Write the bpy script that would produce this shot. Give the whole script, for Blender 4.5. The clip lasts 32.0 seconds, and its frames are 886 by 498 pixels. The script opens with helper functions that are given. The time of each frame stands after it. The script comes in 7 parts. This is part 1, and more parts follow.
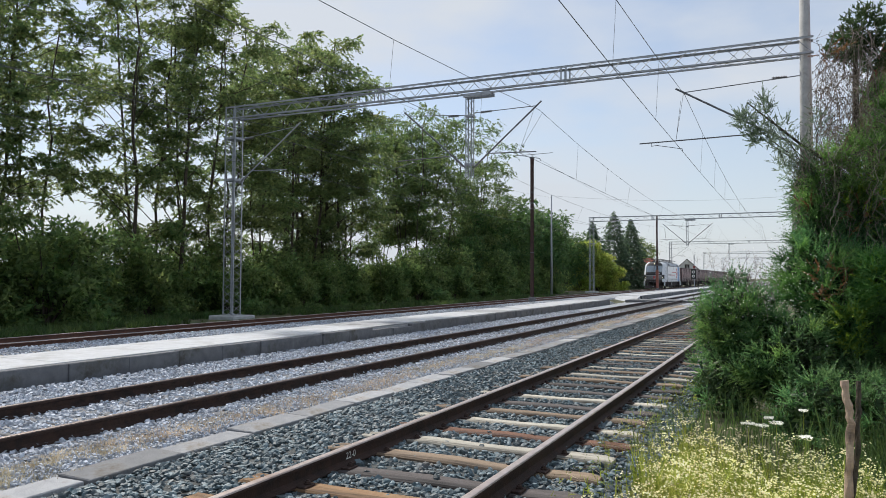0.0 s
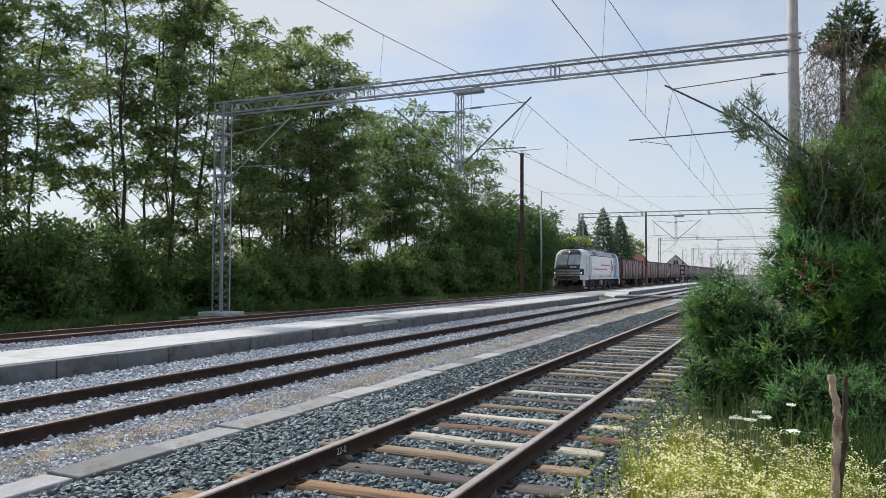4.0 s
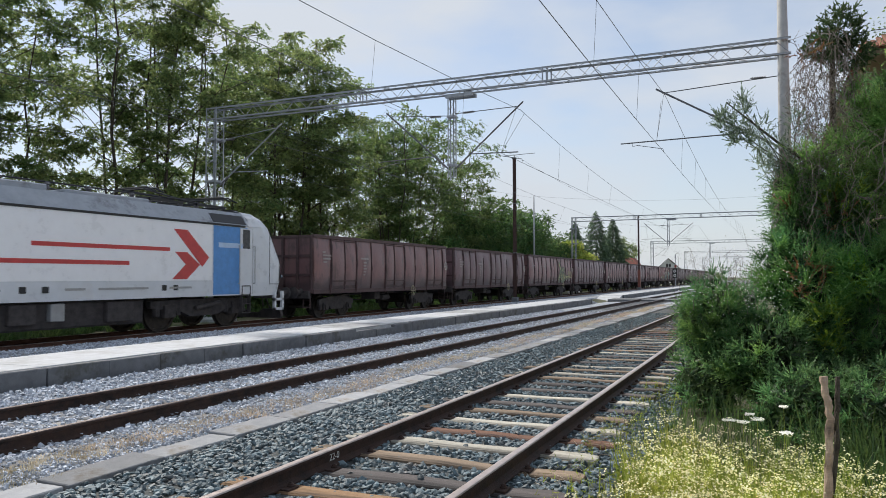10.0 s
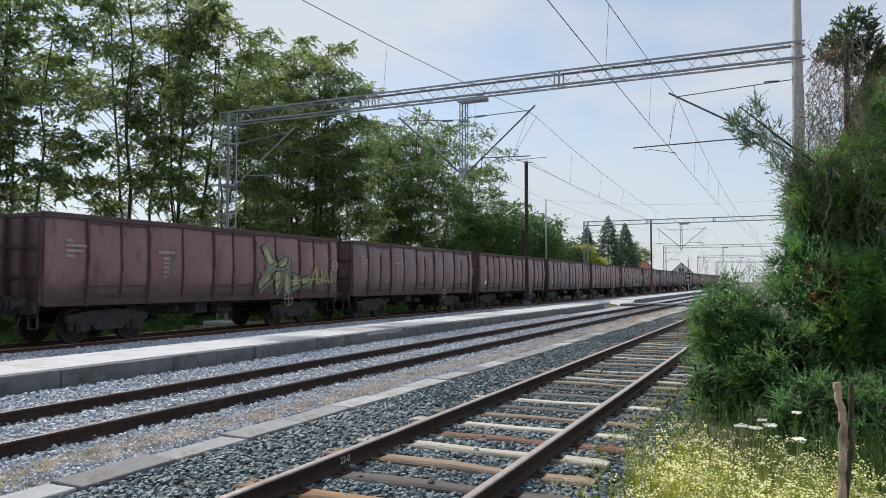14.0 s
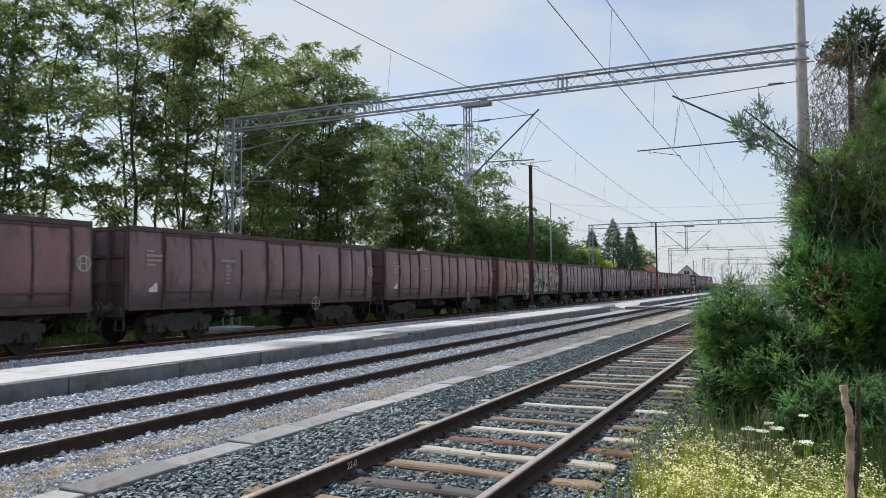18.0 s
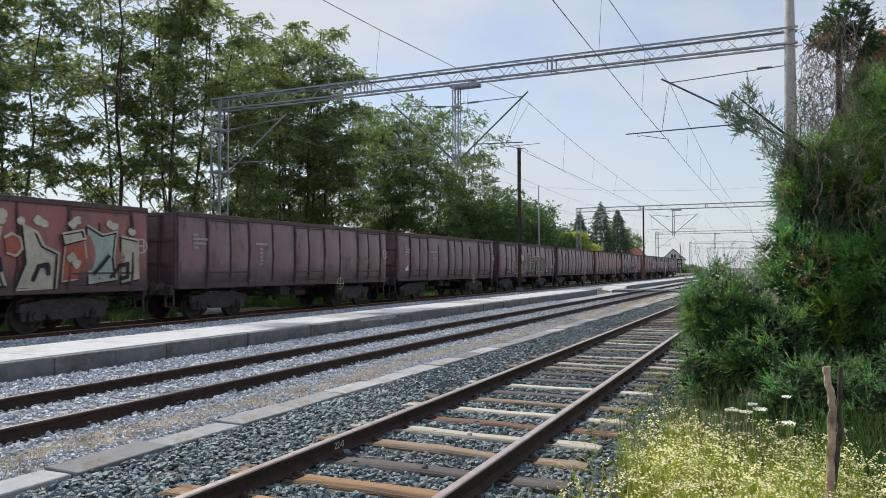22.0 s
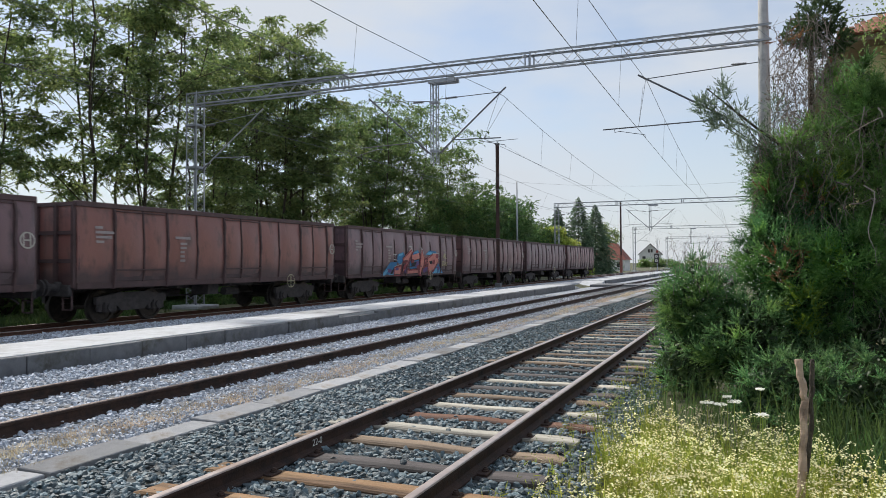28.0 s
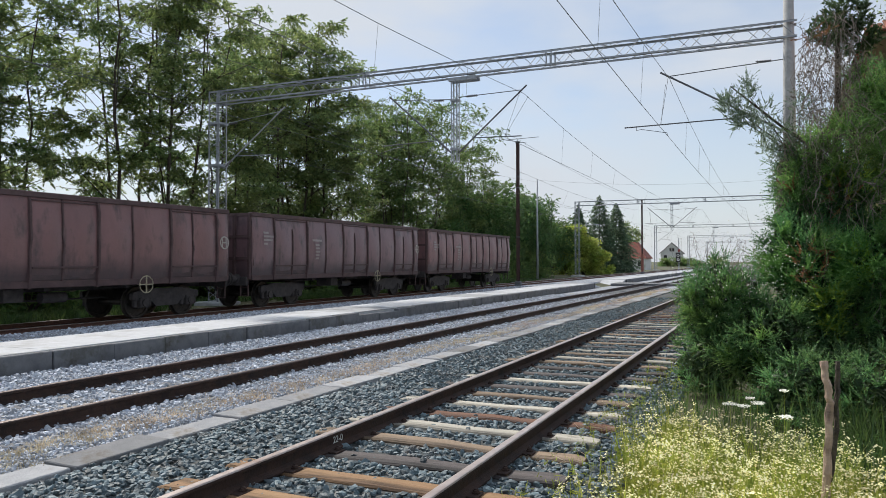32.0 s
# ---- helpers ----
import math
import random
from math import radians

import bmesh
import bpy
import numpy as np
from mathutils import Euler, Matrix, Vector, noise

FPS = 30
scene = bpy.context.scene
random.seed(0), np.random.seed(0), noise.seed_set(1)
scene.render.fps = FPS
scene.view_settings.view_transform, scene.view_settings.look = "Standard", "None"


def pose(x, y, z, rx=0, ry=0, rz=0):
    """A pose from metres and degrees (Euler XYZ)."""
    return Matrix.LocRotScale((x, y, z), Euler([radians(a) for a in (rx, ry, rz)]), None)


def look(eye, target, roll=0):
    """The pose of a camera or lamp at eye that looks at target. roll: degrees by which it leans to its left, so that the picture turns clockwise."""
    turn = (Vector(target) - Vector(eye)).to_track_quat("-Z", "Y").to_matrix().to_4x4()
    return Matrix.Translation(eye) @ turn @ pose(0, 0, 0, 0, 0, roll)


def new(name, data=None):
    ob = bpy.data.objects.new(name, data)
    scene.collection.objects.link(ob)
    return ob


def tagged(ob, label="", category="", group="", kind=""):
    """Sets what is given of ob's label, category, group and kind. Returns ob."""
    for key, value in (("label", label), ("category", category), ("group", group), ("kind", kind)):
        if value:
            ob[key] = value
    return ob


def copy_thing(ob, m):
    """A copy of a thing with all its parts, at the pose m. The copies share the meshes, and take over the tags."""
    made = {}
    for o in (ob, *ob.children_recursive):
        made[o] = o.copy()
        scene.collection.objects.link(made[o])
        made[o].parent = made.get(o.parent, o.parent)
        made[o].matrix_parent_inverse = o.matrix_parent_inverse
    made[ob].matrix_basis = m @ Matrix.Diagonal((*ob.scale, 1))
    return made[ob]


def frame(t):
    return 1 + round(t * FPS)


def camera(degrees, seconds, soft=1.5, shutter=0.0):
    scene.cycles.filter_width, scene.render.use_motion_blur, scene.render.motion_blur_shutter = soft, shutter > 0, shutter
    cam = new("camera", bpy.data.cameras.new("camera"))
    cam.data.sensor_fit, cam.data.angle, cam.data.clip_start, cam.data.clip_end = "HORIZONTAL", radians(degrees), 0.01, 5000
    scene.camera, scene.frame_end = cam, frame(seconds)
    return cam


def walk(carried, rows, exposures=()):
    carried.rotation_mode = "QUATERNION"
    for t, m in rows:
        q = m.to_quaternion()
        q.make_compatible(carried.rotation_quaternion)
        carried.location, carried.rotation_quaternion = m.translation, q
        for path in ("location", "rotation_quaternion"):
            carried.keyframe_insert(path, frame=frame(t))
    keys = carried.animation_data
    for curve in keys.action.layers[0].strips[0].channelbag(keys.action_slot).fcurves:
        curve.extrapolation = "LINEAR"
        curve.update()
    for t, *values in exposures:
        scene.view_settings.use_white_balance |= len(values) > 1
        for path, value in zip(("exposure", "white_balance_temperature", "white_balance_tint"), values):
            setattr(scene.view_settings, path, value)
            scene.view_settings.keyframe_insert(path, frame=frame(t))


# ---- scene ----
# ---------------------------------------------------------------- camera
# world: x to the right, y along the tracks, z up; z = 0 is the near ballast
PATH = [
    (0, -0.017, 0.003, 1.639, 2.18, 25.33, 0.25),
    (0.5, -0.010, 0.015, 1.634, 1.93, 25.54, 0.06),
    (1, -0.009, 0.004, 1.633, 1.77, 25.75, 0.04),
    (1.5, -0.011, -0.008, 1.634, 1.74, 25.89, 0.18),
    (2, -0.008, 0.000, 1.633, 1.80, 25.99, 0.18),
    (2.5, -0.018, -0.000, 1.634, 1.80, 25.86, 0.23),
    (3, -0.023, 0.000, 1.632, 1.75, 25.58, 0.18),
    (3.5, -0.020, -0.003, 1.634, 1.72, 25.15, 0.16),
    (5.5, -0.022, 0.003, 1.640, 2.65, 22.89, 0.15),
    (6, -0.021, 0.010, 1.636, 2.71, 22.82, 0.06),
    (6.5, -0.022, 0.005, 1.633, 2.66, 22.96, -0.10),
    (7, -0.020, 0.014, 1.632, 2.48, 23.25, -0.13),
    (7.5, -0.019, 0.009, 1.630, 2.31, 23.49, -0.16),
    (8, -0.022, 0.003, 1.632, 2.21, 23.65, -0.07),
    (8.5, -0.021, 0.000, 1.631, 2.18, 23.73, 0.01),
    (9, -0.021, 0.007, 1.627, 2.18, 23.84, -0.01),
    (9.5, -0.021, 0.006, 1.633, 2.20, 23.93, -0.07),
    (10, -0.017, 0.009, 1.632, 2.25, 24.00, -0.16),
    (10.5, -0.015, 0.008, 1.635, 2.29, 24.02, -0.18),
    (11, -0.010, 0.001, 1.638, 2.29, 23.98, -0.12),
    (11.5, -0.011, 0.002, 1.635, 2.28, 23.95, 0.04),
    (12, -0.016, 0.010, 1.633, 2.26, 23.93, 0.14),
    (12.5, -0.016, 0.013, 1.634, 2.27, 24.07, 0.18),
    (13, -0.013, 0.006, 1.633, 2.32, 24.32, 0.18),
    (13.5, -0.013, -0.002, 1.637, 2.40, 24.62, 0.15),
    (14, -0.008, 0.005, 1.633, 2.55, 24.92, 0.02),
    (14.5, -0.005, 0.001, 1.634, 2.64, 25.08, 0.02),
    (16.5, -0.008, -0.014, 1.641, 2.90, 25.38, -0.16),
    (17, -0.011, -0.012, 1.639, 2.92, 25.43, -0.15),
    (17.5, -0.007, -0.017, 1.640, 2.92, 25.43, -0.22),
    (18, -0.005, -0.012, 1.639, 2.88, 25.29, -0.35),
    (18.5, -0.004, -0.011, 1.639, 2.75, 25.14, -0.46),
    (19, -0.002, -0.004, 1.635, 2.57, 24.95, -0.51),
    (19.5, -0.004, -0.007, 1.635, 2.32, 24.74, -0.51),
    (20, -0.006, -0.007, 1.630, 2.06, 24.55, -0.38),
    (20.5, -0.005, 0.006, 1.629, 1.78, 24.43, -0.28),
    (21, -0.004, 0.000, 1.632, 1.57, 24.35, -0.27),
    (21.5, -0.007, -0.009, 1.632, 1.49, 24.33, -0.11),
    (22, -0.007, -0.005, 1.630, 1.50, 24.36, -0.09),
    (22.5, -0.012, -0.004, 1.629, 1.54, 24.35, 0.04),
    (23, -0.011, 0.003, 1.628, 1.58, 24.34, 0.10),
    (23.5, -0.007, -0.004, 1.632, 1.63, 24.27, 0.08),
    (24, -0.008, -0.013, 1.634, 1.65, 24.17, 0.11),
    (24.5, -0.007, 0.002, 1.630, 1.65, 24.11, 0.13),
    (25, -0.010, -0.000, 1.631, 1.61, 24.03, 0.11),
    (25.5, -0.009, 0.006, 1.629, 1.55, 23.94, -0.02),
    (27.5, 0.003, 0.004, 1.631, 1.24, 23.04, -0.45),
    (28, 0.000, -0.000, 1.630, 1.15, 22.70, -0.35),
    (28.5, -0.000, 0.001, 1.630, 1.03, 22.34, -0.19),
    (29, -0.001, 0.008, 1.627, 0.96, 22.01, -0.12),
    (29.5, 0.003, 0.011, 1.627, 0.88, 21.78, -0.10),
    (30, -0.001, 0.003, 1.629, 0.81, 21.62, -0.12),
    (30.5, 0.001, 0.010, 1.629, 0.81, 21.65, -0.23),
    (31, 0.003, -0.001, 1.631, 0.86, 21.84, -0.25),
    (31.5, 0.000, -0.003, 1.638, 0.90, 22.52, -0.18),
    (32, -0.006, -0.006, 1.636, 1.00, 24.25, -0.09),
]
cam = camera(62.4, 32.0, soft=0.8, shutter=0.15)
walk(cam, [(t, pose(x, y, z, 90 + tilt, 0, turn) @ pose(0, 0, 0, 0, 0, lean)) for t, x, y, z, tilt, turn, lean in PATH],
     exposures=[(0, 0.15), (32, 0.15)])

# ---------------------------------------------------------------- world, sun
SUN_EL, SUN_AZ = 46.0, -58.0
world = bpy.data.worlds.new("sky")
scene.world = world
world.use_nodes = True
wn, wl = world.node_tree.nodes, world.node_tree.links
wn.clear()
sky = wn.new("ShaderNodeTexSky")
sky.sky_type, sky.sun_disc = "NISHITA", False
sky.sun_elevation, sky.sun_rotation = radians(SUN_EL), radians(SUN_AZ)
sky.air_density, sky.dust_density, sky.ozone_density = 1.0, 0.7, 2.0
w_geo = wn.new("ShaderNodeTexCoord")
w_map = wn.new("ShaderNodeMapping")
w_map.inputs["Scale"].default_value = (1.0, 1.0, 2.6)
w_noise = wn.new("ShaderNodeTexNoise")
w_noise.inputs["Scale"].default_value, w_noise.inputs["Detail"].default_value = 2.6, 8.0
w_ramp = wn.new("ShaderNodeValToRGB")
w_ramp.color_ramp.elements[0].position, w_ramp.color_ramp.elements[1].position = 0.44, 0.64
w_ramp.color_ramp.elements[0].color, w_ramp.color_ramp.elements[1].color = (0.38, 0.38, 0.38, 1), (0.92, 0.92, 0.92, 1)
w_mix = wn.new("ShaderNodeMixRGB")
w_mix.inputs["Color2"].default_value = (5.3, 5.6, 6.02, 1)
w_bg = wn.new("ShaderNodeBackground")
w_bg.inputs["Strength"].default_value = 0.118
w_out = wn.new("ShaderNodeOutputWorld")
wl.new(w_geo.outputs["Generated"], w_map.inputs["Vector"])
wl.new(w_map.outputs["Vector"], w_noise.inputs["Vector"])
wl.new(w_noise.outputs["Fac"], w_ramp.inputs["Fac"])
wl.new(w_ramp.outputs["Color"], w_mix.inputs["Fac"])
wl.new(sky.outputs["Color"], w_mix.inputs["Color1"])
# pale haze low over the horizon
w_sep, w_low, w_haze = wn.new("ShaderNodeSeparateXYZ"), wn.new("ShaderNodeMapRange"), wn.new("ShaderNodeMixRGB")
w_low.inputs["From Max"].default_value, w_low.inputs["To Min"].default_value, w_low.inputs["To Max"].default_value = 0.22, 0.8, 0.0
w_haze.inputs["Color2"].default_value = (4.85, 5.2, 5.7, 1)
wl.new(w_geo.outputs["Generated"], w_sep.inputs["Vector"])
wl.new(w_sep.outputs["Z"], w_low.inputs["Value"])
wl.new(w_low.outputs["Result"], w_haze.inputs["Fac"])
wl.new(w_mix.outputs["Color"], w_haze.inputs["Color1"])
wl.new(w_haze.outputs["Color"], w_bg.inputs["Color"])
wl.new(w_bg.outputs["Background"], w_out.inputs["Surface"])

sun = new("sun", bpy.data.lights.new("sun", "SUN"))
sun.data.energy, sun.data.angle, sun.data.color = 3.9, radians(1.5), (1.0, 0.94, 0.86)
to_sun = Vector((math.sin(radians(SUN_AZ)) * math.cos(radians(SUN_EL)), math.cos(radians(SUN_AZ)) * math.cos(radians(SUN_EL)), math.sin(radians(SUN_EL))))
sun.matrix_world = look(to_sun * 200, (0, 0, 0))


# ---------------------------------------------------------------- materials
def surf(name, c1, c2, scale=8.0, rough=0.8, bump=0.2, metal=0.0, c3=None, stain=1.2, fine=60.0, vary="", spread=0.25, cover=(0.52, 0.66)):
    """A surface with two scales of variation, optional stains c3, optional change from piece to piece."""
    m = bpy.data.materials.new(name)
    m.use_nodes = True
    n, l = m.node_tree.nodes, m.node_tree.links
    bsdf = n["Principled BSDF"]
    bsdf.inputs["Metallic"].default_value = metal
    pos = n.new("ShaderNodeTexCoord")
    a = n.new("ShaderNodeTexNoise")
    a.inputs["Scale"].default_value, a.inputs["Detail"].default_value, a.inputs["Roughness"].default_value = scale, 8.0, 0.65
    l.new(pos.outputs["Object"], a.inputs["Vector"])
    ramp = n.new("ShaderNodeValToRGB")
    ramp.color_ramp.elements[0].color, ramp.color_ramp.elements[1].color = (*c1, 1), (*c2, 1)
    ramp.color_ramp.elements[0].position, ramp.color_ramp.elements[1].position = 0.3, 0.7
    l.new(a.outputs["Fac"], ramp.inputs["Fac"])
    out = ramp.outputs["Color"]
    if c3 is not None:
        b = n.new("ShaderNodeTexNoise")
        b.inputs["Scale"].default_value, b.inputs["Detail"].default_value, b.inputs["Roughness"].default_value = stain, 10.0, 0.7
        l.new(pos.outputs["Object"], b.inputs["Vector"])
        mask = n.new("ShaderNodeValToRGB")
        mask.color_ramp.elements[0].position, mask.color_ramp.elements[1].position = cover
        l.new(b.outputs["Fac"], mask.inputs["Fac"])
        mix = n.new("ShaderNodeMixRGB")
        mix.inputs["Color2"].default_value = (*c3, 1)
        l.new(mask.outputs["Color"], mix.inputs["Fac"])
        l.new(out, mix.inputs["Color1"])
        out = mix.outputs["Color"]
    if vary:
        if vary == "object":
            rnd = n.new("ShaderNodeObjectInfo").outputs["Random"]
        else:
            rnd = n.new("ShaderNodeNewGeometry").outputs["Random Per Island"]
        span = n.new("ShaderNodeMapRange")
        span.inputs["To Min"].default_value, span.inputs["To Max"].default_value = 1 - spread, 1 + spread
        l.new(rnd, span.inputs["Value"])
        hsv = n.new("ShaderNodeHueSaturation")
        l.new(span.outputs["Result"], hsv.inputs["Value"])
        l.new(out, hsv.inputs["Color"])
        out = hsv.outputs["Color"]
    l.new(out, bsdf.inputs["Base Color"])
    c = n.new("ShaderNodeTexNoise")
    c.inputs["Scale"].default_value, c.inputs["Detail"].default_value = fine, 6.0
    l.new(pos.outputs["Object"], c.inputs["Vector"])
    rr = n.new("ShaderNodeMapRange")
    rr.inputs["To Min"].default_value, rr.inputs["To Max"].default_value = max(0.03, rough - 0.12), min(1.0, rough + 0.12)
    l.new(a.outputs["Fac"], rr.inputs["Value"])
    l.new(rr.outputs["Result"], bsdf.inputs["Roughness"])
    if bump:
        bm_ = n.new("ShaderNodeBump")
        bm_.inputs["Strength"].default_value, bm_.inputs["Distance"].default_value = bump, 0.02
        l.new(c.outputs["Fac"], bm_.inputs["Height"])
        l.new(bm_.outputs["Normal"], bsdf.inputs["Normal"])
    return m


def leafy(name, c1, c2, clear=0.45, hue=0.03, gloss=0.5):
    """Leaves: they scatter light and let some of it through; each leaf differs."""
    m = bpy.data.materials.new(name)
    m.use_nodes = True
    n, l = m.node_tree.nodes, m.node_tree.links
    bsdf, out = n["Principled BSDF"], n["Material Output"]
    bsdf.inputs["Roughness"].default_value = gloss
    bsdf.inputs["Specular IOR Level"].default_value = 0.3
    rnd = n.new("ShaderNodeNewGeometry")
    ramp = n.new("ShaderNodeValToRGB")
    ramp.color_ramp.elements[0].color, ramp.color_ramp.elements[1].color = (*c1, 1), (*c2, 1)
    l.new(rnd.outputs["Random Per Island"], ramp.inputs["Fac"])
    pos = n.new("ShaderNodeTexCoord")
    big = n.new("ShaderNodeTexNoise")
    big.inputs["Scale"].default_value, big.inputs["Detail"].default_value = 0.45, 3.0
    l.new(pos.outputs["Object"], big.inputs["Vector"])
    hm = n.new("ShaderNodeMapRange")
    hm.inputs["From Min"].default_value, hm.inputs["From Max"].default_value = 0.3, 0.7
    hm.inputs["To Min"].default_value, hm.inputs["To Max"].default_value = 0.5 - hue, 0.5 + hue
    l.new(big.outputs["Fac"], hm.inputs["Value"])
    hsv = n.new("ShaderNodeHueSaturation")
    l.new(hm.outputs["Result"], hsv.inputs["Hue"])
    l.new(ramp.outputs["Color"], hsv.inputs["Color"])
    mid = n.new("ShaderNodeTexNoise")
    mid.inputs["Scale"].default_value, mid.inputs["Detail"].default_value = 2.3, 4.0
    l.new(pos.outputs["Object"], mid.inputs["Vector"])
    vm = n.new("ShaderNodeMapRange")
    vm.inputs["From Min"].default_value, vm.inputs["From Max"].default_value = 0.3, 0.7
    vm.inputs["To Min"].default_value, vm.inputs["To Max"].default_value = 0.5, 1.6
    l.new(mid.outputs["Fac"], vm.inputs["Value"])
    l.new(vm.outputs["Result"], hsv.inputs["Value"])
    l.new(hsv.outputs["Color"], bsdf.inputs["Base Color"])
    tr = n.new("ShaderNodeBsdfTranslucent")
    bright = n.new("ShaderNodeHueSaturation")
    bright.inputs["Hue"].default_value, bright.inputs["Saturation"].default_value, bright.inputs["Value"].default_value = 0.48, 1.1, 2.0
    l.new(hsv.outputs["Color"], bright.inputs["Color"])
    l.new(bright.outputs["Color"], tr.inputs["Color"])
    mix = n.new("ShaderNodeMixShader")
    mix.inputs["Fac"].default_value = clear
    l.new(bsdf.outputs["BSDF"], mix.inputs[1])
    l.new(tr.outputs["BSDF"], mix.inputs[2])
    l.new(mix.outputs["Shader"], out.inputs["Surface"])
    return m


def plain(name, c, rough=0.5, metal=0.0, glow=0.0):
    m = surf(name, [v * 0.85 for v in c], [min(1, v * 1.12) for v in c], 5.0, rough, 0.05, metal)
    if glow:
        b = m.node_tree.nodes["Principled BSDF"]
        b.inputs["Emission Color"].default_value, b.inputs["Emission Strength"].default_value = (*c, 1), glow
    return m


BALLAST = surf("dark_ballast", (0.048, 0.074, 0.085), (0.152, 0.205, 0.228), 14, 0.6, 0.3, vary="island", spread=0.6, c3=(0.12, 0.09, 0.07), stain=1.5, cover=(0.58, 0.75))
BALLAST_BED = surf("ballast_bed", (0.022, 0.026, 0.027), (0.09, 0.1, 0.1), 26, 0.9, 0.9, fine=30, c3=(0.09, 0.075, 0.05), stain=0.8)
GRAVEL = surf("pale_gravel", (0.3, 0.33, 0.375), (0.57, 0.61, 0.68), 14, 0.85, 0.4, vary="island", spread=0.4)
GRAVEL_BED = surf("pale_gravel_bed", (0.14, 0.152, 0.175), (0.435, 0.47, 0.525), 24, 0.9, 0.9, fine=30, c3=(0.28, 0.25, 0.2), stain=0.6)
EARTH = surf("earth", (0.05, 0.06, 0.03), (0.13, 0.12, 0.06), 3, 0.95, 0.6, c3=(0.05, 0.09, 0.025), stain=0.3)
CONCRETE = surf("concrete", (0.4, 0.415, 0.435), (0.53, 0.55, 0.575), 5, 0.85, 0.25, c3=(0.36, 0.365, 0.37), stain=1.4)
PAVING_WORN = surf("worn_paving", (0.2, 0.205, 0.21), (0.44, 0.455, 0.475), 2.5, 0.9, 0.4, c3=(0.16, 0.16, 0.155), stain=1.1)
CONCRETE_OLD_DARK = surf("old_shaded_concrete", (0.105, 0.11, 0.12), (0.2, 0.208, 0.222), 4, 0.9, 0.4, c3=(0.08, 0.08, 0.07), stain=1.8)
SLAB = surf("trough_lid_concrete", (0.19, 0.2, 0.215), (0.35, 0.355, 0.365), 3, 0.9, 0.45, c3=(0.17, 0.145, 0.115), stain=1.8, vary="object", spread=0.4)
RAIL_SIDE = surf("rusty_rail", (0.026, 0.017, 0.015), (0.078, 0.043, 0.032), 9, 0.75, 0.3, 0.3, c3=(0.02, 0.016, 0.015), stain=3)
RAIL_TOP = surf("worn_rail_head", (0.36, 0.295, 0.27), (0.52, 0.45, 0.42), 12, 0.36, 0.06, 0.35, c3=(0.22, 0.13, 0.09), stain=1.5, cover=(0.56, 0.72))
RAIL_DARK = surf("dark_rail_head", (0.07, 0.05, 0.045), (0.16, 0.12, 0.105), 12, 0.4, 0.1, 0.5, c3=(0.05, 0.03, 0.025), stain=2)
RAIL_RED = surf("red_rust_rail", (0.085, 0.042, 0.03), (0.17, 0.085, 0.06), 9, 0.8, 0.3, 0.2)
GALV = surf("galvanised_steel", (0.28, 0.3, 0.33), (0.45, 0.475, 0.51), 7, 0.6, 0.1, 0.3)
# bracket steel: the dark of a backlit tube is put into the grey
STEEL = plain("backlit_steel_tube", (0.15, 0.155, 0.17), 0.5, 0.5)
WIRE = plain("dark_wire", (0.1, 0.105, 0.115), 0.5, 0.5)
POST_RUST = surf("rusty_post", (0.04, 0.026, 0.025), (0.1, 0.055, 0.048), 5, 0.8, 0.3, 0.2)
POLE_GREY = surf("pole_concrete", (0.34, 0.34, 0.335), (0.48, 0.48, 0.47), 4, 0.85, 0.2, c3=(0.24, 0.24, 0.23), stain=1.5)
BARK = surf("bark", (0.035, 0.028, 0.02), (0.11, 0.09, 0.07), 9, 0.95, 0.8)
LEAF_LOCUST = leafy("locust_leaf", (0.074, 0.118, 0.056), (0.172, 0.22, 0.088), 0.56)
LEAF_YOUNG = leafy("young_locust_leaf", (0.056, 0.1, 0.044), (0.135, 0.19, 0.07), 0.52)
LEAF_BUSH = leafy("undergrowth_leaf", (0.068, 0.122, 0.05), (0.15, 0.22, 0.085), 0.6)
LEAF_YELLOW = leafy("yellow_green_leaf", (0.15, 0.21, 0.05), (0.31, 0.37, 0.11), 0.48)
LEAF_HEDGE = leafy("hedge_leaf", (0.038, 0.088, 0.036), (0.094, 0.162, 0.06), 0.45)
LEAF_SPRUCE = leafy("spruce_needles", (0.055, 0.095, 0.062), (0.13, 0.18, 0.11), 0.4)
LEAF_THUJA = leafy("thuja_spray", (0.043, 0.116, 0.05), (0.116, 0.216, 0.09), 0.5)

# ---------------------------------------------------------------- mesh helpers


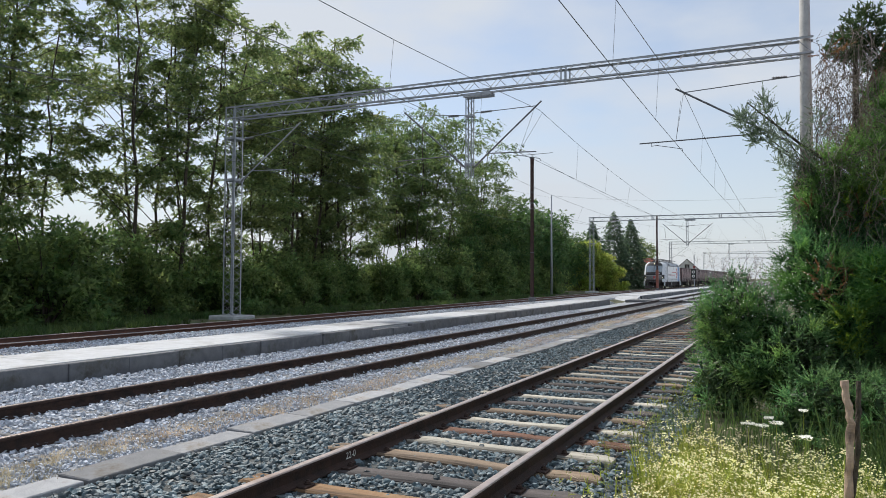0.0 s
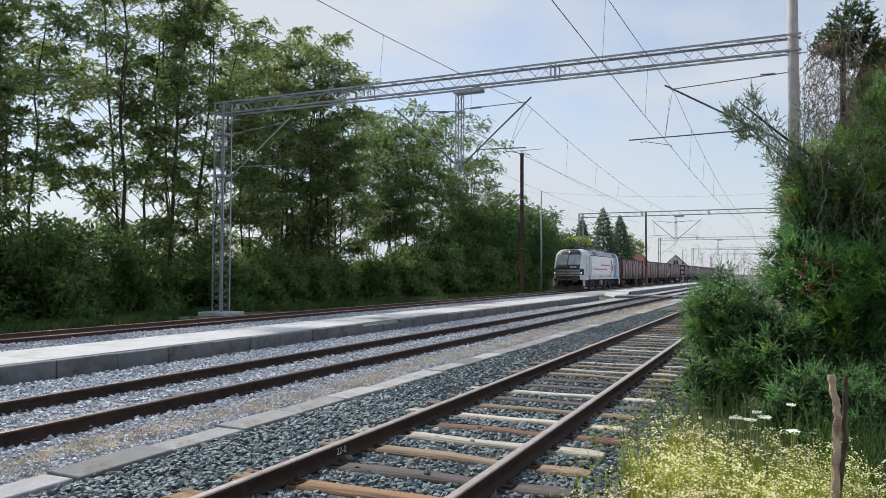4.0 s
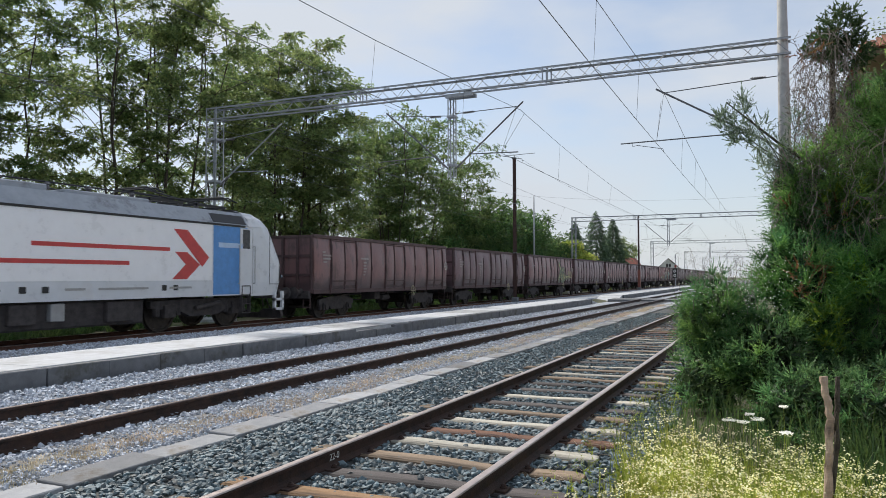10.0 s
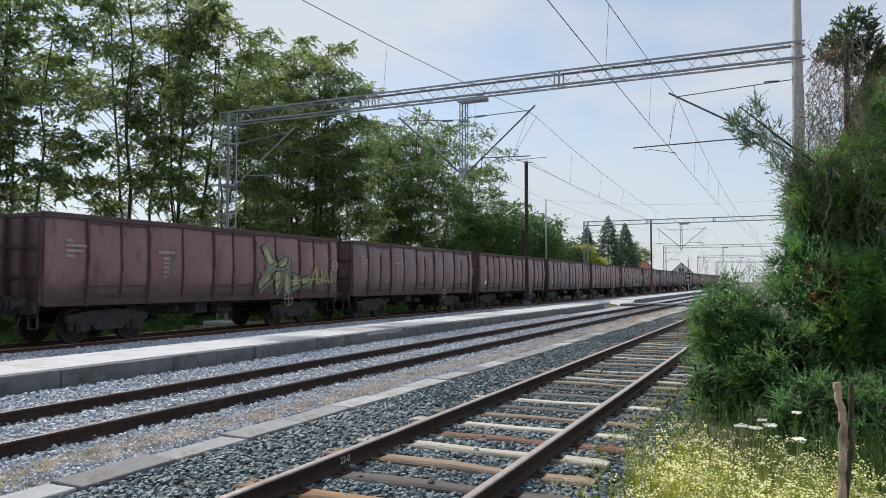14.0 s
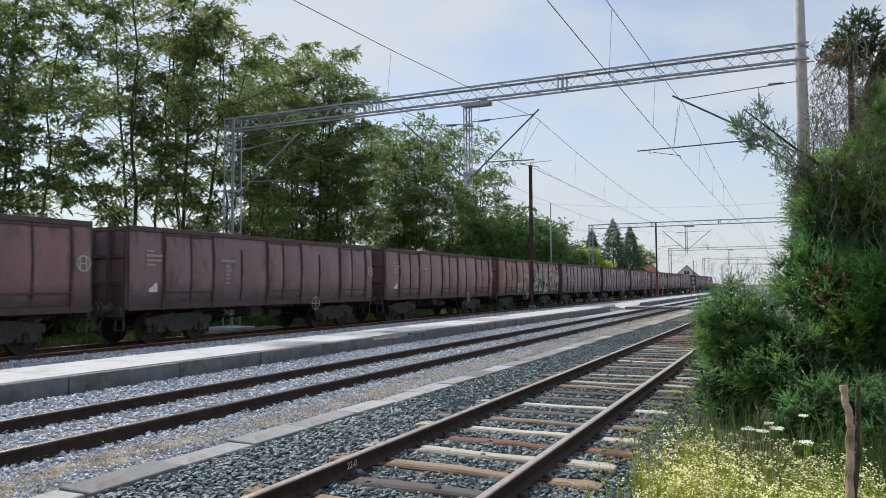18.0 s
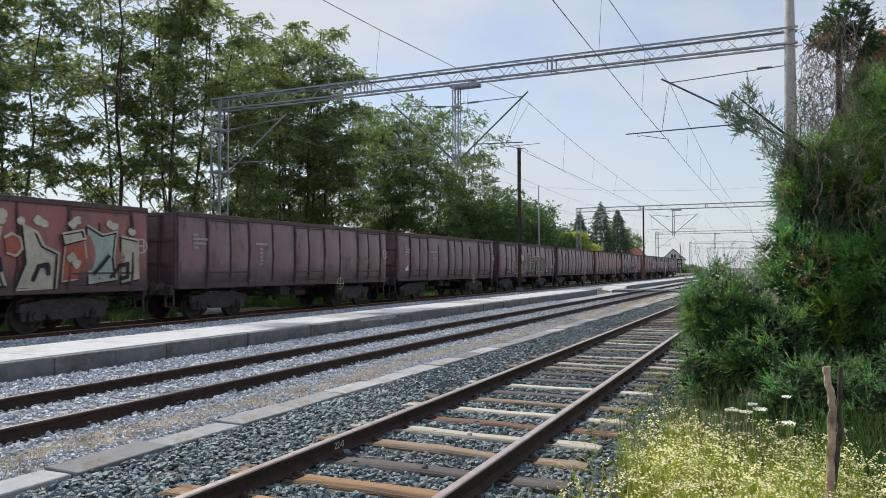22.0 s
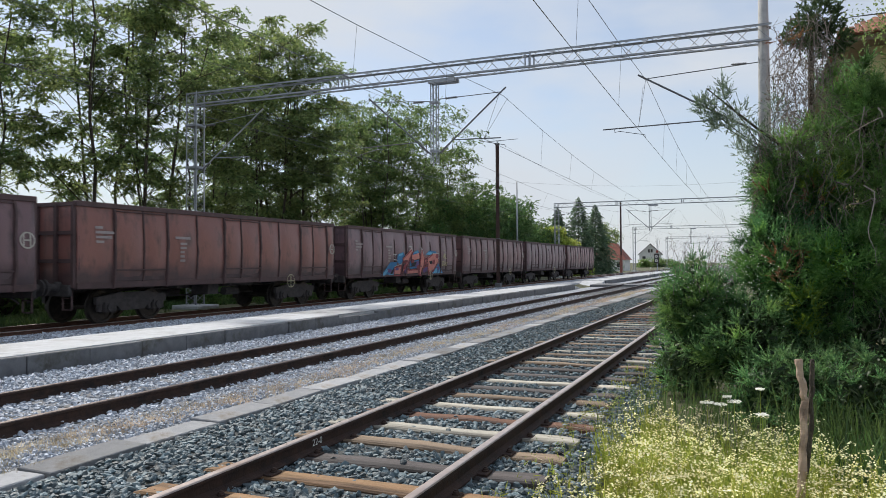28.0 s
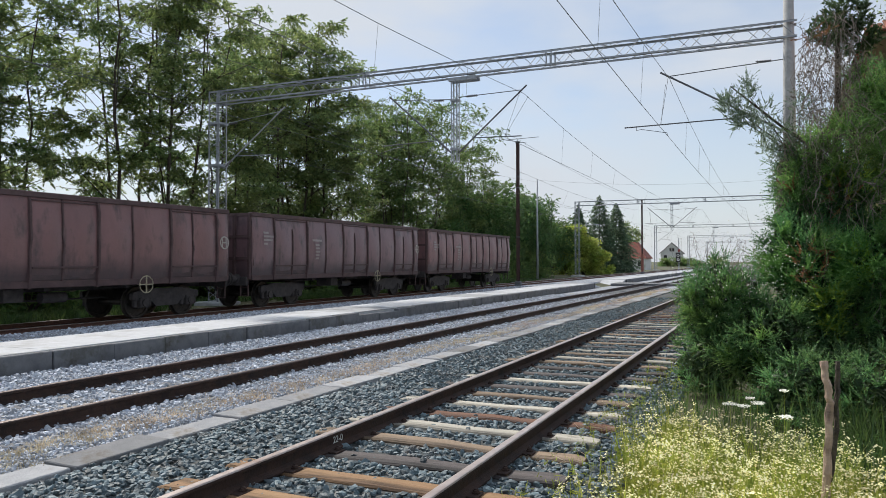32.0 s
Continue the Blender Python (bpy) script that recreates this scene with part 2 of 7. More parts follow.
class Shape:
    """Collects vertices and faces for one mesh."""

    def __init__(self):
        self.v, self.f = [], []

    def add(self, verts, faces):
        k = len(self.v)
        self.v.extend(verts)
        self.f.extend([tuple(i + k for i in face) for face in faces])
        return self

    def box(self, x0, x1, y0, y1, z0, z1):
        return self.add([(x0, y0, z0), (x1, y0, z0), (x1, y1, z0), (x0, y1, z0), (x0, y0, z1), (x1, y0, z1), (x1, y1, z1), (x0, y1, z1)],
                        [(0, 3, 2, 1), (4, 5, 6, 7), (0, 1, 5, 4), (1, 2, 6, 5), (2, 3, 7, 6), (3, 0, 4, 7)])

    def extrude(self, outline, axis, a, b):
        """A closed outline, in the two other axes, drawn out from a to b along the axis."""
        def at(p, s):
            return {"x": (s, p[0], p[1]), "y": (p[0], s, p[1]), "z": (p[0], p[1], s)}[axis]
        n = len(outline)
        return self.add([at(p, a) for p in outline] + [at(p, b) for p in outline],
                        [tuple(range(n))[::-1], tuple(range(n, 2 * n))] + [(i, (i + 1) % n, n + (i + 1) % n, n + i) for i in range(n)])

    def tube(self, p, q, r, r2=None, n=6, caps=True):
        p, q = Vector(p), Vector(q)
        r2 = r if r2 is None else r2
        d = (q - p).normalized()
        s = d.cross((0, 0, 1) if abs(d.z) < 0.9 else (1, 0, 0)).normalized()
        u = d.cross(s)
        ring = [(math.cos(i * math.tau / n), math.sin(i * math.tau / n)) for i in range(n)]
        vs = [tuple(p + (s * c + u * e) * r) for c, e in ring] + [tuple(q + (s * c + u * e) * r2) for c, e in ring]
        fs = [(i, (i + 1) % n, n + (i + 1) % n, n + i) for i in range(n)]
        if caps:
            fs += [tuple(range(n))[::-1], tuple(range(n, 2 * n))]
        return self.add(vs, fs)

    def lathe(self, outline, axis, centre, n=20):
        """Turns (radius, along) pairs round an axis through centre."""
        k, c = len(outline), Vector(centre)
        vs = []
        for i in range(n):
            ca, sa = math.cos(i * math.tau / n), math.sin(i * math.tau / n)
            for r, h in outline:
                vs.append(tuple(c + Vector({"x": (h, r * ca, r * sa), "y": (r * ca, h, r * sa), "z": (r * ca, r * sa, h)}[axis])))
        fs = [(i * k + j, ((i + 1) % n) * k + j, ((i + 1) % n) * k + j + 1, i * k + j + 1) for i in range(n) for j in range(k - 1)]
        return self.add(vs, fs)

    def path(self, pts, r, r2=None, n=5):
        """One tube that bends through the points."""
        r2 = r if r2 is None else r2
        m = len(pts) - 1
        ps = [Vector(p) for p in pts]
        vs, s = [], None
        for i, p in enumerate(ps):
            d = (ps[min(i + 1, m)] - ps[max(i - 1, 0)]).normalized()
            if s is None:
                s = d.cross((0, 0, 1) if abs(d.z) < 0.9 else (1, 0, 0)).normalized()
            else:
                s = (s - d * s.dot(d)).normalized()
            u, w = d.cross(s), r + (r2 - r) * i / m
            vs += [tuple(p + (s * math.cos(k * math.tau / n) + u * math.sin(k * math.tau / n)) * w) for k in range(n)]
        fs = [(i * n + k, i * n + (k + 1) % n, (i + 1) * n + (k + 1) % n, (i + 1) * n + k) for i in range(m) for k in range(n)]
        return self.add(vs, fs + [tuple(range(n))[::-1], tuple(range(m * n, m * n + n))])

    def mesh(self, name, material, smooth=False, bevel=0.0):
        me = bpy.data.meshes.new(name)
        me.from_pydata(self.v, [], self.f)
        bm = bmesh.new()
        bm.from_mesh(me)
        bmesh.ops.recalc_face_normals(bm, faces=bm.faces)
        if bevel:
            bmesh.ops.bevel(bm, geom=[e for e in bm.edges if e.calc_face_angle(0) > 0.5], offset=bevel, segments=1, affect="EDGES")
        for face in bm.faces:
            face.smooth = smooth
        bm.to_mesh(me)
        bm.free()
        me.materials.append(material)
        return me


def part(name, shape, material, parent, label="", smooth=False, bevel=0.0, at=None):
    """One mesh object under a thing or under a part."""
    data = shape if isinstance(shape, bpy.types.Mesh) else shape.mesh(name, material, smooth, bevel)
    ob = new(name, data)
    ob.parent = parent
    if at is not None:
        ob.matrix_basis = at
    return tagged(ob, label)


def thing(name, label, category, at=None, group="", kind=""):
    ob = new(name)
    ob.empty_display_size = 0.2
    if at is not None:
        ob.matrix_basis = at
    return tagged(ob, label, category, group, kind)


def single(name, shape, material, label, category, group="", kind="", smooth=False, bevel=0.0, at=None):
    ob = new(name, shape if isinstance(shape, bpy.types.Mesh) else shape.mesh(name, material, smooth, bevel))
    if at is not None:
        ob.matrix_basis = at
    return tagged(ob, label, category, group, kind)


def quick_mesh(name, verts, sides, material, smooth=False):
    """A mesh of loose polygons, each of the same number of corners, from an array (count * sides, 3)."""
    verts = np.asarray(verts, dtype=np.float32).reshape(-1, 3)
    n = len(verts) // sides
    me = bpy.data.meshes.new(name)
    me.vertices.add(len(verts))
    me.vertices.foreach_set("co", verts.ravel())
    me.loops.add(len(verts))
    me.loops.foreach_set("vertex_index", np.arange(len(verts), dtype=np.int32))
    me.polygons.add(n)
    me.polygons.foreach_set("loop_start", np.arange(n, dtype=np.int32) * sides)
    me.polygons.foreach_set("use_smooth", np.zeros(n, dtype=bool))
    me.update(calc_edges=True)
    me.materials.append(material)
    return me


def indexed_mesh(name, verts, faces, material):
    """A mesh from an array of corners and an array of equal-sided faces."""
    verts, faces = np.asarray(verts, dtype=np.float32).reshape(-1, 3), np.asarray(faces, dtype=np.int32)
    me = bpy.data.meshes.new(name)
    me.vertices.add(len(verts))
    me.vertices.foreach_set("co", verts.ravel())
    me.loops.add(faces.size)
    me.loops.foreach_set("vertex_index", faces.ravel())
    me.polygons.add(len(faces))
    me.polygons.foreach_set("loop_start", np.arange(len(faces), dtype=np.int32) * faces.shape[1])
    me.polygons.foreach_set("use_smooth", np.zeros(len(faces), dtype=bool))
    me.update(calc_edges=True)
    me.materials.append(material)
    return me


def unit(v):
    return v / np.maximum(np.linalg.norm(v, axis=-1, keepdims=True), 1e-9)


def leaf_quads(centres, along, length, width, rng, flat=0.5):
    """Pointed four-cornered leaves at centres, running along given directions; length and width per leaf."""
    n = len(centres)
    along = unit(along)
    side = unit(np.cross(along, unit(rng.normal(size=(n, 3)) * (1 - flat) + np.array([0, 0, 1.0]) * flat)))
    length, width = np.broadcast_to(length, n)[:, None], np.broadcast_to(width, n)[:, None]
    a, b = centres - along * length / 2, centres + along * length / 2
    mid = centres + np.cross(side, along) * width * 0.25
    return np.stack([a, mid + side * width / 2, b, mid - side * width / 2], 1).reshape(-1, 3)


def leaf_points(centres, along, length, width, rng, flat=0.5):
    """Plain three-cornered leaves for far crowns."""
    n = len(centres)
    along = unit(along)
    side = unit(np.cross(along, unit(rng.normal(size=(n, 3)) * (1 - flat) + np.array([0, 0, 1.0]) * flat)))
    length, width = np.broadcast_to(length, n)[:, None], np.broadcast_to(width, n)[:, None]
    a, b = centres - along * length / 2, centres + along * length / 2
    return np.stack([a + side * width / 2, b, a - side * width / 2], 1).reshape(-1, 3)

# ---------------------------------------------------------------- ground and beds
PROFILE = [(-1600, -0.5), (-300, -0.45), (-60, -0.42), (-27, -0.35), (-22, -0.26), (-20.2, -0.2), (-15.9, -0.18), (-15.0, 0.02), (-12.3, 0.05), (-11, -0.12),
           (-5.6, -0.07), (-1.0, -0.07), (0.2, -0.1), (4, -0.06), (12, 0.0), (60, 0.0), (300, 0.0), (1600, 0.0)]


def ground_z(x):
    return float(np.interp(x, [p[0] for p in PROFILE], [p[1] for p in PROFILE]))


def sheet(stations, ys):
    s = Shape()
    for y in ys:
        s.v.extend([(x, y, z) for x, z in stations])
    k = len(stations)
    for j in range(len(ys) - 1):
        s.f.extend([(j * k + i, j * k + i + 1, (j + 1) * k + i + 1, (j + 1) * k + i) for i in range(k - 1)])
    return s


single("ground", sheet(PROFILE, [-400, -60, 0, 20, 60, 120, 400, 2500]), EARTH, "earth and rough grass ground under the railway yard", "ground", kind="structure")


def bed(name, stations, material, label, y0=-30, y1=420):
    """A spread layer of stones: its top runs through the stations, its sides fall to the ground."""
    full = [(stations[0][0] - 0.12, ground_z(stations[0][0]) - 0.05), *stations, (stations[-1][0] + 0.12, ground_z(stations[-1][0]) - 0.05)]
    single(name, sheet(full, list(np.linspace(y0, y1, 40))), material, label, "gravel", kind="structure")


bed("ballast_near", [(-5.02, -0.03), (-4.6, 0.0), (-3.5, 0.005), (-2.0, 0.005), (-1.5, -0.02), (-1.15, -0.06)], BALLAST_BED, "dark grey crushed stone ballast under the wooden sleepers")
bed("ballast_middle", [(-10.2, -0.05), (-8.6, 0.0), (-6.0, 0.0), (-5.45, -0.02)], GRAVEL_BED, "pale grey crushed stone ballast of the second track")
bed("ballast_main", [(-20.0, -0.16), (-19.2, -0.12), (-16.3, -0.12), (-15.9, -0.1), (-15.1, 0.06), (-12.05, 0.1)], GRAVEL_BED, "pale grey crushed stone ballast of the main track")

rng = np.random.default_rng(5)
ICO_V, ICO_F = [], []
_ico = bmesh.new()
bmesh.ops.create_icosphere(_ico, subdivisions=1, radius=1.0)
ICO_V = np.array([v.co[:] for v in _ico.verts])
ICO_F = np.array([[v.index for v in f.verts] for f in _ico.faces])
_ico.free()
# a cheaper lump: a cube of eight corners squeezed out of shape
OCTA = (np.array([(-1, -1, -1), (1, -1, -1), (1, 1, -1), (-1, 1, -1), (-0.8, -0.8, 1), (0.8, -0.8, 1), (0.8, 0.8, 1), (-0.8, 0.8, 1.0)]) * 0.66,
        np.array([(4, 5, 6), (4, 6, 7), (0, 1, 5), (0, 5, 4), (1, 2, 6), (1, 6, 5), (2, 3, 7), (2, 7, 6), (3, 0, 4), (3, 4, 7)]))


def stones(name, x0, x1, y0, y1, per_m2, size, material, label, top, fade=9.0, keep=None, base=None):
    """Loose broken stones strewn over a bed, thinner far off; each an uneven lump."""
    lump_v, lump_f = base if base else (ICO_V, ICO_F)
    area = (x1 - x0) * (y1 - y0)
    n = int(area * per_m2)
    x, y = rng.uniform(x0, x1, n), rng.uniform(y0, y1, n)
    ok = rng.uniform(size=n) < np.minimum(1, (fade / np.maximum(y - 0.4 * x, 1)) ** 1.3)
    if keep is not None:
        ok &= keep(x, y)
    x, y = x[ok], y[ok]
    n = len(x)
    z = np.array([top(a) for a in x]) + rng.uniform(-0.012, 0.022, n)
    lump = lump_v[None] * (1 + rng.uniform(-0.36, 0.36, (n, len(lump_v), 1)))
    lump *= (size * rng.uniform(0.55, 1.25, (n, 1)) * np.array([[1.0, 0.78, 0.55]]) * rng.uniform(0.75, 1.25, (n, 3)))[:, None, :]
    a, t = rng.uniform(0, math.tau, n), rng.normal(0, 0.45, n)
    ca, sa, ct, st = np.cos(a), np.sin(a), np.cos(t), np.sin(t)
    lx, ly, lz = lump[..., 0], lump[..., 1], lump[..., 2]
    lx, lz = lx * ct[:, None] - lz * st[:, None], lx * st[:, None] + lz * ct[:, None]
    vx, vy = lx * ca[:, None] - ly * sa[:, None], lx * sa[:, None] + ly * ca[:, None]
    verts = np.stack([vx + x[:, None], vy + y[:, None], lz + z[:, None]], -1)
    faces = (lump_f[None] + (np.arange(n) * len(lump_v))[:, None, None]).reshape(-1, 3)
    ob = single(name, indexed_mesh(name, verts, faces, material), material, label, "ballast", kind="stuff")
    return ob


SLEEPER_Y = [4.70 + 0.613 * k for k in range(-5, 92)]


def near_top(x):
    return float(np.interp(x, [-5.05, -4.6, -1.6, -1.15], [-0.03, 0.0, 0.0, -0.06]))


def off_sleeper(x, y):
    d = np.abs((y - 4.70 + 0.3065) % 0.613 - 0.3065)
    return (d > 0.15) | ((x < -3.6) & (rng.uniform(size=len(x)) < 0.8)) | (x < -4.06) | (x > -1.42) | (rng.uniform(size=len(x)) < 0.025)


stones("ballast_stones", -5.04, -1.05, 2.6, 8.5, 720, 0.035, BALLAST, "loose dark grey angular ballast stones beside the rails", near_top, 10, off_sleeper)
stones("ballast_stones", -5.04, -1.05, 8.5, 34, 700, 0.036, BALLAST, "dark grey ballast stones further along the siding", near_top, 10, off_sleeper, OCTA)
stones("gravel_stones", -10.1, -6.25, 3.4, 36, 400, 0.037, GRAVEL, "loose pale grey gravel stones of the second track", lambda x: 0.0 if x > -9 else -0.02, 12, base=OCTA)
stones("fine_gravel", -6.35, -5.45, 3.2, 30, 900, 0.021, GRAVEL, "fine pale gravel beside the trough lids", lambda x: 0.0, 10, base=OCTA)
stones("gravel_stones", -16.2, -12.1, 8, 45, 160, 0.04, GRAVEL, "loose pale gravel between platform and main track", lambda x: float(np.interp(x, [-16.2, -15.9, -15.1, -12], [-0.12, -0.1, 0.06, 0.1])), 20, base=OCTA)

# ---------------------------------------------------------------- tracks
RAIL_H = 0.149


def rail_outline(cx, top, head=0.036, foot=0.0625):
    b = top - RAIL_H
    right = [(foot, b), (foot, b + 0.012), (0.03, b + 0.026), (0.009, b + 0.04), (0.008, top - 0.05), (head - 0.003, top - 0.038), (head, top - 0.03), (head, top - 0.012)]
    return [(cx + x, z) for x, z in right] + [(cx - x, z) for x, z in reversed(right)]


def rail(cx, top, side, head, label, y0=-30, y1=420):
    ob = single("rail", Shape().extrude(rail_outline(cx, top), "y", y0, y1), side, label, "rail", group="rails of the yard", kind="structure")
    cap = [(cx - 0.036, top - 0.012), (cx - 0.03, top - 0.003), (cx - 0.018, top), (cx + 0.018, top), (cx + 0.03, top - 0.003), (cx + 0.036, top - 0.012)]
    part("rail_head", Shape().extrude(cap, "y", y0, y1), head, ob, "worn rolling surface of the rail")
    return ob


def wood(name, dark, light, streak=0.5):
    """Weathered timber with its grain along x and splits."""
    m = surf(name, dark, light, 6, 0.9, 0.5, vary="object", spread=0.22, c3=tuple(v * 0.3 for v in dark), stain=1.6, fine=25, cover=(0.46, 0.62))
    n, l = m.node_tree.nodes, m.node_tree.links
    for node in [q for q in n if q.type == "TEX_NOISE"]:
        mp = n.new("ShaderNodeMapping")
        mp.inputs["Scale"].default_value = (0.22, 2.6, 1.6)
        l.new(n["Texture Coordinate"].outputs["Object"], mp.inputs["Vector"])
        l.new(mp.outputs["Vector"], node.inputs["Vector"])
    return m


WOODS = [wood("sleeper_dark", (0.05, 0.045, 0.045), (0.14, 0.12, 0.115)), wood("sleeper_tan", (0.17, 0.12, 0.08), (0.33, 0.25, 0.175)),
         wood("sleeper_pale", (0.34, 0.32, 0.27), (0.55, 0.52, 0.44)), wood("sleeper_red", (0.14, 0.065, 0.04), (0.27, 0.14, 0.09)),
         wood("sleeper_orange", (0.24, 0.13, 0.065), (0.42, 0.27, 0.14))]


def sleeper_mesh(seed, material):
    """A sawn timber 2.6 m long with worn, split ends and uneven faces."""
    r = random.Random(seed)
    s = Shape()
    xs = [-1.3, -1.22, -0.9, -0.5, 0, 0.4, 0.85, 1.2, 1.29]
    rings = []
    for i, x in enumerate(xs):
        w = 0.122 + r.uniform(-0.012, 0.008) - (0.012 if i in (0, 8) else 0)
        top = 0.0 + r.uniform(-0.012, 0.004) - (0.012 if i in (0, 8) else 0)
        rings.append([(x, -w, -0.14), (x, -w, top - 0.014), (x, -w + 0.016, top), (x, r.uniform(-0.02, 0.02), top - r.uniform(0, 0.008)), (x, w - 0.016, top), (x, w, top - 0.014), (x, w, -0.14)])
    for ring in rings:
        s.v.extend(ring)
    for i in range(len(xs) - 1):
        s.f.extend([(i * 7 + j, i * 7 + (j + 1) % 7, (i + 1) * 7 + (j + 1) % 7, (i + 1) * 7 + j) for j in range(7)])
    s.f.append(tuple(range(7)))
    s.f.append(tuple(range(56, 63))[::-1])
    return s.mesh("wooden_sleeper", material)


track_near = thing("track_near", "old siding with worn wooden sleepers on dark ballast", "track", kind="structure")
SLEEPERS = [[sleeper_mesh(10 * i + j, w) for j in range(3)] for i, w in enumerate(WOODS)]
KINDS = {0: 4, 1: 0, 2: 1, 3: 2, 4: 3, 5: 2, 6: 1, 7: 0, 8: 2, 9: 0, 10: 0, 11: 1, 12: 2, 13: 1, 14: 2, -1: 4, -2: 1}
pick = random.Random(3)
for j, y in enumerate(SLEEPER_Y):
    kind_ = KINDS.get(j - 5, pick.choice([0, 0, 1, 1, 2, 3]))
    part("wooden_sleeper", SLEEPERS[kind_][j % 3], None, track_near,
         at=pose(-2.74 + pick.uniform(-0.05, 0.05), y + pick.uniform(-0.02, 0.02), 0.032 + pick.uniform(-0.008, 0.008), 0, pick.uniform(-0.4, 0.4), pick.uniform(-1.2, 1.2)))
for cx in (-3.496, -1.989):
    rail(cx, 0.17, RAIL_SIDE, RAIL_TOP, "rust-brown steel rail with a worn bright head")
for cx in (-8.04, -6.53):
    rail(cx, 0.16, RAIL_SIDE, RAIL_DARK, "dark brown rusted steel rail in pale gravel")
for cx in (-18.42, -16.91):
    rail(cx, 0.01, RAIL_RED, RAIL_TOP, "red-brown steel rail of the main track")
# base plates and screws of the near track
plate = Shape().box(-0.14, 0.14, -0.07, 0.07, -0.012, 0.012).mesh("base_plate", RAIL_SIDE, bevel=0.004)
screw = Shape().lathe([(0, 0.034), (0.012, 0.034), (0.014, 0.028), (0.022, 0.024), (0.024, 0.012), (0.03, 0.01), (0.03, 0.0)], "z", (0, 0, 0), 8).mesh("screw", RAIL_SIDE)
for y in SLEEPER_Y[3:24]:
    for cx in (-3.496, -1.989):
        p = part("base_plate", plate, None, track_near, at=pose(cx, y, 0.024))
        for dx in (-0.1, 0.1):
            part("screw", screw, None, p, at=pose(dx, 0.02, 0.012))

# concrete sleepers of the second and the main track, half buried
CON_SL = Shape().extrude([(-0.14, -0.16), (-0.11, 0.0), (-0.1, 0.008), (0.1, 0.008), (0.11, 0.0), (0.14, -0.16)], "x", -1.28, 1.28).mesh("concrete_sleeper", CONCRETE_OLD_DARK)
track_middle = thing("track_middle", "second track with concrete sleepers sunk in pale gravel", "track", kind="structure")
track_main = thing("track_main", "main track with concrete sleepers in pale gravel", "track", kind="structure")
for k in range(80):
    part("concrete_sleeper", CON_SL, None, track_middle, at=pose(-7.285, 3.2 + 0.6 * k, 0.005, 0, 0, pick.uniform(-0.8, 0.8)))
for k in range(80):
    part("concrete_sleeper", CON_SL, None, track_main, at=pose(-17.665, 10 + 0.6 * k, -0.13))

# kilometre mark painted on the rail's web
mark_font = bpy.data.curves.new("rail_mark", "FONT")
mark_font.body, mark_font.size, mark_font.extrude = "22-0", 0.085, 0.001
mark_font.align_x = "CENTER"
mark_font.materials.append(plain("white_paint", (0.75, 0.75, 0.72), 0.7))
tagged(new("rail_mark", mark_font), "white numbers 22-0 painted on the rail web", "marking").matrix_basis = pose(-3.482, 5.47, 0.066, 90, 0, 90)

# ---------------------------------------------------------------- platform
platform = thing("platform", "low concrete island platform with a pale smooth top", "platform", kind="structure")
PX0, PX1, PT = -12.05, -10.2, 0.27


def platform_run(y0, y1, ramp0, ramp1):
    """A stretch of platform: wall blocks along its edge and paving; its ends slope down."""
    s = Shape()
    s.add([(PX0, y0, -0.2), (PX1 - 0.16, y0, -0.2), (PX1 - 0.16, y1, -0.2), (PX0, y1, -0.2),
           (PX0, y0 + ramp0, PT - 0.03), (PX1 - 0.16, y0 + ramp0, PT - 0.03), (PX1 - 0.16, y1 - ramp1, PT - 0.03), (PX0, y1 - ramp1, PT - 0.03)],
          [(0, 3, 2, 1), (4, 5, 6, 7), (0, 1, 5, 4), (1, 2, 6, 5), (2, 3, 7, 6), (3, 0, 4, 7)])
    part("platform_core", s, CONCRETE, platform)
    y = y0 + ramp0
    while y < y1 - ramp1 - 0.1:
        e = min(y + 1.15, y1 - ramp1)
        dx, dz = pick.uniform(-0.03, 0.02), pick.uniform(-0.022, 0.01) - (0.07 if 16.4 < y < 18.6 else 0)
        # stained blocks; the shade on their face is put into the grey too
        part("edge_block", Shape().box(PX1 - 0.15 + dx, PX1 + dx, y + 0.006, e - 0.006, -0.25, PT - 0.012 + dz), CONCRETE_OLD_DARK, platform, bevel=0.012)
        y = e
    y = y0 + ramp0
    while y < y1 - ramp1 - 0.1:
        e = min(y + 2.3, y1 - ramp1)
        dz = pick.uniform(-0.004, 0.004)
        part("paving_slab", Shape().box(PX0, PX1 - 0.155, y + 0.004, e - 0.004, PT - 0.03, PT - 0.002 + dz), PAVING_WORN if 15.5 < y < 18.5 or pick.random() < 0.12 else CONCRETE, platform, bevel=0.006)
        y = e


platform_run(-20, 49.5, 0.3, 3.5)
platform_run(54.2, 140, 3.0, 3.0)
# boarded crossing between the two stretches
crossing = thing("crossing", "flat concrete slabs crossing the second track", "crossing", kind="structure")
for a, b in ((-10.1, -8.2), (-7.9, -6.7), (-6.4, -5.0)):
    for y in (50.2, 51.7):
        part("crossing_slab", Shape().box(a, b, y, y + 1.45, -0.05, 0.14), CONCRETE_OLD_DARK, crossing, bevel=0.02)

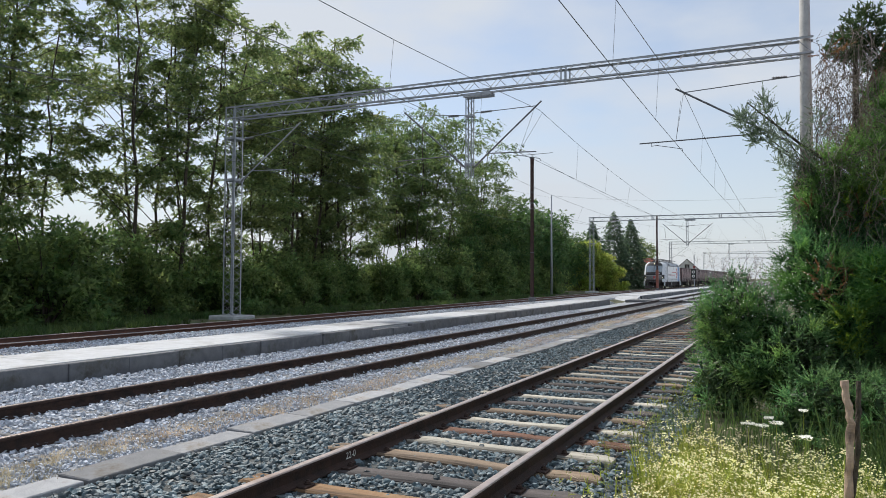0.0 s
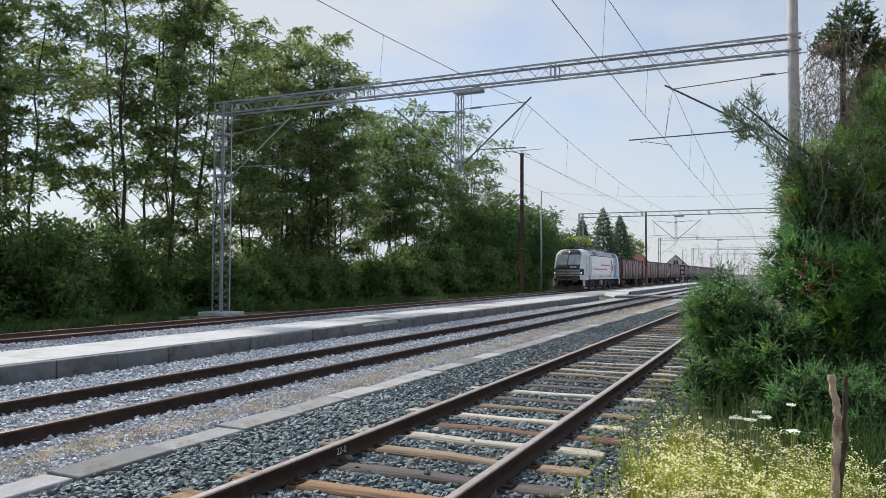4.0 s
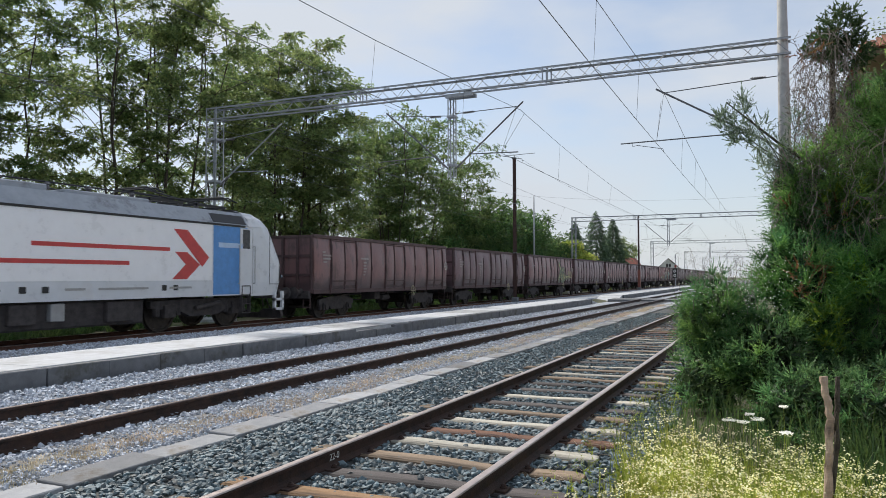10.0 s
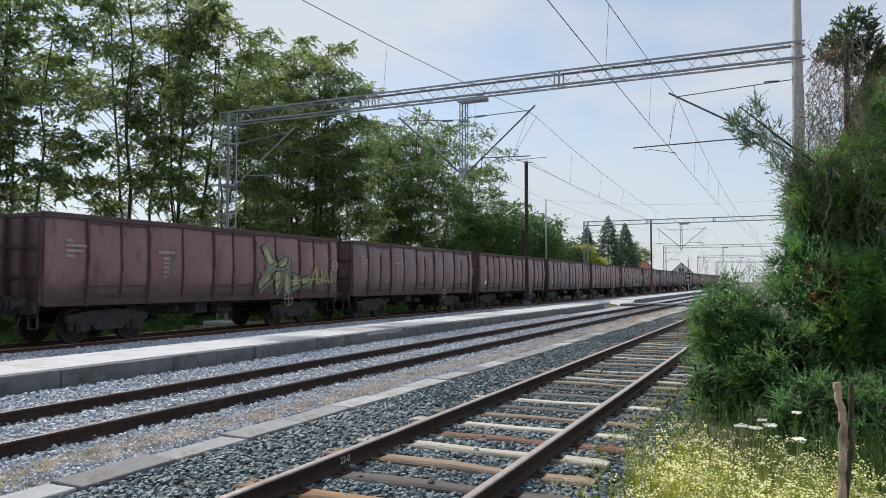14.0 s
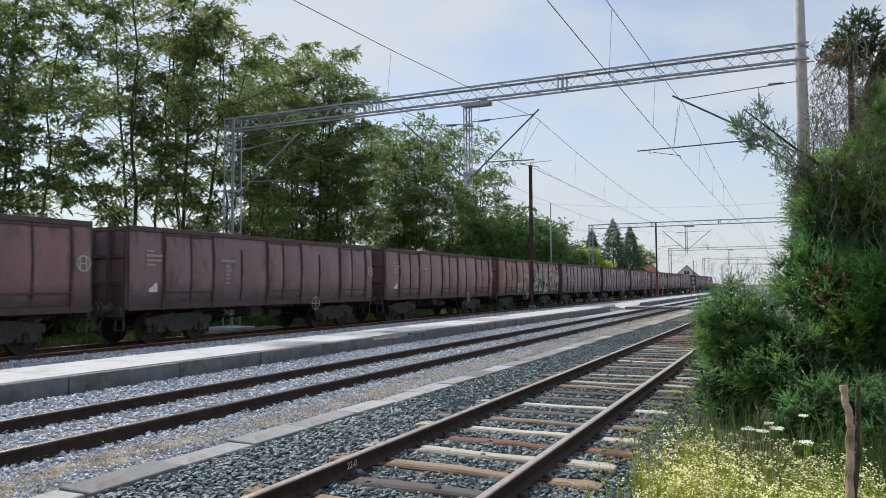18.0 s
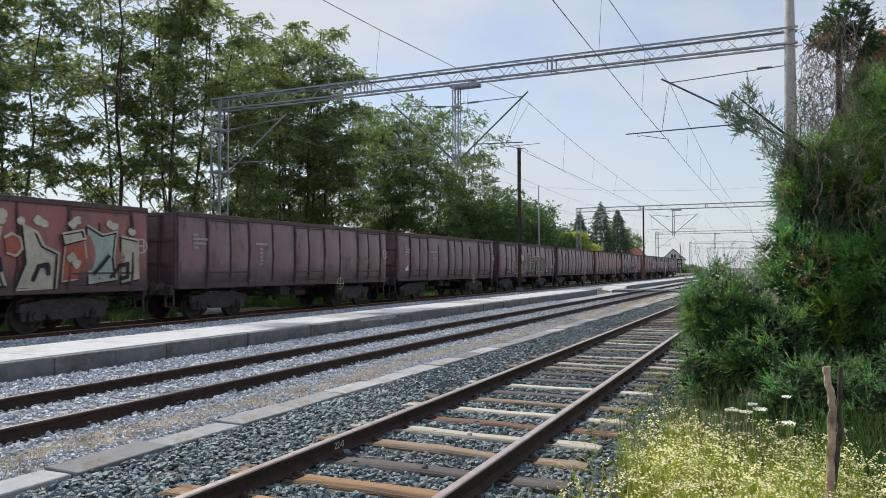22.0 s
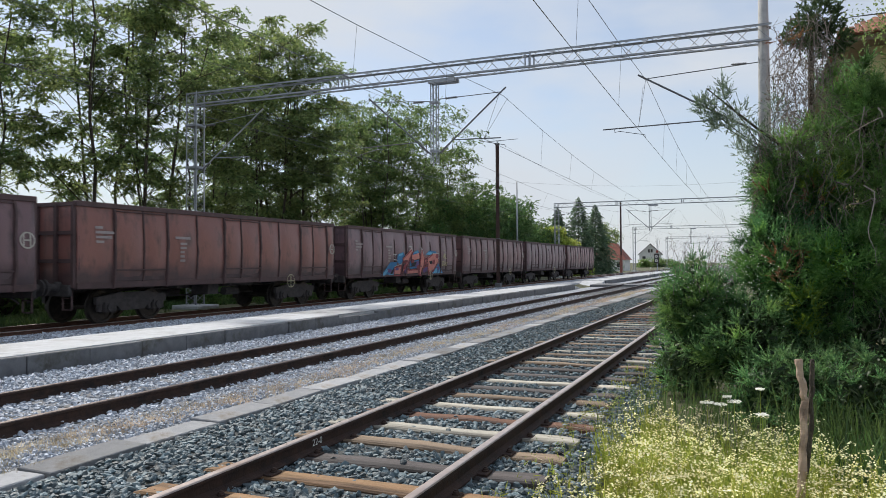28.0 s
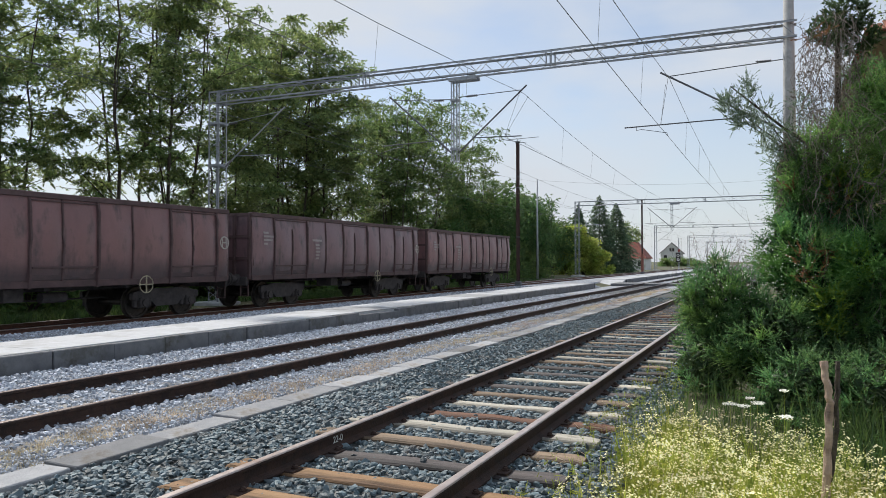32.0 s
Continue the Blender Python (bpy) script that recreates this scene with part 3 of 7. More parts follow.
# concrete lids of the cable trough
trough = thing("cable_trough", "row of flat grey concrete trough lids along the ballast", "trough", kind="structure")
LIDS = [Shape().box(-0.19, 0.19, -0.49, 0.49, -0.06, 0.0).mesh("trough_lid", SLAB, bevel=0.008), Shape().box(-0.17, 0.17, -0.49, 0.49, -0.06, 0.0).mesh("trough_lid", SLAB, bevel=0.01)]
for k in range(58):
    part("trough_lid", LIDS[k % 2], None, trough, at=pose(-5.25 + pick.uniform(-0.02, 0.02), 2.6 + k, 0.014 + pick.uniform(-0.012, 0.012), pick.uniform(-0.6, 0.6), pick.uniform(-1.5, 1.5), pick.uniform(-0.8, 0.8)))

# dry straw-coloured grass along the trough
STRAW = leafy("dry_grass_blades", (0.31, 0.262, 0.185), (0.47, 0.415, 0.315), 0.3)


def tufts(name, n, place, h, mat, label, seed, wide=0.004, level=None):
    """Short tufts of blades at given places."""
    q = np.random.default_rng(seed)
    x, y = place(q, n)
    k = 14
    x, y = np.repeat(x, k) + q.normal(0, 0.035, n * k), np.repeat(y, k) + q.normal(0, 0.05, n * k)
    base = np.stack([x, y, np.full(n * k, -0.01) if level is None else np.array([level(v) for v in x])], 1)
    tip = base + np.stack([q.normal(0, 0.5, n * k), q.normal(0, 0.5, n * k), np.ones(n * k)], 1) * (h * q.uniform(0.4, 1.3, n * k))[:, None]
    a = q.uniform(0, math.tau, n * k)
    side = np.stack([np.cos(a), np.sin(a), np.zeros(n * k)], 1) * wide
    quads = np.stack([base - side, base + side, tip + side * 0.3, tip - side * 0.3], 1).reshape(-1, 3)
    return single(name, quick_mesh(name, quads, 4, mat), mat, label, "grass", kind="stuff")


def straw_place(q, n):
    y = 3.0 + 42 * q.uniform(size=n) ** 1.6
    return -5.78 + 0.1 * np.sin(y * 0.9) + q.normal(0, 0.14, n), y


tufts("dry_grass", 2000, straw_place, 0.05, STRAW, "dry straw-coloured grass tufts in the gravel", 31)

# ---------------------------------------------------------------- overhead line


def lattice(p, q, w, d, bays, r=0.03, r2=0.012, sides=(0, 1, 2, 3)):
    """A four-chord lattice from p to q: w across, d deep; returns chord shapes and a shape of lacing."""
    p, q = Vector(p), Vector(q)
    ax = (q - p).normalized()
    if abs(ax.z) > 0.9:
        s, u = Vector((1, 0, 0)), Vector((0, 1, 0))
    else:
        s, u = Vector((0, 1, 0)), Vector((0, 0, 1))
    corners = [s * (w / 2) * a + u * (d / 2) * b for a, b in ((-1, -1), (1, -1), (1, 1), (-1, 1))]
    chords = []
    for c in corners:
        sh = Shape()
        i, j = (1, 0) if c.dot(s) > 0 else (-1, 0)
        # an angle profile: two thin legs that point inwards
        leg1 = -s * (1 if c.dot(s) > 0 else -1)
        leg2 = -u * (1 if c.dot(u) > 0 else -1)
        for leg, other in ((leg1, leg2), (leg2, leg1)):
            a, b = p + c, q + c
            t = 0.008
            vs = [a, a + leg * r * 2, a + leg * r * 2 + other * t, a + other * t, b, b + leg * r * 2, b + leg * r * 2 + other * t, b + other * t]
            sh.add([tuple(v) for v in vs], [(0, 3, 2, 1), (4, 5, 6, 7), (0, 1, 5, 4), (1, 2, 6, 5), (2, 3, 7, 6), (3, 0, 4, 7)])
        chords.append(sh)
    laces = []
    for k in sides:
        sh = Shape()
        a, b = corners[k], corners[(k + 1) % 4]
        for i in range(bays):
            e, f = p + (q - p) * (i / bays), p + (q - p) * ((i + 1) / bays)
            if i % 2:
                a2, b2 = a, b
            else:
                a2, b2 = b, a
            sh.tube(e + a2 * 0.97, f + b2 * 0.97, r2, n=4, caps=False)
        laces.append(sh)
    return chords, laces


def build_lattice(parent, name, near, *args, **kw):
    chords, laces = lattice(*args, **kw)
    for c in chords:
        part(name + "_chord", c, GALV, parent)
    for c in laces:
        if near:
            for i in range(0, len(c.v), 8):
                bar = Shape()
                bar.v, bar.f = c.v[i:i + 8], [(0, 1, 5, 4), (1, 2, 6, 5), (2, 3, 7, 6), (3, 0, 4, 7)]
                part(name + "_lacing", bar, GALV, parent)
        else:
            tagged(part(name + "_lacing", c, GALV, parent), kind="stuff")


INSULATOR = plain("grey_insulator", (0.12, 0.115, 0.12), 0.3)


def insulator(parent, p, q, n=6, r=0.055):
    p, q = Vector(p), Vector(q)
    s = Shape()
    for i in range(n):
        a = p + (q - p) * (i / n)
        s.tube(a, p + (q - p) * ((i + 0.5) / n), r, r * 0.5, 8)
        s.tube(p + (q - p) * ((i + 0.5) / n), p + (q - p) * ((i + 1) / n), r * 0.35, None, 6)
    part("insulator", s, INSULATOR, parent, "ribbed insulator")


def cantilever(parent, x0, y, low, high, tip, reach, tie0, back=False, metal=STEEL):
    """A swivelling bracket from a post at x0: a strut, a top tie and a registration arm."""
    sgn = 1 if tip > x0 else -1
    part("strut", Shape().tube((x0, y, low), (tip, y, high), 0.032, n=8), metal, parent)
    part("top_tie", Shape().tube((x0, y, tie0), (tip - sgn * 0.2, y, high - 0.16), 0.016, n=6), metal, parent)
    insulator(parent, (x0 + sgn * 0.35, y, tie0), (x0 + sgn * 0.8, y, tie0 + 0.01))
    insulator(parent, (x0 + sgn * 0.15, y, low + 0.1), (x0 + sgn * 0.5, y, low + (high - low) * 0.5 / abs(tip - x0)))
    k = (6.26 - low) / (high - low)
    xa = x0 + (tip - x0) * k
    part("registration_tube", Shape().tube((xa, y, 6.28), (xa + sgn * reach, y, 6.22), 0.022, n=6), metal, parent)
    xe = xa + sgn * (reach - 0.35)
    if back:
        xe, sgn = xa + sgn * (reach - 0.9), -sgn
    arm = Shape().path([(xe - sgn * 0.5, y, 6.24), (xe - sgn * 0.5, y, 6.1), (xe - sgn * 0.35, y, 6.13), (xe + sgn * 0.5, y, 5.95), (xe + sgn * 0.52, y, 5.86)], 0.011)
    part("steady_arm", arm, STEEL, parent)
    sgn = 1 if tip > x0 else -1
    part("hanger", Shape().path([(tip - sgn * 0.25, y, high - 0.2), (xe - sgn * 0.3, y, 6.25)], 0.006, n=4).path([(tip - sgn * 0.1, y + 0.5, high - 0.3), (xe - sgn * 0.3, y, 6.25)], 0.006, n=4), WIRE, parent)


def portal(y, full=True):
    """A portal over all tracks: a lattice mast, a lattice beam, a hanging post and a round pole."""
    p = thing("catenary_portal", "galvanised steel lattice portal spanning the tracks", "gantry", group="portals of the overhead line")
    bays = 1 if full else 2
    build_lattice(p, "mast", full, (-22.4, y, ground_z(-22.4)), (-22.4, y, 9.18), 0.56, 0.56, 30 // bays, r=0.035)
    build_lattice(p, "beam", full, (-22.65, y, 8.9), (0.75, y, 8.9), 0.5, 0.56, 44 // bays, r=0.035)
    for x in (-14.9, -7.2):
        for dx in (-0.09, 0.09):
            for dy in (-0.258, 0.258):
                part("splice", Shape().box(x + dx - 0.025, x + dx + 0.025, y + dy - 0.008, y + dy + 0.008, 8.62, 9.18), GALV, p)
    part("foundation", Shape().box(-23.1, -21.65, y - 0.7, y + 0.7, -0.5, -0.1), CONCRETE, p, "pale concrete foundation block", bevel=0.04)
    part("pole", Shape().lathe([(0.0, -0.3), (0.24, -0.3), (0.145, 10.6), (0.06, 10.65), (0, 10.65)], "z", (0.52, y, 0), 16), POLE_GREY, p, "round tapered grey concrete pole", smooth=True)
    build_lattice(p, "hanging_post", full, (-10.93, y, 8.6), (-10.93, y, 5.4), 0.26, 0.26, 16 // bays, r=0.02, r2=0.009)
    part("bracket_beam", Shape().box(-11.12, -10.0, y - 0.22, y - 0.12, 8.44, 8.58).box(-11.12, -10.0, y + 0.12, y + 0.22, 8.44, 8.58).box(-10.3, -10.05, y - 0.22, y + 0.22, 8.56, 8.62), GALV, p, bevel=0.01)
    if y < 120:
        cantilever(p, -10.8, y, 5.75, 8.06, -8.1, 1.9, 7.86)
        cantilever(p, -11.06, y, 5.75, 8.15, -13.75, 2.4, 7.8)
    cantilever(p, -22.1, y, 5.75, 8.2, -18.8, 1.9, 7.72, False, GALV)
    if y < 60:
        cantilever(p, 0.35, y, 5.75, 8.0, -3.4, 4.1, 8.02, True)
    for z in (5.9, 7.75):
        part("clamp", Shape().box(-22.7, -22.08, y - 0.31, y + 0.31, z - 0.05, z + 0.05), GALV, p)
        part("clamp", Shape().box(-11.09, -10.77, y - 0.15, y + 0.15, z - 0.04, z + 0.04), GALV, p)
    return p


PORTALS = [25.4, 90.9, 158.5, 225, 290]
for y in PORTALS:
    portal(y, y < 60)


def wire_run(name, x_at, weave, high, low, stations, r, label):
    """A wire that hangs in a curve from portal to portal and weaves slightly to and fro."""
    s = Shape()
    pts = []
    for i in range(len(stations) - 1):
        a, b = stations[i], stations[i + 1]
        for k in range(12):
            t = k / 12
            z = high - (high - low) * 4 * t * (1 - t)
            pts.append((x_at - weave * math.cos(math.pi * (i + t)), a + (b - a) * t, z))
    s.path(pts, r, n=5)
    return single(name, s, WIRE, label, "wire")


SPANS = [-105, -40, 25.4, 90.9, 158.5, 225, 290]
for xm, wm, xc, wc, sag in ((-2.95, 0.15, -2.85, 0.35, 1.0), (-7.85, 0.35, -8.2, 0.08, 1.22), (-13.6, 0.2, -14.0, 0.2, 1.0), (-18.4, 0.3, -18.2, 0.3, 1.0)):
    wire_run("messenger_wire", xm, wm, 7.75, 7.75 - sag, SPANS, 0.008, "dark messenger wire hung above the track")
    cw = wire_run("contact_wire", xc, wc, 5.88, 5.8, SPANS, 0.008, "dark contact wire above the track")
    for i in range(1, 5):
        a, b = SPANS[i], SPANS[i + 1]
        for k in (1, 2, 3, 5, 6, 7, 9, 10, 11):
            t = k / 12
            c = math.cos(math.pi * (i + t))
            part("dropper", Shape().tube((xm - wm * c, a + (b - a) * t, 7.75 - sag * 4 * t * (1 - t)), (xc - wc * c, a + (b - a) * t, 5.88 - 0.08 * 4 * t * (1 - t)), 0.004, n=4), WIRE, cw)


# feeder wires along the yard's edge and across
def span_wire(p, q, sag, r=0.007):
    p, q = Vector(p), Vector(q)
    pts = [tuple(p + (q - p) * (k / 14) - Vector((0, 0, sag * 4 * (k / 14) * (1 - k / 14)))) for k in range(15)]
    return single("feeder_wire", Shape().path(pts, r, n=4), WIRE, "thin dark overhead wire", "wire")


# ---------------------------------------------------------------- posts in the yard
def rust_post(x, y, top, group="rusty lamp posts"):
    p = thing("yard_post", "slender rust-brown steel post beside the main track", "post", group=group)
    z0 = ground_z(x) - 0.1
    s = Shape()
    f, w, t = 0.09, 0.035, 0.012
    s.extrude([(x - f, y - f), (x + f, y - f), (x + f, y - f + t), (x + w, y - f + t * 2), (x + w, y + f - t * 2), (x + f, y + f - t), (x + f, y + f), (x - f, y + f), (x - f, y + f - t), (x - w, y + f - t * 2), (x - w, y - f + t * 2), (x - f, y - f + t)], "z", z0, top)
    part("beam", s, POST_RUST, p)
    for z in (3.2, 6.4, 7.1):
        part("band", Shape().box(x - 0.105, x + 0.105, y - 0.1, y + 0.1, z, z + 0.06), STEEL, p)
    part("cap", Shape().box(x - 0.14, x + 0.14, y - 0.1, y + 0.1, top, top + 0.08), WIRE, p)
    part("stub", Shape().box(x - 0.2, x + 0.2, y - 0.16, y + 0.16, z0, z0 + 0.45), CONCRETE_OLD_DARK, p, bevel=0.03)
    return p


dark_post = rust_post(-15.0, 45.1, 9.34)
part("bracket", Shape().tube((-15.0, 45.1, 9.2), (-15.0, 45.1, 9.6), 0.03).tube((-15.7, 45.1, 9.58), (-13.6, 45.1, 9.62), 0.02), GALV, dark_post)
far_post = rust_post(-15.0, 94.5, 9.4)
part("sleeve", Shape().box(-15.16, -14.84, 94.36, 94.64, -0.05, 2.6), surf("red_paint", (0.16, 0.06, 0.045), (0.28, 0.1, 0.07), 5, 0.7), far_post, "red painted lower part")
slim = thing("lamp_pole", "slim grey steel pole behind the main track", "pole")
part("shaft", Shape().lathe([(0, -0.4), (0.13, -0.4), (0.07, 10.6), (0, 10.62)], "z", (-23.3, 76.7, 0), 12), GALV, slim, smooth=True)
span_wire((-23.3, 76.7, 10.5), (0.5, 84.0, 10.2), 0.5)
span_wire((-23.3, 76.7, 10.3), (-22.4, 25.4, 9.2), 0.5)
span_wire((-15, 45.1, 9.6), (-15, 94.5, 9.4), 0.5)
span_wire((-15, 45.1, 9.6), (-15.5, -20, 9.6), 0.6)

# signal by the far end of the yard
sig = thing("signal", "small black and red track signal on a grey post", "signal")
part("post", Shape().tube((-13.2, 118, -0.1), (-13.2, 118, 5.2), 0.07, n=8), GALV, sig)
part("board", Shape().box(-13.65, -12.95, 117.85, 117.92, 1.5, 3.0), plain("black_paint", (0.015, 0.015, 0.015), 0.5), sig, "black board with pale rings", bevel=0.03)
for z in (1.9, 2.55):
    part("ring", Shape().lathe([(0.12, 0.0), (0.22, 0.0), (0.22, -0.03), (0.12, -0.03), (0.12, 0.0)], "y", (-13.3, 117.84, z), 16), plain("white_enamel", (0.7, 0.7, 0.68), 0.5), sig)
part("red_box", Shape().box(-13.35, -13.05, 117.85, 118.1, 3.1, 3.5), plain("red_enamel", (0.3, 0.06, 0.05), 0.5), sig, "red painted box", bevel=0.02)

# ---------------------------------------------------------------- train
TRAIN_X, TRAIN_Z, PITCH = -17.667, 0.01, 14.04
COEF = (4.327748760569354e-06, -0.0002868179552841564, 0.0061768342055645645, -0.030725310601201906, -10.420199309370176, 127.57398758685474)


def first_wagon(t):
    """Where the first wagon's leading end is on the main track at t seconds."""
    return float(np.polyval(COEF, t))


UNDER = surf("underframe_grime", (0.036, 0.032, 0.033), (0.1, 0.088, 0.086), 6, 0.85, 0.3, 0.2)
WHEEL = surf("wheel_steel", (0.03, 0.026, 0.024), (0.09, 0.075, 0.065), 8, 0.6, 0.2, 0.6)


def paint(name, a, b, rust, amount=(0.5, 0.64)):
    m = surf(name, a, b, 1.3, 0.38, 0.25, 0.0, c3=rust, stain=2.6, fine=18, vary="object", spread=0.16, cover=amount)
    n, l = m.node_tree.nodes, m.node_tree.links
    for node in [q for q in n if q.type == "TEX_NOISE" and q.inputs["Scale"].default_value < 10]:
        mp = n.new("ShaderNodeMapping")
        mp.inputs["Scale"].default_value = (1.0, 1.0, 0.35)
        l.new(n["Texture Coordinate"].outputs["Object"], mp.inputs["Vector"])
        l.new(mp.outputs["Vector"], node.inputs["Vector"])
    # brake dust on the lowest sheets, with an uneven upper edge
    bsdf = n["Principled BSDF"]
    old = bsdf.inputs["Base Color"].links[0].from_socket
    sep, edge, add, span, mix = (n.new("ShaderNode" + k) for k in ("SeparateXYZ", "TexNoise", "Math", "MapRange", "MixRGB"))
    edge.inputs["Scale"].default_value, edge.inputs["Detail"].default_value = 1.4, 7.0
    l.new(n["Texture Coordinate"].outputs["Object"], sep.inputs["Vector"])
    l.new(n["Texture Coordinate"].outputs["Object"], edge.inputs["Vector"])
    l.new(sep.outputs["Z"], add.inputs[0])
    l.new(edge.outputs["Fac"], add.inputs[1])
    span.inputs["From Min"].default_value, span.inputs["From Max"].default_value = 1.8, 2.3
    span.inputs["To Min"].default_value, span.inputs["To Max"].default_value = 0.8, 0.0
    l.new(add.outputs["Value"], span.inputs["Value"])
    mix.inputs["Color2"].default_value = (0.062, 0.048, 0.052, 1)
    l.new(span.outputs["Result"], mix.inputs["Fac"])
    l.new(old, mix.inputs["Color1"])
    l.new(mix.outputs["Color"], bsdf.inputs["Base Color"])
    return m


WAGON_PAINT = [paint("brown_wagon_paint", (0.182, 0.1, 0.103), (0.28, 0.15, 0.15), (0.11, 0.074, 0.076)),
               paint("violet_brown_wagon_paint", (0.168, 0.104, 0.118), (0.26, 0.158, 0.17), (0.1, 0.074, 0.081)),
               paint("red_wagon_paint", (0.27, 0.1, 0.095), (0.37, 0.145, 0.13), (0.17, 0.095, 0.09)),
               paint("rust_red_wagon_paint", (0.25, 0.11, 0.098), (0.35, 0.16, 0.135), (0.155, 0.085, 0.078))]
# wagon brown darkened: the shadow lines along ribs and rails are put into it
RIB_DARK = surf("shadow_dark_wagon_ribs", (0.055, 0.034, 0.035), (0.12, 0.072, 0.072), 3, 0.7, 0.2)
FLAP_PAINT = surf("sooty_flap_paint", (0.05, 0.036, 0.038), (0.12, 0.078, 0.078), 3, 0.75, 0.2)
STENCIL = plain("white_stencil", (0.33, 0.29, 0.28), 0.8)
EMBLEM = plain("pale_emblem_paint", (0.46, 0.43, 0.38), 0.75)
PALE_RIM = plain("pale_handwheel", (0.42, 0.38, 0.26), 0.6)
RIBS = [(1.2, 1), (2.27, 0), (3.2, 1), (4.5, 0), (5.8, 1), (6.7, 0), (7.75, 1), (8.9, 0), (10.3, 1), (11.2, 0), (12.25, 1)]
TOP, LOW, LEN, HALF = 3.34, 1.14, 12.8, 1.40


def bow(z):
    """How far the heaped load has bowed a side wall outwards at a height."""
    u = min(1.0, max(0.0, (z - LOW) / (TOP - 0.12 - LOW)))
    return math.sin(math.pi * u ** 0.9)


def side_panel(x):
    """A side wall: thin sheet that bellies out between the ribs, with dents."""
    r = random.Random(8)
    s = Shape()
    edges = [0.0] + [q[0] for q in RIBS] + [LEN]
    cols = [(a + (b - a) * f, k) for a, b in zip(edges, edges[1:]) for f, k in ((0, 0.0), (0.14, 0.55), (0.5, 1.0), (0.86, 0.55))] + [(LEN, 0.0)]
    zs = [LOW + (TOP - 0.12 - LOW) * k / 8 for k in range(9)]
    sg = 1 if x > 0 else -1
    for l, k in cols:
        for j, z in enumerate(zs):
            dent = r.uniform(-0.022, 0.006) if k == 1.0 and 0 < j < 8 else 0
            s.v.append((x + sg * (bow(z) * (0.04 + 0.1 * k) + dent), l, z))
    n = len(zs)
    for i in range(len(cols) - 1):
        s.f.extend([(i * n + j, (i + 1) * n + j, (i + 1) * n + j + 1, i * n + j + 1) for j in range(n - 1)])
    k = len(s.v)
    for l, _ in cols:
        s.v.append((x - sg * 0.06, l, zs[0]))
        s.v.append((x - sg * 0.06, l, zs[-1]))
    for i in range(len(cols) - 1):
        s.f.append((k + 2 * i, k + 2 * i + 1, k + 2 * i + 3, k + 2 * i + 2))
    return s


def wheelset_mesh(r, gauge=0.75):
    s = Shape()
    for sg in (-1, 1):
        s.lathe([(0.09, sg * (gauge + 0.09)), (0.16, sg * (gauge + 0.08)), (0.2, sg * (gauge + 0.03)), (r - 0.09, sg * (gauge + 0.025)), (r - 0.07, sg * (gauge + 0.065)), (r - 0.003, sg * (gauge + 0.065)),
                 (r, sg * (gauge - 0.04)), (r + 0.028, sg * (gauge - 0.05)), (r + 0.028, sg * (gauge - 0.07)), (r - 0.07, sg * (gauge - 0.07)), (r - 0.09, sg * (gauge - 0.02)), (0.09, sg * (gauge - 0.05))], "x", (0, 0, 0), 20)
        for k in range(4):
            a = k * math.tau / 4
            c, e = math.cos(a) * r * 0.55, math.sin(a) * r * 0.55
            s.box(sg * (gauge + 0.02) - 0.02, sg * (gauge + 0.02) + 0.02, c - 0.03, c + 0.03, e - 0.03, e + 0.03)
    s.tube((-1.0, 0, 0), (1.0, 0, 0), 0.085, n=12)
    return s.mesh("wheelset", WHEEL, smooth=False)


WAGON_WHEEL = wheelset_mesh(0.46)
WHEELS = []


def bogie_side(x):
    """A cast bogie frame: bowed beam, axle boxes and springs."""
    s = Shape()
    s.extrude([(-1.3, 0.55), (-1.3, 0.75), (-0.55, 0.86), (0.55, 0.86), (1.3, 0.75), (1.3, 0.55), (0.62, 0.52), (0.42, 0.34), (-0.42, 0.34), (-0.62, 0.52)], "x", x - 0.06, x + 0.06)
    for y in (-0.9, 0.9):
        s.box(x - 0.1, x + 0.12, y - 0.16, y + 0.16, 0.32, 0.6)
        s.tube((x + 0.12, y, 0.46), (x + 0.17, y, 0.46), 0.11, n=10)
        for dy in (-0.26, 0.26):
            s.tube((x, y + dy, 0.34), (x, y + dy, 0.6), 0.07, n=8)
    return s


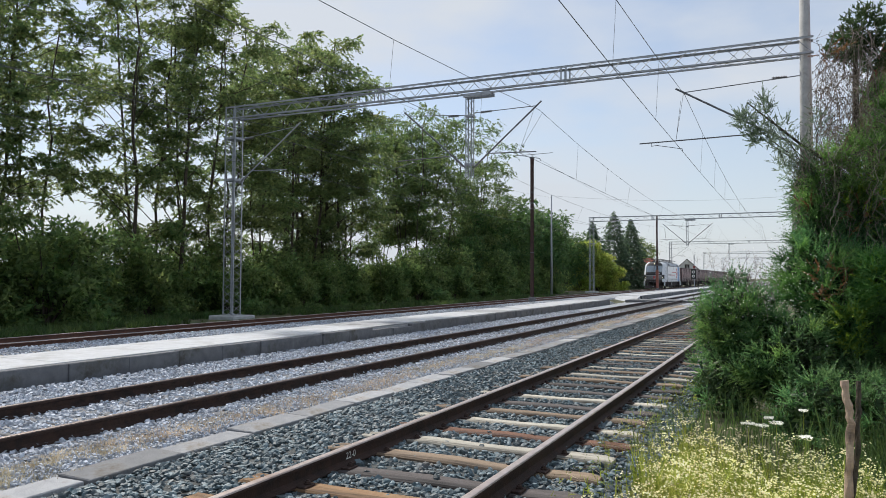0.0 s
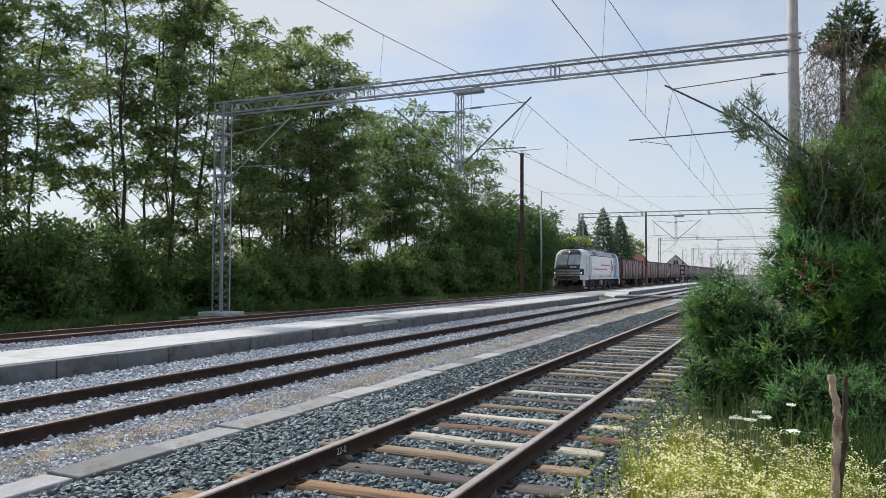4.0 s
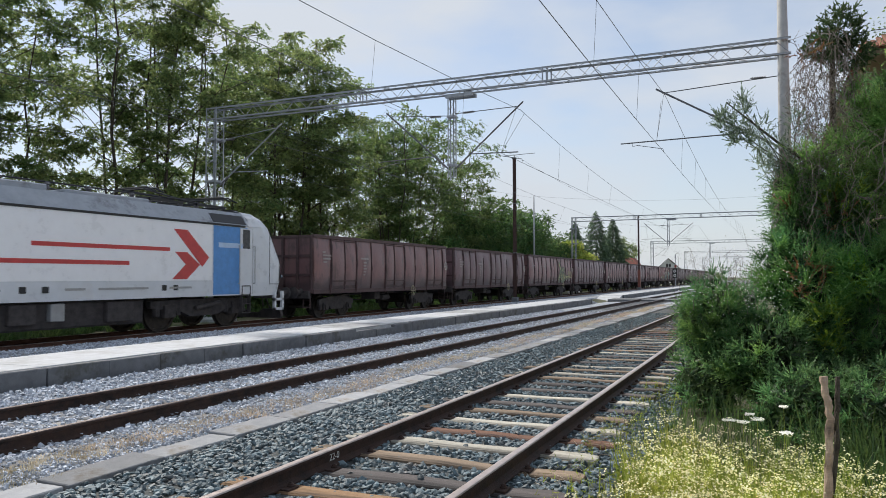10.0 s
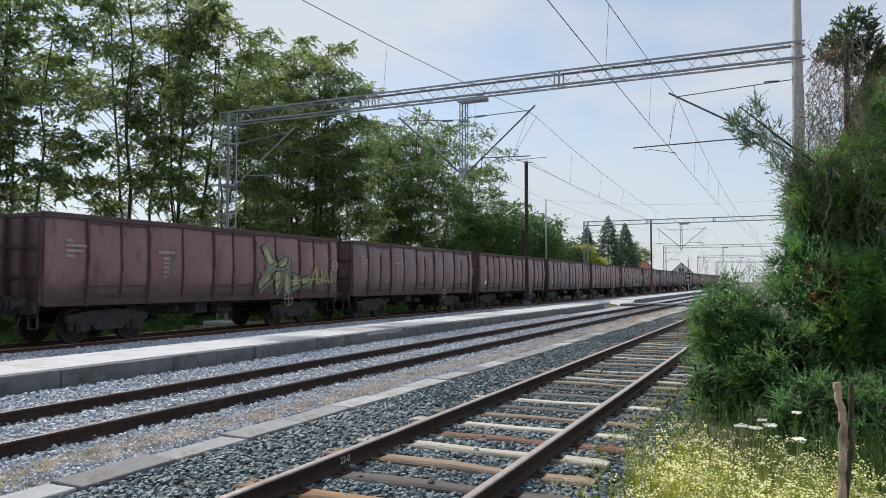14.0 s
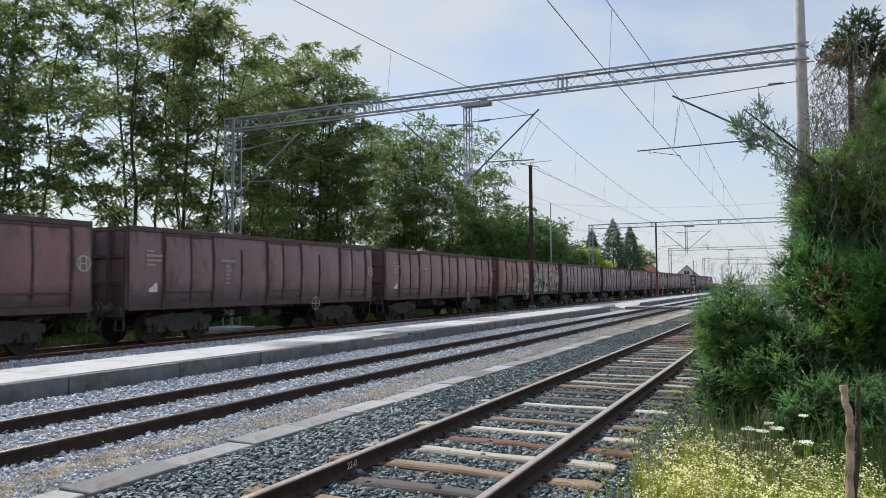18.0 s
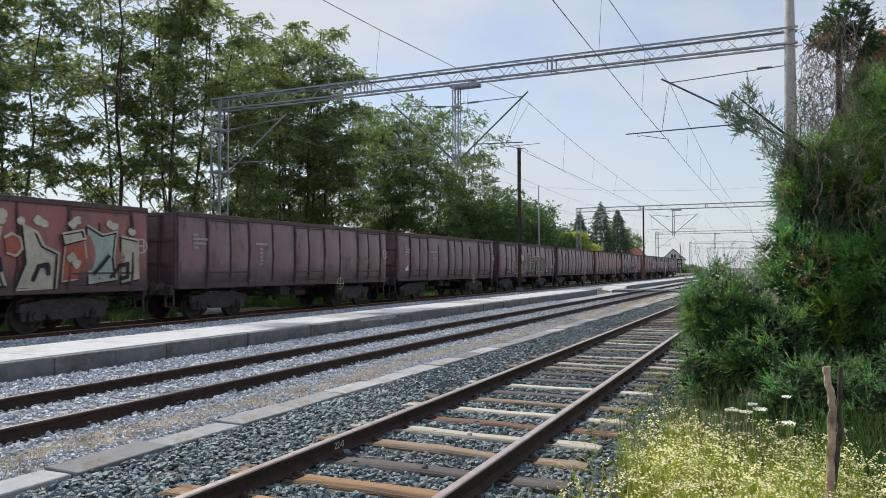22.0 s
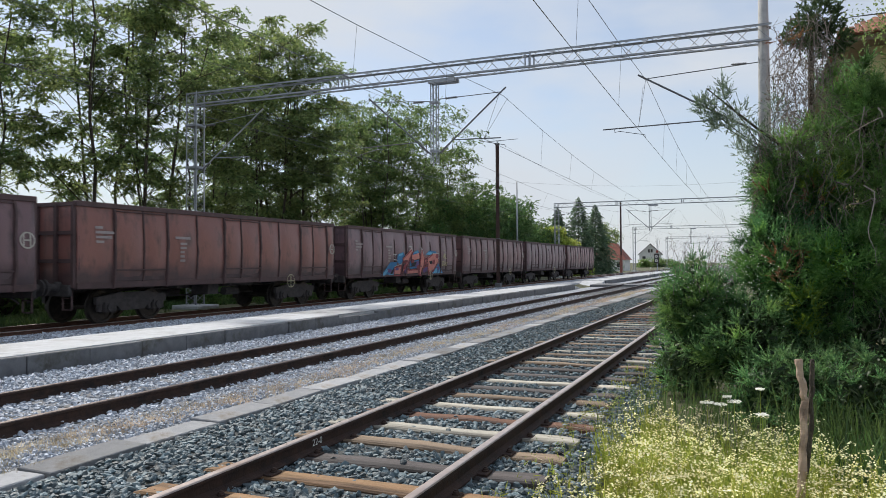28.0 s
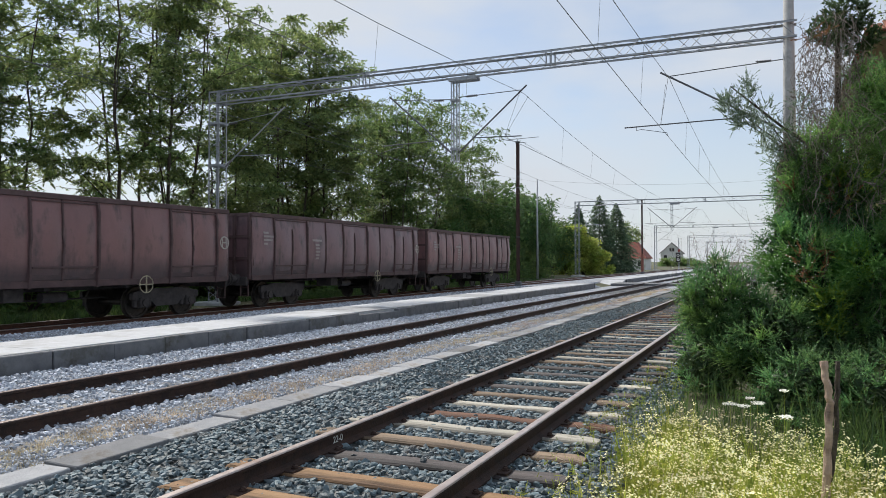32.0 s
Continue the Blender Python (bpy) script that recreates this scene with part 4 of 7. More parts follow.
def build_wagon(i):
    w = thing("open_wagon", WAGON_LABEL.get(i, "red-brown steel open freight wagon with ribbed rusty sides"), "wagon", group="wagons of the freight train")
    skin = WAGON_PAINT[WAGON_SKIN.get(i, i % 2)]
    for sg in (1, -1):
        side = part("side_wall", wagon_mesh("side", sg, skin), skin, w)
        part("side_sill", wagon_mesh("sill", sg, RIB_DARK), None, w)
        part("top_rail", wagon_mesh("top", sg, RIB_DARK), None, w)
        for k, (l, heavy) in enumerate(RIBS):
            part("rib", wagon_mesh(("rib_heavy_" if heavy else "rib_light_") + str((k * 5 + i) % 4), sg, RIB_DARK), None, side, at=Matrix.Translation((0, l, 0)))
        for l in (1.2, 5.8, 10.3):
            for bar in ("door_bar_low", "door_bar_high"):
                part("door_bar", wagon_mesh(bar, sg, RIB_DARK), None, side, "frame bar of a side door", at=Matrix.Translation((0, l, 0)))
            part("flap", wagon_mesh("flap", sg, FLAP_PAINT), None, side, "dark hinged flap below a side door", at=Matrix.Translation((0, l, 0)))
        part("handwheel", wagon_mesh("wheel", sg, PALE_RIM), None, w, "pale brake handwheel", at=Matrix.Translation((0, 5.2 if i == 7 else 8.6 + (i * 7 % 5) * 0.25, 0)))
    for y, sg in ((0.0, -1), (LEN, 1)):
        end = part("end_wall", wagon_mesh("end", sg, skin), None, w, at=Matrix.Translation((0, y, 0)))
        for xx in (-1.34, -0.7, 0.0, 0.7, 1.34):
            part("end_rib", wagon_mesh("end_rib", sg, RIB_DARK), None, end, at=Matrix.Translation((xx, 0, 0)))
        for z in (1.75, 2.5, TOP - 0.08):
            part("end_rail", wagon_mesh("end_rail", sg, RIB_DARK), None, end, at=Matrix.Translation((0, 0, z)))
        part("headstock", wagon_mesh("headstock", sg, UNDER), None, w, at=Matrix.Translation((0, y, 0)))
        for x in (-0.875, 0.875):
            part("buffer", wagon_mesh("buffer", sg, UNDER), None, w, at=Matrix.Translation((x, y, 0)))
        part("coupling", wagon_mesh("coupling", sg, UNDER), None, w, at=Matrix.Translation((0, y, 0)))
        part("end_ladder", wagon_mesh("ladder", sg, RIB_DARK), None, w, at=Matrix.Translation((0, y, 0)))
        part("grab_rail", wagon_mesh("grab", sg, RIB_DARK), None, w, at=Matrix.Translation((0, y, 0)))
    part("floor", wagon_mesh("floor", 1, UNDER), None, w)
    part("centre_sill", wagon_mesh("centre", 1, UNDER), None, w)
    part("brake_gear", wagon_mesh("brake", 1, UNDER), None, w)
    for l in (2.25, 10.55):
        b = part("bogie", wagon_mesh("bogie", 1, UNDER), None, w, at=Matrix.Translation((0, l, 0)))
        for y in (-0.9, 0.9):
            ws = part("wheelset", WAGON_WHEEL, None, b, at=Matrix.Translation((0, y, 0.46)))
            WHEELS.append((ws, (0, y, 0.46), 0.46))
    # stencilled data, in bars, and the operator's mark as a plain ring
    s = Shape()
    r = random.Random(100 + i)
    for j in range(4):
        s.box(HALF + 0.006, HALF + 0.01, 0.5, 0.5 + (0.25, 0.6, 0.52, 0.24)[j] + r.uniform(-0.05, 0.05), 2.62 - 0.13 * j, 2.69 - 0.13 * j)
    s.box(HALF + 0.006, HALF + 0.01, 3.45, 4.1, 2.42, 2.5)
    for j in range(5):
        s.box(HALF + 0.006, HALF + 0.01, 3.65, 3.65 + r.uniform(0.15, 0.3), 2.25 - 0.13 * j, 2.32 - 0.13 * j)
    s.v = [(vx + 0.14 * bow(vz), vy, vz) for vx, vy, vz in s.v]
    tagged(part("stencil", s, STENCIL, w, "faded white stencilled lettering"), kind="stuff")
    ring = Shape().lathe([(0.17, 0), (0.21, 0), (0.21, 0.004), (0.17, 0.004), (0.17, 0)], "x", (HALF + 0.006, 12.52, 2.25), 20)
    ring.box(HALF + 0.006, HALF + 0.01, 12.4, 12.44, 2.1, 2.42).box(HALF + 0.006, HALF + 0.01, 12.58, 12.62, 2.1, 2.42).box(HALF + 0.006, HALF + 0.01, 12.4, 12.62, 2.23, 2.27)
    ring.v = [(vx + 0.14 * bow(vz), vy, vz) for vx, vy, vz in ring.v]
    part("emblem", ring, EMBLEM, w, "pale round painted mark")
    if i in (4, 5, 6, 9):
        part("card_holder", Shape().box(HALF + 0.02, HALF + 0.1, 0.62, 0.92, 1.5, 1.75), plain("card_white", (0.7, 0.7, 0.66), 0.7), w, "white paper card in a holder")
    return w


WAGON_LABEL = {2: "brown open freight wagon with yellow spray-painted scrawl", 7: "red open freight wagon with white and green graffiti",
               10: "brown open freight wagon with grey-white outline graffiti", 13: "brown open freight wagon with pink and blue graffiti",
               12: "rust-red open freight wagon with faded white stencils", 16: "dark brown open freight wagon closing the train"}
WAGON_SKIN = {7: 2, 12: 3, 13: 1, 10: 1, 2: 0, 0: 0, 8: 1}
_wagon_cache = {}


def wagon_mesh(kind_, sg, material):
    """The wagons' shared meshes, each built once."""
    key = (kind_, sg, material.name)
    if key in _wagon_cache:
        return _wagon_cache[key]
    s, smooth, bevel = Shape(), False, 0.0
    x = sg * HALF
    if kind_ == "side":
        s = side_panel(x)
        smooth = True
    elif kind_ == "sill":
        s.box(min(x - sg * 0.1, x + sg * 0.03), max(x - sg * 0.1, x + sg * 0.03), 0, LEN, LOW - 0.14, LOW + 0.03)
        bevel = 0.01
    elif kind_ == "top":
        s.box(min(x - sg * 0.1, x + sg * 0.06), max(x - sg * 0.1, x + sg * 0.06), -0.04, LEN + 0.04, TOP - 0.14, TOP)
        bevel = 0.012
    elif kind_ == "flap":
        s.box(min(x, x + sg * 0.03), max(x, x + sg * 0.03), 0.06, 1.9, LOW + 0.05, LOW + 0.3)
        bevel = 0.008
    elif kind_ in ("door_bar_low", "door_bar_high"):
        z, t, o = (LOW + 0.36, 0.05, 0.1) if kind_ == "door_bar_low" else (TOP - 0.2, 0.03, 0.06)
        s.box(min(x, x + sg * o), max(x, x + sg * o), 0.05, 1.92, z - t / 2, z + t / 2)
        bevel = 0.006
    elif kind_.startswith("rib_"):
        q = random.Random(kind_)
        h = kind_.startswith("rib_heavy")
        w_, low = (0.045, LOW - 0.16) if h else (0.03, LOW + 0.02)
        d = 0.1 if h else 0.07
        top = TOP - 0.12 if h else TOP - q.choice((0.12, 0.12, 0.5))
        for j in range(8):
            z = low + (top - low) * j / 7
            o, e = (q.gauss(0, 0.008), q.uniform(0.6, 1.0)) if 0 < j < 7 else (0.0, 0.5)
            c = x + sg * bow(z) * 0.035
            s.v += [(c - sg * 0.02, o - w_, z), (c + sg * d * e, o - w_ * 0.6, z), (c + sg * d * e, o + w_ * 0.6, z), (c - sg * 0.02, o + w_, z)]
        for j in range(7):
            s.f += [(4 * j + k, 4 * j + k + 1, 4 * j + k + 5, 4 * j + k + 4) for k in range(3)]
        s.f += [(0, 3, 2, 1), (28, 29, 30, 31)]
    elif kind_ == "wheel":
        s.lathe([(0.24, 0.0), (0.255, 0.012), (0.24, 0.024), (0.225, 0.012), (0.24, 0.0)], "x", (x + sg * 0.08, 0, 1.0), 20)
        s.box(x + sg * 0.08, x + sg * 0.1, -0.24, 0.24, 0.985, 1.015).box(x + sg * 0.08, x + sg * 0.1, -0.015, 0.015, 0.76, 1.24)
        s.tube((x - sg * 0.25, 0, 1.0), (x + sg * 0.1, 0, 1.0), 0.025)
    elif kind_ == "end":
        s.box(-HALF, HALF, min(0, sg * -0.06), max(0, sg * -0.06), LOW - 0.1, TOP - 0.02)
    elif kind_ == "end_rib":
        s.box(-0.05, 0.05, min(0, sg * 0.09), max(0, sg * 0.09), LOW - 0.1, TOP - 0.05)
    elif kind_ == "end_rail":
        s.box(-HALF, HALF, min(0, sg * 0.06), max(0, sg * 0.06), -0.05, 0.05)
    elif kind_ == "headstock":
        s.box(-1.3, 1.3, min(0.02 * sg, sg * 0.16), max(0.02 * sg, sg * 0.16), 0.82, LOW - 0.02)
        bevel = 0.015
    elif kind_ == "buffer":
        s.lathe([(0.0, sg * 0.1), (0.16, sg * 0.1), (0.14, sg * 0.2), (0.1, sg * 0.24), (0.1, sg * 0.5), (0.22, sg * 0.53), (0.22, sg * 0.58), (0.1, sg * 0.61), (0.0, sg * 0.615)], "y", (0, 0, 1.06), 14)
    elif kind_ == "coupling":
        s.tube((0, 0.1 * sg, 1.04), (0, 0.42 * sg, 1.04), 0.05).tube((0, 0.4 * sg, 1.04), (0, 0.6 * sg, 0.9), 0.035).tube((0.3, 0.12 * sg, 0.9), (0.22, 0.5 * sg, 0.65), 0.028)
    elif kind_ == "ladder":
        for z in (0.45, 0.75):
            s.box(0.95, 1.3, min(sg * 0.02, sg * 0.07), max(sg * 0.02, sg * 0.07), z, z + 0.03)
        s.box(0.95, 0.98, min(sg * 0.02, sg * 0.06), max(sg * 0.02, sg * 0.06), 0.45, 1.0).box(1.27, 1.3, min(sg * 0.02, sg * 0.06), max(sg * 0.02, sg * 0.06), 0.45, 1.0)
    elif kind_ == "grab":
        s.tube((1.44, sg * -0.05, 1.5), (1.44, sg * -0.05, 2.4), 0.014)
    elif kind_ == "floor":
        s.box(-1.38, 1.38, 0.02, LEN - 0.02, LOW - 0.04, LOW + 0.06)
    elif kind_ == "centre":
        s.box(-0.32, 0.32, 0.1, LEN - 0.1, 0.86, LOW - 0.05)
        for l in (3.9, 6.4, 8.9):
            s.box(-1.25, 1.25, l - 0.06, l + 0.06, 0.92, LOW - 0.04)
    elif kind_ == "brake":
        s.tube((-0.7, 5.0, 0.75), (-0.7, 5.9, 0.75), 0.18, n=10).tube((0.75, 6.6, 0.72), (0.75, 7.3, 0.72), 0.14, n=10).tube((0, 3.5, 0.62), (0, 9.2, 0.62), 0.03)
        s.box(0.4, 1.1, 5.4, 5.9, 0.66, 0.98)
    elif kind_ == "bogie":
        for xx in (-1.0, 1.0):
            s.add(*(lambda q: (q.v, q.f))(bogie_side(xx)))
        s.box(-1.0, 1.0, -0.16, 0.16, 0.5, 0.8)
    _wagon_cache[key] = s.mesh(kind_, material, smooth, bevel)
    return _wagon_cache[key]


WAGONS = [build_wagon(i) for i in range(17)]


# graffiti: flat painted strokes on the wagon sides, between the ribs
def stroke(s, pts, w, x):
    for (a, b), (c, d) in zip(pts, pts[1:]):
        n = math.hypot(c - a, d - b) or 1
        ox, oz = -(d - b) / n * w / 2, (c - a) / n * w / 2
        ex, ez = (c - a) / n * w * 0.35, (d - b) / n * w * 0.35
        s.add([(x, a - ex + ox, b - ez + oz), (x, a - ex - ox, b - ez - oz), (x, c + ex - ox, d + ez - oz), (x, c + ex + ox, d + ez + oz)], [(0, 1, 2, 3)])


def blob(s, l, z, rx, rz, x, r):
    n = 9
    a0 = r.uniform(0, 6)
    s.add([(x, l + rx * r.uniform(0.7, 1.2) * math.cos(a0 + i * math.tau / n), z + rz * r.uniform(0.7, 1.2) * math.sin(a0 + i * math.tau / n)) for i in range(n)], [tuple(range(n))])


def letters(s, l0, l1, z0, z1, count, w, x, r, steps=6):
    """Tangled abstract letter strokes that fill a field."""
    for k in range(count):
        c = l0 + (l1 - l0) * (k + 0.5) / count
        h = (l1 - l0) / count * 0.8
        pts = [(c + r.uniform(-h, h), z0 + (z1 - z0) * r.uniform(0, 1))]
        for q in range(steps):
            a, b = pts[-1]
            pts.append((min(max(c + r.uniform(-h, h), l0), l1), min(max(z0 + (z1 - z0) * (q % 2 * 0.75 + r.uniform(0, 0.25)), z0), z1)))
        stroke(s, pts, w * r.uniform(0.7, 1.3), x)


SPRAY = {k: surf("spray_" + k, [v * 0.75 for v in c], [min(1, v * 1.15) for v in c], 6, 0.75, 0.05) for k, c in
         dict(pink=(0.6, 0.24, 0.2), blue=(0.05, 0.2, 0.4), cyan=(0.14, 0.42, 0.62), white=(0.5, 0.5, 0.48), yellow=(0.46, 0.43, 0.24), green=(0.24, 0.28, 0.2), grey=(0.2, 0.17, 0.15), black=(0.02, 0.02, 0.025), crimson=(0.26, 0.06, 0.07), violet=(0.14, 0.09, 0.22), mint=(0.34, 0.42, 0.38), cream=(0.5, 0.46, 0.36), rust=(0.38, 0.11, 0.07)).items()}


def curls(s, l0, l1, z0, z1, count, w, x, r):
    """Rounded strokes: loops and arcs that fill a field."""
    for k in range(count):
        c, d = l0 + (l1 - l0) * (k + r.uniform(0.2, 0.8)) / count, z0 + (z1 - z0) * r.uniform(0.2, 0.8)
        rx, rz = (l1 - l0) / count * r.uniform(0.5, 1.1), (z1 - z0) * r.uniform(0.18, 0.42)
        a, n = r.uniform(0, 6), r.randint(7, 12)
        stroke(s, [(min(max(c + rx * math.cos(a + q * 0.5), l0), l1), min(max(d + rz * math.sin(a + q * 0.5), z0), z1)) for q in range(n)], w * r.uniform(0.7, 1.4), x)


def heart(s, l, z, k, x):
    s.add([(x, l, z - 0.25 * k), (x, l + 0.4 * k, z + 0.05 * k), (x, l + 0.38 * k, z + 0.22 * k), (x, l + 0.2 * k, z + 0.28 * k), (x, l, z + 0.14 * k), (x, l - 0.2 * k, z + 0.28 * k), (x, l - 0.38 * k, z + 0.22 * k), (x, l - 0.4 * k, z + 0.05 * k)], [tuple(range(8))])


def graffiti(w, colour, layer, draw, label):
    s = Shape()
    draw(s, HALF + 0.02 + 0.004 * layer)
    s.v = [(vx + 0.14 * bow(vz), vy, vz) for vx, vy, vz in s.v]
    tagged(part("graffiti", s, SPRAY[colour], w, label), kind="stuff")


g = random.Random(21)
# a pale yellow angular figure with a scrawled tag beside it
FIGURE = [[(8.05, 2.8), (8.3, 2.95), (8.5, 2.6), (8.7, 2.3), (8.45, 2.2), (8.2, 2.45)], [(8.85, 2.3), (9.3, 2.55), (9.5, 2.45), (9.35, 2.2), (9.0, 2.1)], [(8.2, 2.2), (8.6, 2.1), (8.45, 1.7), (8.0, 1.35), (7.85, 1.6), (8.25, 1.95)],
          [(8.75, 1.95), (9.05, 2.02), (9.1, 1.6), (8.95, 1.25), (8.8, 1.5)], [(9.2, 2.0), (9.45, 2.05), (9.6, 1.6), (9.62, 1.25), (9.4, 1.2)], [(9.75, 1.95), (10.05, 1.85), (10.15, 1.5), (9.8, 1.42)], [(10.3, 1.75), (10.7, 1.85), (10.75, 1.6), (10.4, 1.5)]]


def outline(s, pts, w, x, r):
    """A hand-drawn line round a shape, broken here and there."""
    for k, p in enumerate(pts):
        if r.random() > 0.15:
            stroke(s, [p, pts[(k + 1) % len(pts)]], w * r.uniform(0.6, 1.3), x)


def shapes_on(w, colour, layer, polys, label):
    graffiti(w, colour, layer, lambda s, x: [s.add([(x, l, z) for l, z in pts], [tuple(range(len(pts)))]) for pts in polys], label)


shapes_on(WAGONS[2], "yellow", 0, FIGURE, "pale yellow sprayed figure")
graffiti(WAGONS[2], "green", 1, lambda s, x: [outline(s, [(l + 0.07, z - 0.08) for l, z in p], 0.12, x, g) for p in FIGURE] + [curls(s, 7.9, 10.0, 1.3, 2.5, 7, 0.05, x, g)], "olive sprayed shading")
graffiti(WAGONS[2], "black", 2, lambda s, x: [outline(s, p, 0.025, x, g) for p in FIGURE], "dark sprayed outlines")
graffiti(WAGONS[2], "yellow", 1, lambda s, x: [letters(s, 10.9, 12.3, 1.4, 2.2, 4, 0.04, x, g, 4), stroke(s, [(9.7, 1.65), (11.4, 1.72), (12.2, 1.6)], 0.05, x)], "yellow spray-painted scrawl")


# big mint and cream letters with dark hooks, pink cloud puffs, scrawled tags and a heart
MINT = [[(6.45, 1.25), (6.5, 1.65), (6.75, 1.95), (7.15, 2.08), (7.5, 1.98), (7.6, 1.25)], [(7.7, 2.78), (8.0, 2.6), (8.45, 2.58), (8.3, 1.95), (8.62, 1.25), (7.75, 1.1)], [(10.8, 2.75), (11.25, 2.52), (11.7, 2.62), (11.58, 1.95), (11.75, 1.35), (10.9, 1.25)]]
CREAM = [[(9.0, 2.66), (9.35, 2.5), (9.5, 2.2), (9.92, 2.02), (9.95, 1.15), (8.9, 1.12), (9.1, 1.8)], [(11.85, 2.5), (12.4, 2.42), (12.5, 1.35), (11.95, 1.25)], [(10.05, 2.5), (10.65, 2.62), (10.7, 2.4), (10.1, 2.25)]]
RUST = [[(10.1, 2.25), (10.65, 2.4), (10.72, 1.9), (10.5, 1.35), (10.08, 1.3)], [(8.52, 2.35), (8.7, 2.45), (8.9, 2.35), (8.95, 2.1), (8.8, 1.92), (8.58, 1.98)]]
shapes_on(WAGONS[7], "mint", 0, MINT, "pale mint sprayed letters")
shapes_on(WAGONS[7], "cream", 0, CREAM, "cream sprayed letters")
shapes_on(WAGONS[7], "rust", 0, RUST, "orange-red sprayed fields")
graffiti(WAGONS[7], "black", 2, lambda s, x: [outline(s, [(l - 0.05, z - 0.05) for l, z in p], 0.05, x, g) for p in MINT + CREAM] + [stroke(s, p, 0.11, x) for p in ([(8.0, 2.05), (8.22, 1.5), (8.45, 1.6), (8.4, 1.85)], [(9.3, 1.35), (9.4, 1.68), (9.62, 1.72), (9.68, 1.5)], [(11.0, 1.5), (11.2, 1.7), (11.4, 1.95)],
    [(11.55, 1.4), (11.8, 1.7), (12.05, 1.75), (12.1, 1.4), (11.9, 1.35)], [(6.9, 1.4), (7.15, 1.6), (7.3, 1.45)], [(7.65, 2.5), (7.62, 1.4)])], "dark sprayed hooks and outlines")
graffiti(WAGONS[7], "cream", 3, lambda s, x: [outline(s, p, 0.045, x, g) for p in MINT + CREAM + RUST] + [stroke(s, [(6.3, 1.3), (6.4, 1.8), (6.8, 2.12), (7.5, 2.2)], 0.05, x)], "cream sprayed edges")
graffiti(WAGONS[7], "cream", 1, lambda s, x: [blob(s, l, z, 0.13, 0.12, x, g) for l, z in ((7.1, 2.36), (7.3, 2.44), (7.4, 2.3), (6.75, 2.12), (6.9, 2.05), (8.3, 2.86), (8.5, 2.9), (8.45, 2.76), (8.95, 2.75), (9.4, 2.8), (9.55, 2.72), (10.35, 2.75), (10.5, 2.85), (11.5, 2.8), (11.65, 2.75), (6.05, 1.85), (6.25, 1.8), (6.15, 1.7), (12.2, 2.65), (10.3, 1.9), (10.45, 1.75))], "cream sprayed puffs")
graffiti(WAGONS[7], "yellow", 0, lambda s, x: [heart(s, 3.45, 1.6, 0.85, x), s.add([(x, 4.5, 1.85), (x, 4.65, 1.72), (x, 4.85, 1.85), (x, 4.95, 1.8), (x, 4.85, 1.55), (x, 4.9, 1.3), (x, 4.6, 1.35)], [tuple(range(7))])], "pale yellow sprayed heart and star")
graffiti(WAGONS[7], "white", 0, lambda s, x: [curls(s, 4.2, 5.5, 2.05, 2.5, 6, 0.026, x, g), letters(s, 4.2, 5.5, 2.0, 2.45, 5, 0.026, x, g, 5), letters(s, 5.75, 6.2, 2.0, 2.4, 3, 0.028, x, g, 5), letters(s, 2.0, 2.7, 1.4, 2.0, 4, 0.034, x, g, 4), letters(s, 3.85, 4.15, 1.35, 1.85, 2, 0.035, x, g, 4), curls(s, 3.1, 3.9, 1.2, 1.35, 4, 0.03, x, g)], "white scrawled tags")
# faded grey letters with thin dark edges
FADED = [[(4.5, 1.2), (4.6, 1.85), (5.3, 2.1), (5.55, 1.9), (5.6, 1.2)], [(5.75, 2.1), (6.3, 2.7), (6.6, 2.15), (6.5, 1.3), (5.85, 1.25)], [(6.8, 2.62), (7.5, 2.6), (7.42, 1.95), (7.5, 1.35), (6.9, 1.35)], [(7.75, 2.3), (8.7, 2.42), (8.6, 2.15), (8.2, 1.95), (8.3, 1.4), (7.85, 1.35)],
         [(8.9, 2.45), (9.7, 2.35), (9.62, 1.3), (8.9, 1.25)], [(9.9, 2.52), (10.6, 2.3), (10.9, 1.8), (10.5, 1.3), (9.9, 1.3)]]
FADED = [[(2.9 + (l - 4.5) * 1.12, z) for l, z in p] for p in FADED]
shapes_on(WAGONS[10], "grey", 0, FADED, "faded grey sprayed letters")
shapes_on(WAGONS[10], "cream", 1, [[(4.1, 2.55), (4.6, 2.5), (4.65, 2.25), (4.4, 2.1), (4.2, 2.2)], [(10.3, 1.9), (10.4, 1.5), (10.8, 1.4), (10.7, 1.3), (10.3, 1.35)]], "pale sprayed patches")
graffiti(WAGONS[10], "black", 1, lambda s, x: [outline(s, p, 0.025, x, g) for p in FADED] + [outline(s, [(l * 0.6 + 0.4 * p[0][0] + 0.2, z * 0.6 + 0.75) for l, z in p], 0.025, x, g) for p in FADED], "thin dark sprayed lines")
graffiti(WAGONS[10], "pink", 1, lambda s, x: [outline(s, [(l + 0.08, z - 0.08) for l, z in p], 0.03, x, g) for p in FADED[3:]], "pale pink sprayed lines")
graffiti(WAGONS[10], "cream", 1.5, lambda s, x: [outline(s, [(l - 0.06, z + 0.05) for l, z in p], 0.035, x, g) for p in FADED] + [letters(s, 3.2, 10.0, 1.35, 2.5, 9, 0.022, x, g, 4)], "pale sprayed edges")
graffiti(WAGONS[10], "white", 2, lambda s, x: [letters(s, 1.4, 2.3, 1.5, 2.0, 2, 0.03, x, g, 3), letters(s, 11.7, 12.1, 1.6, 1.9, 2, 0.03, x, g, 4)], "thin white sprayed lines")


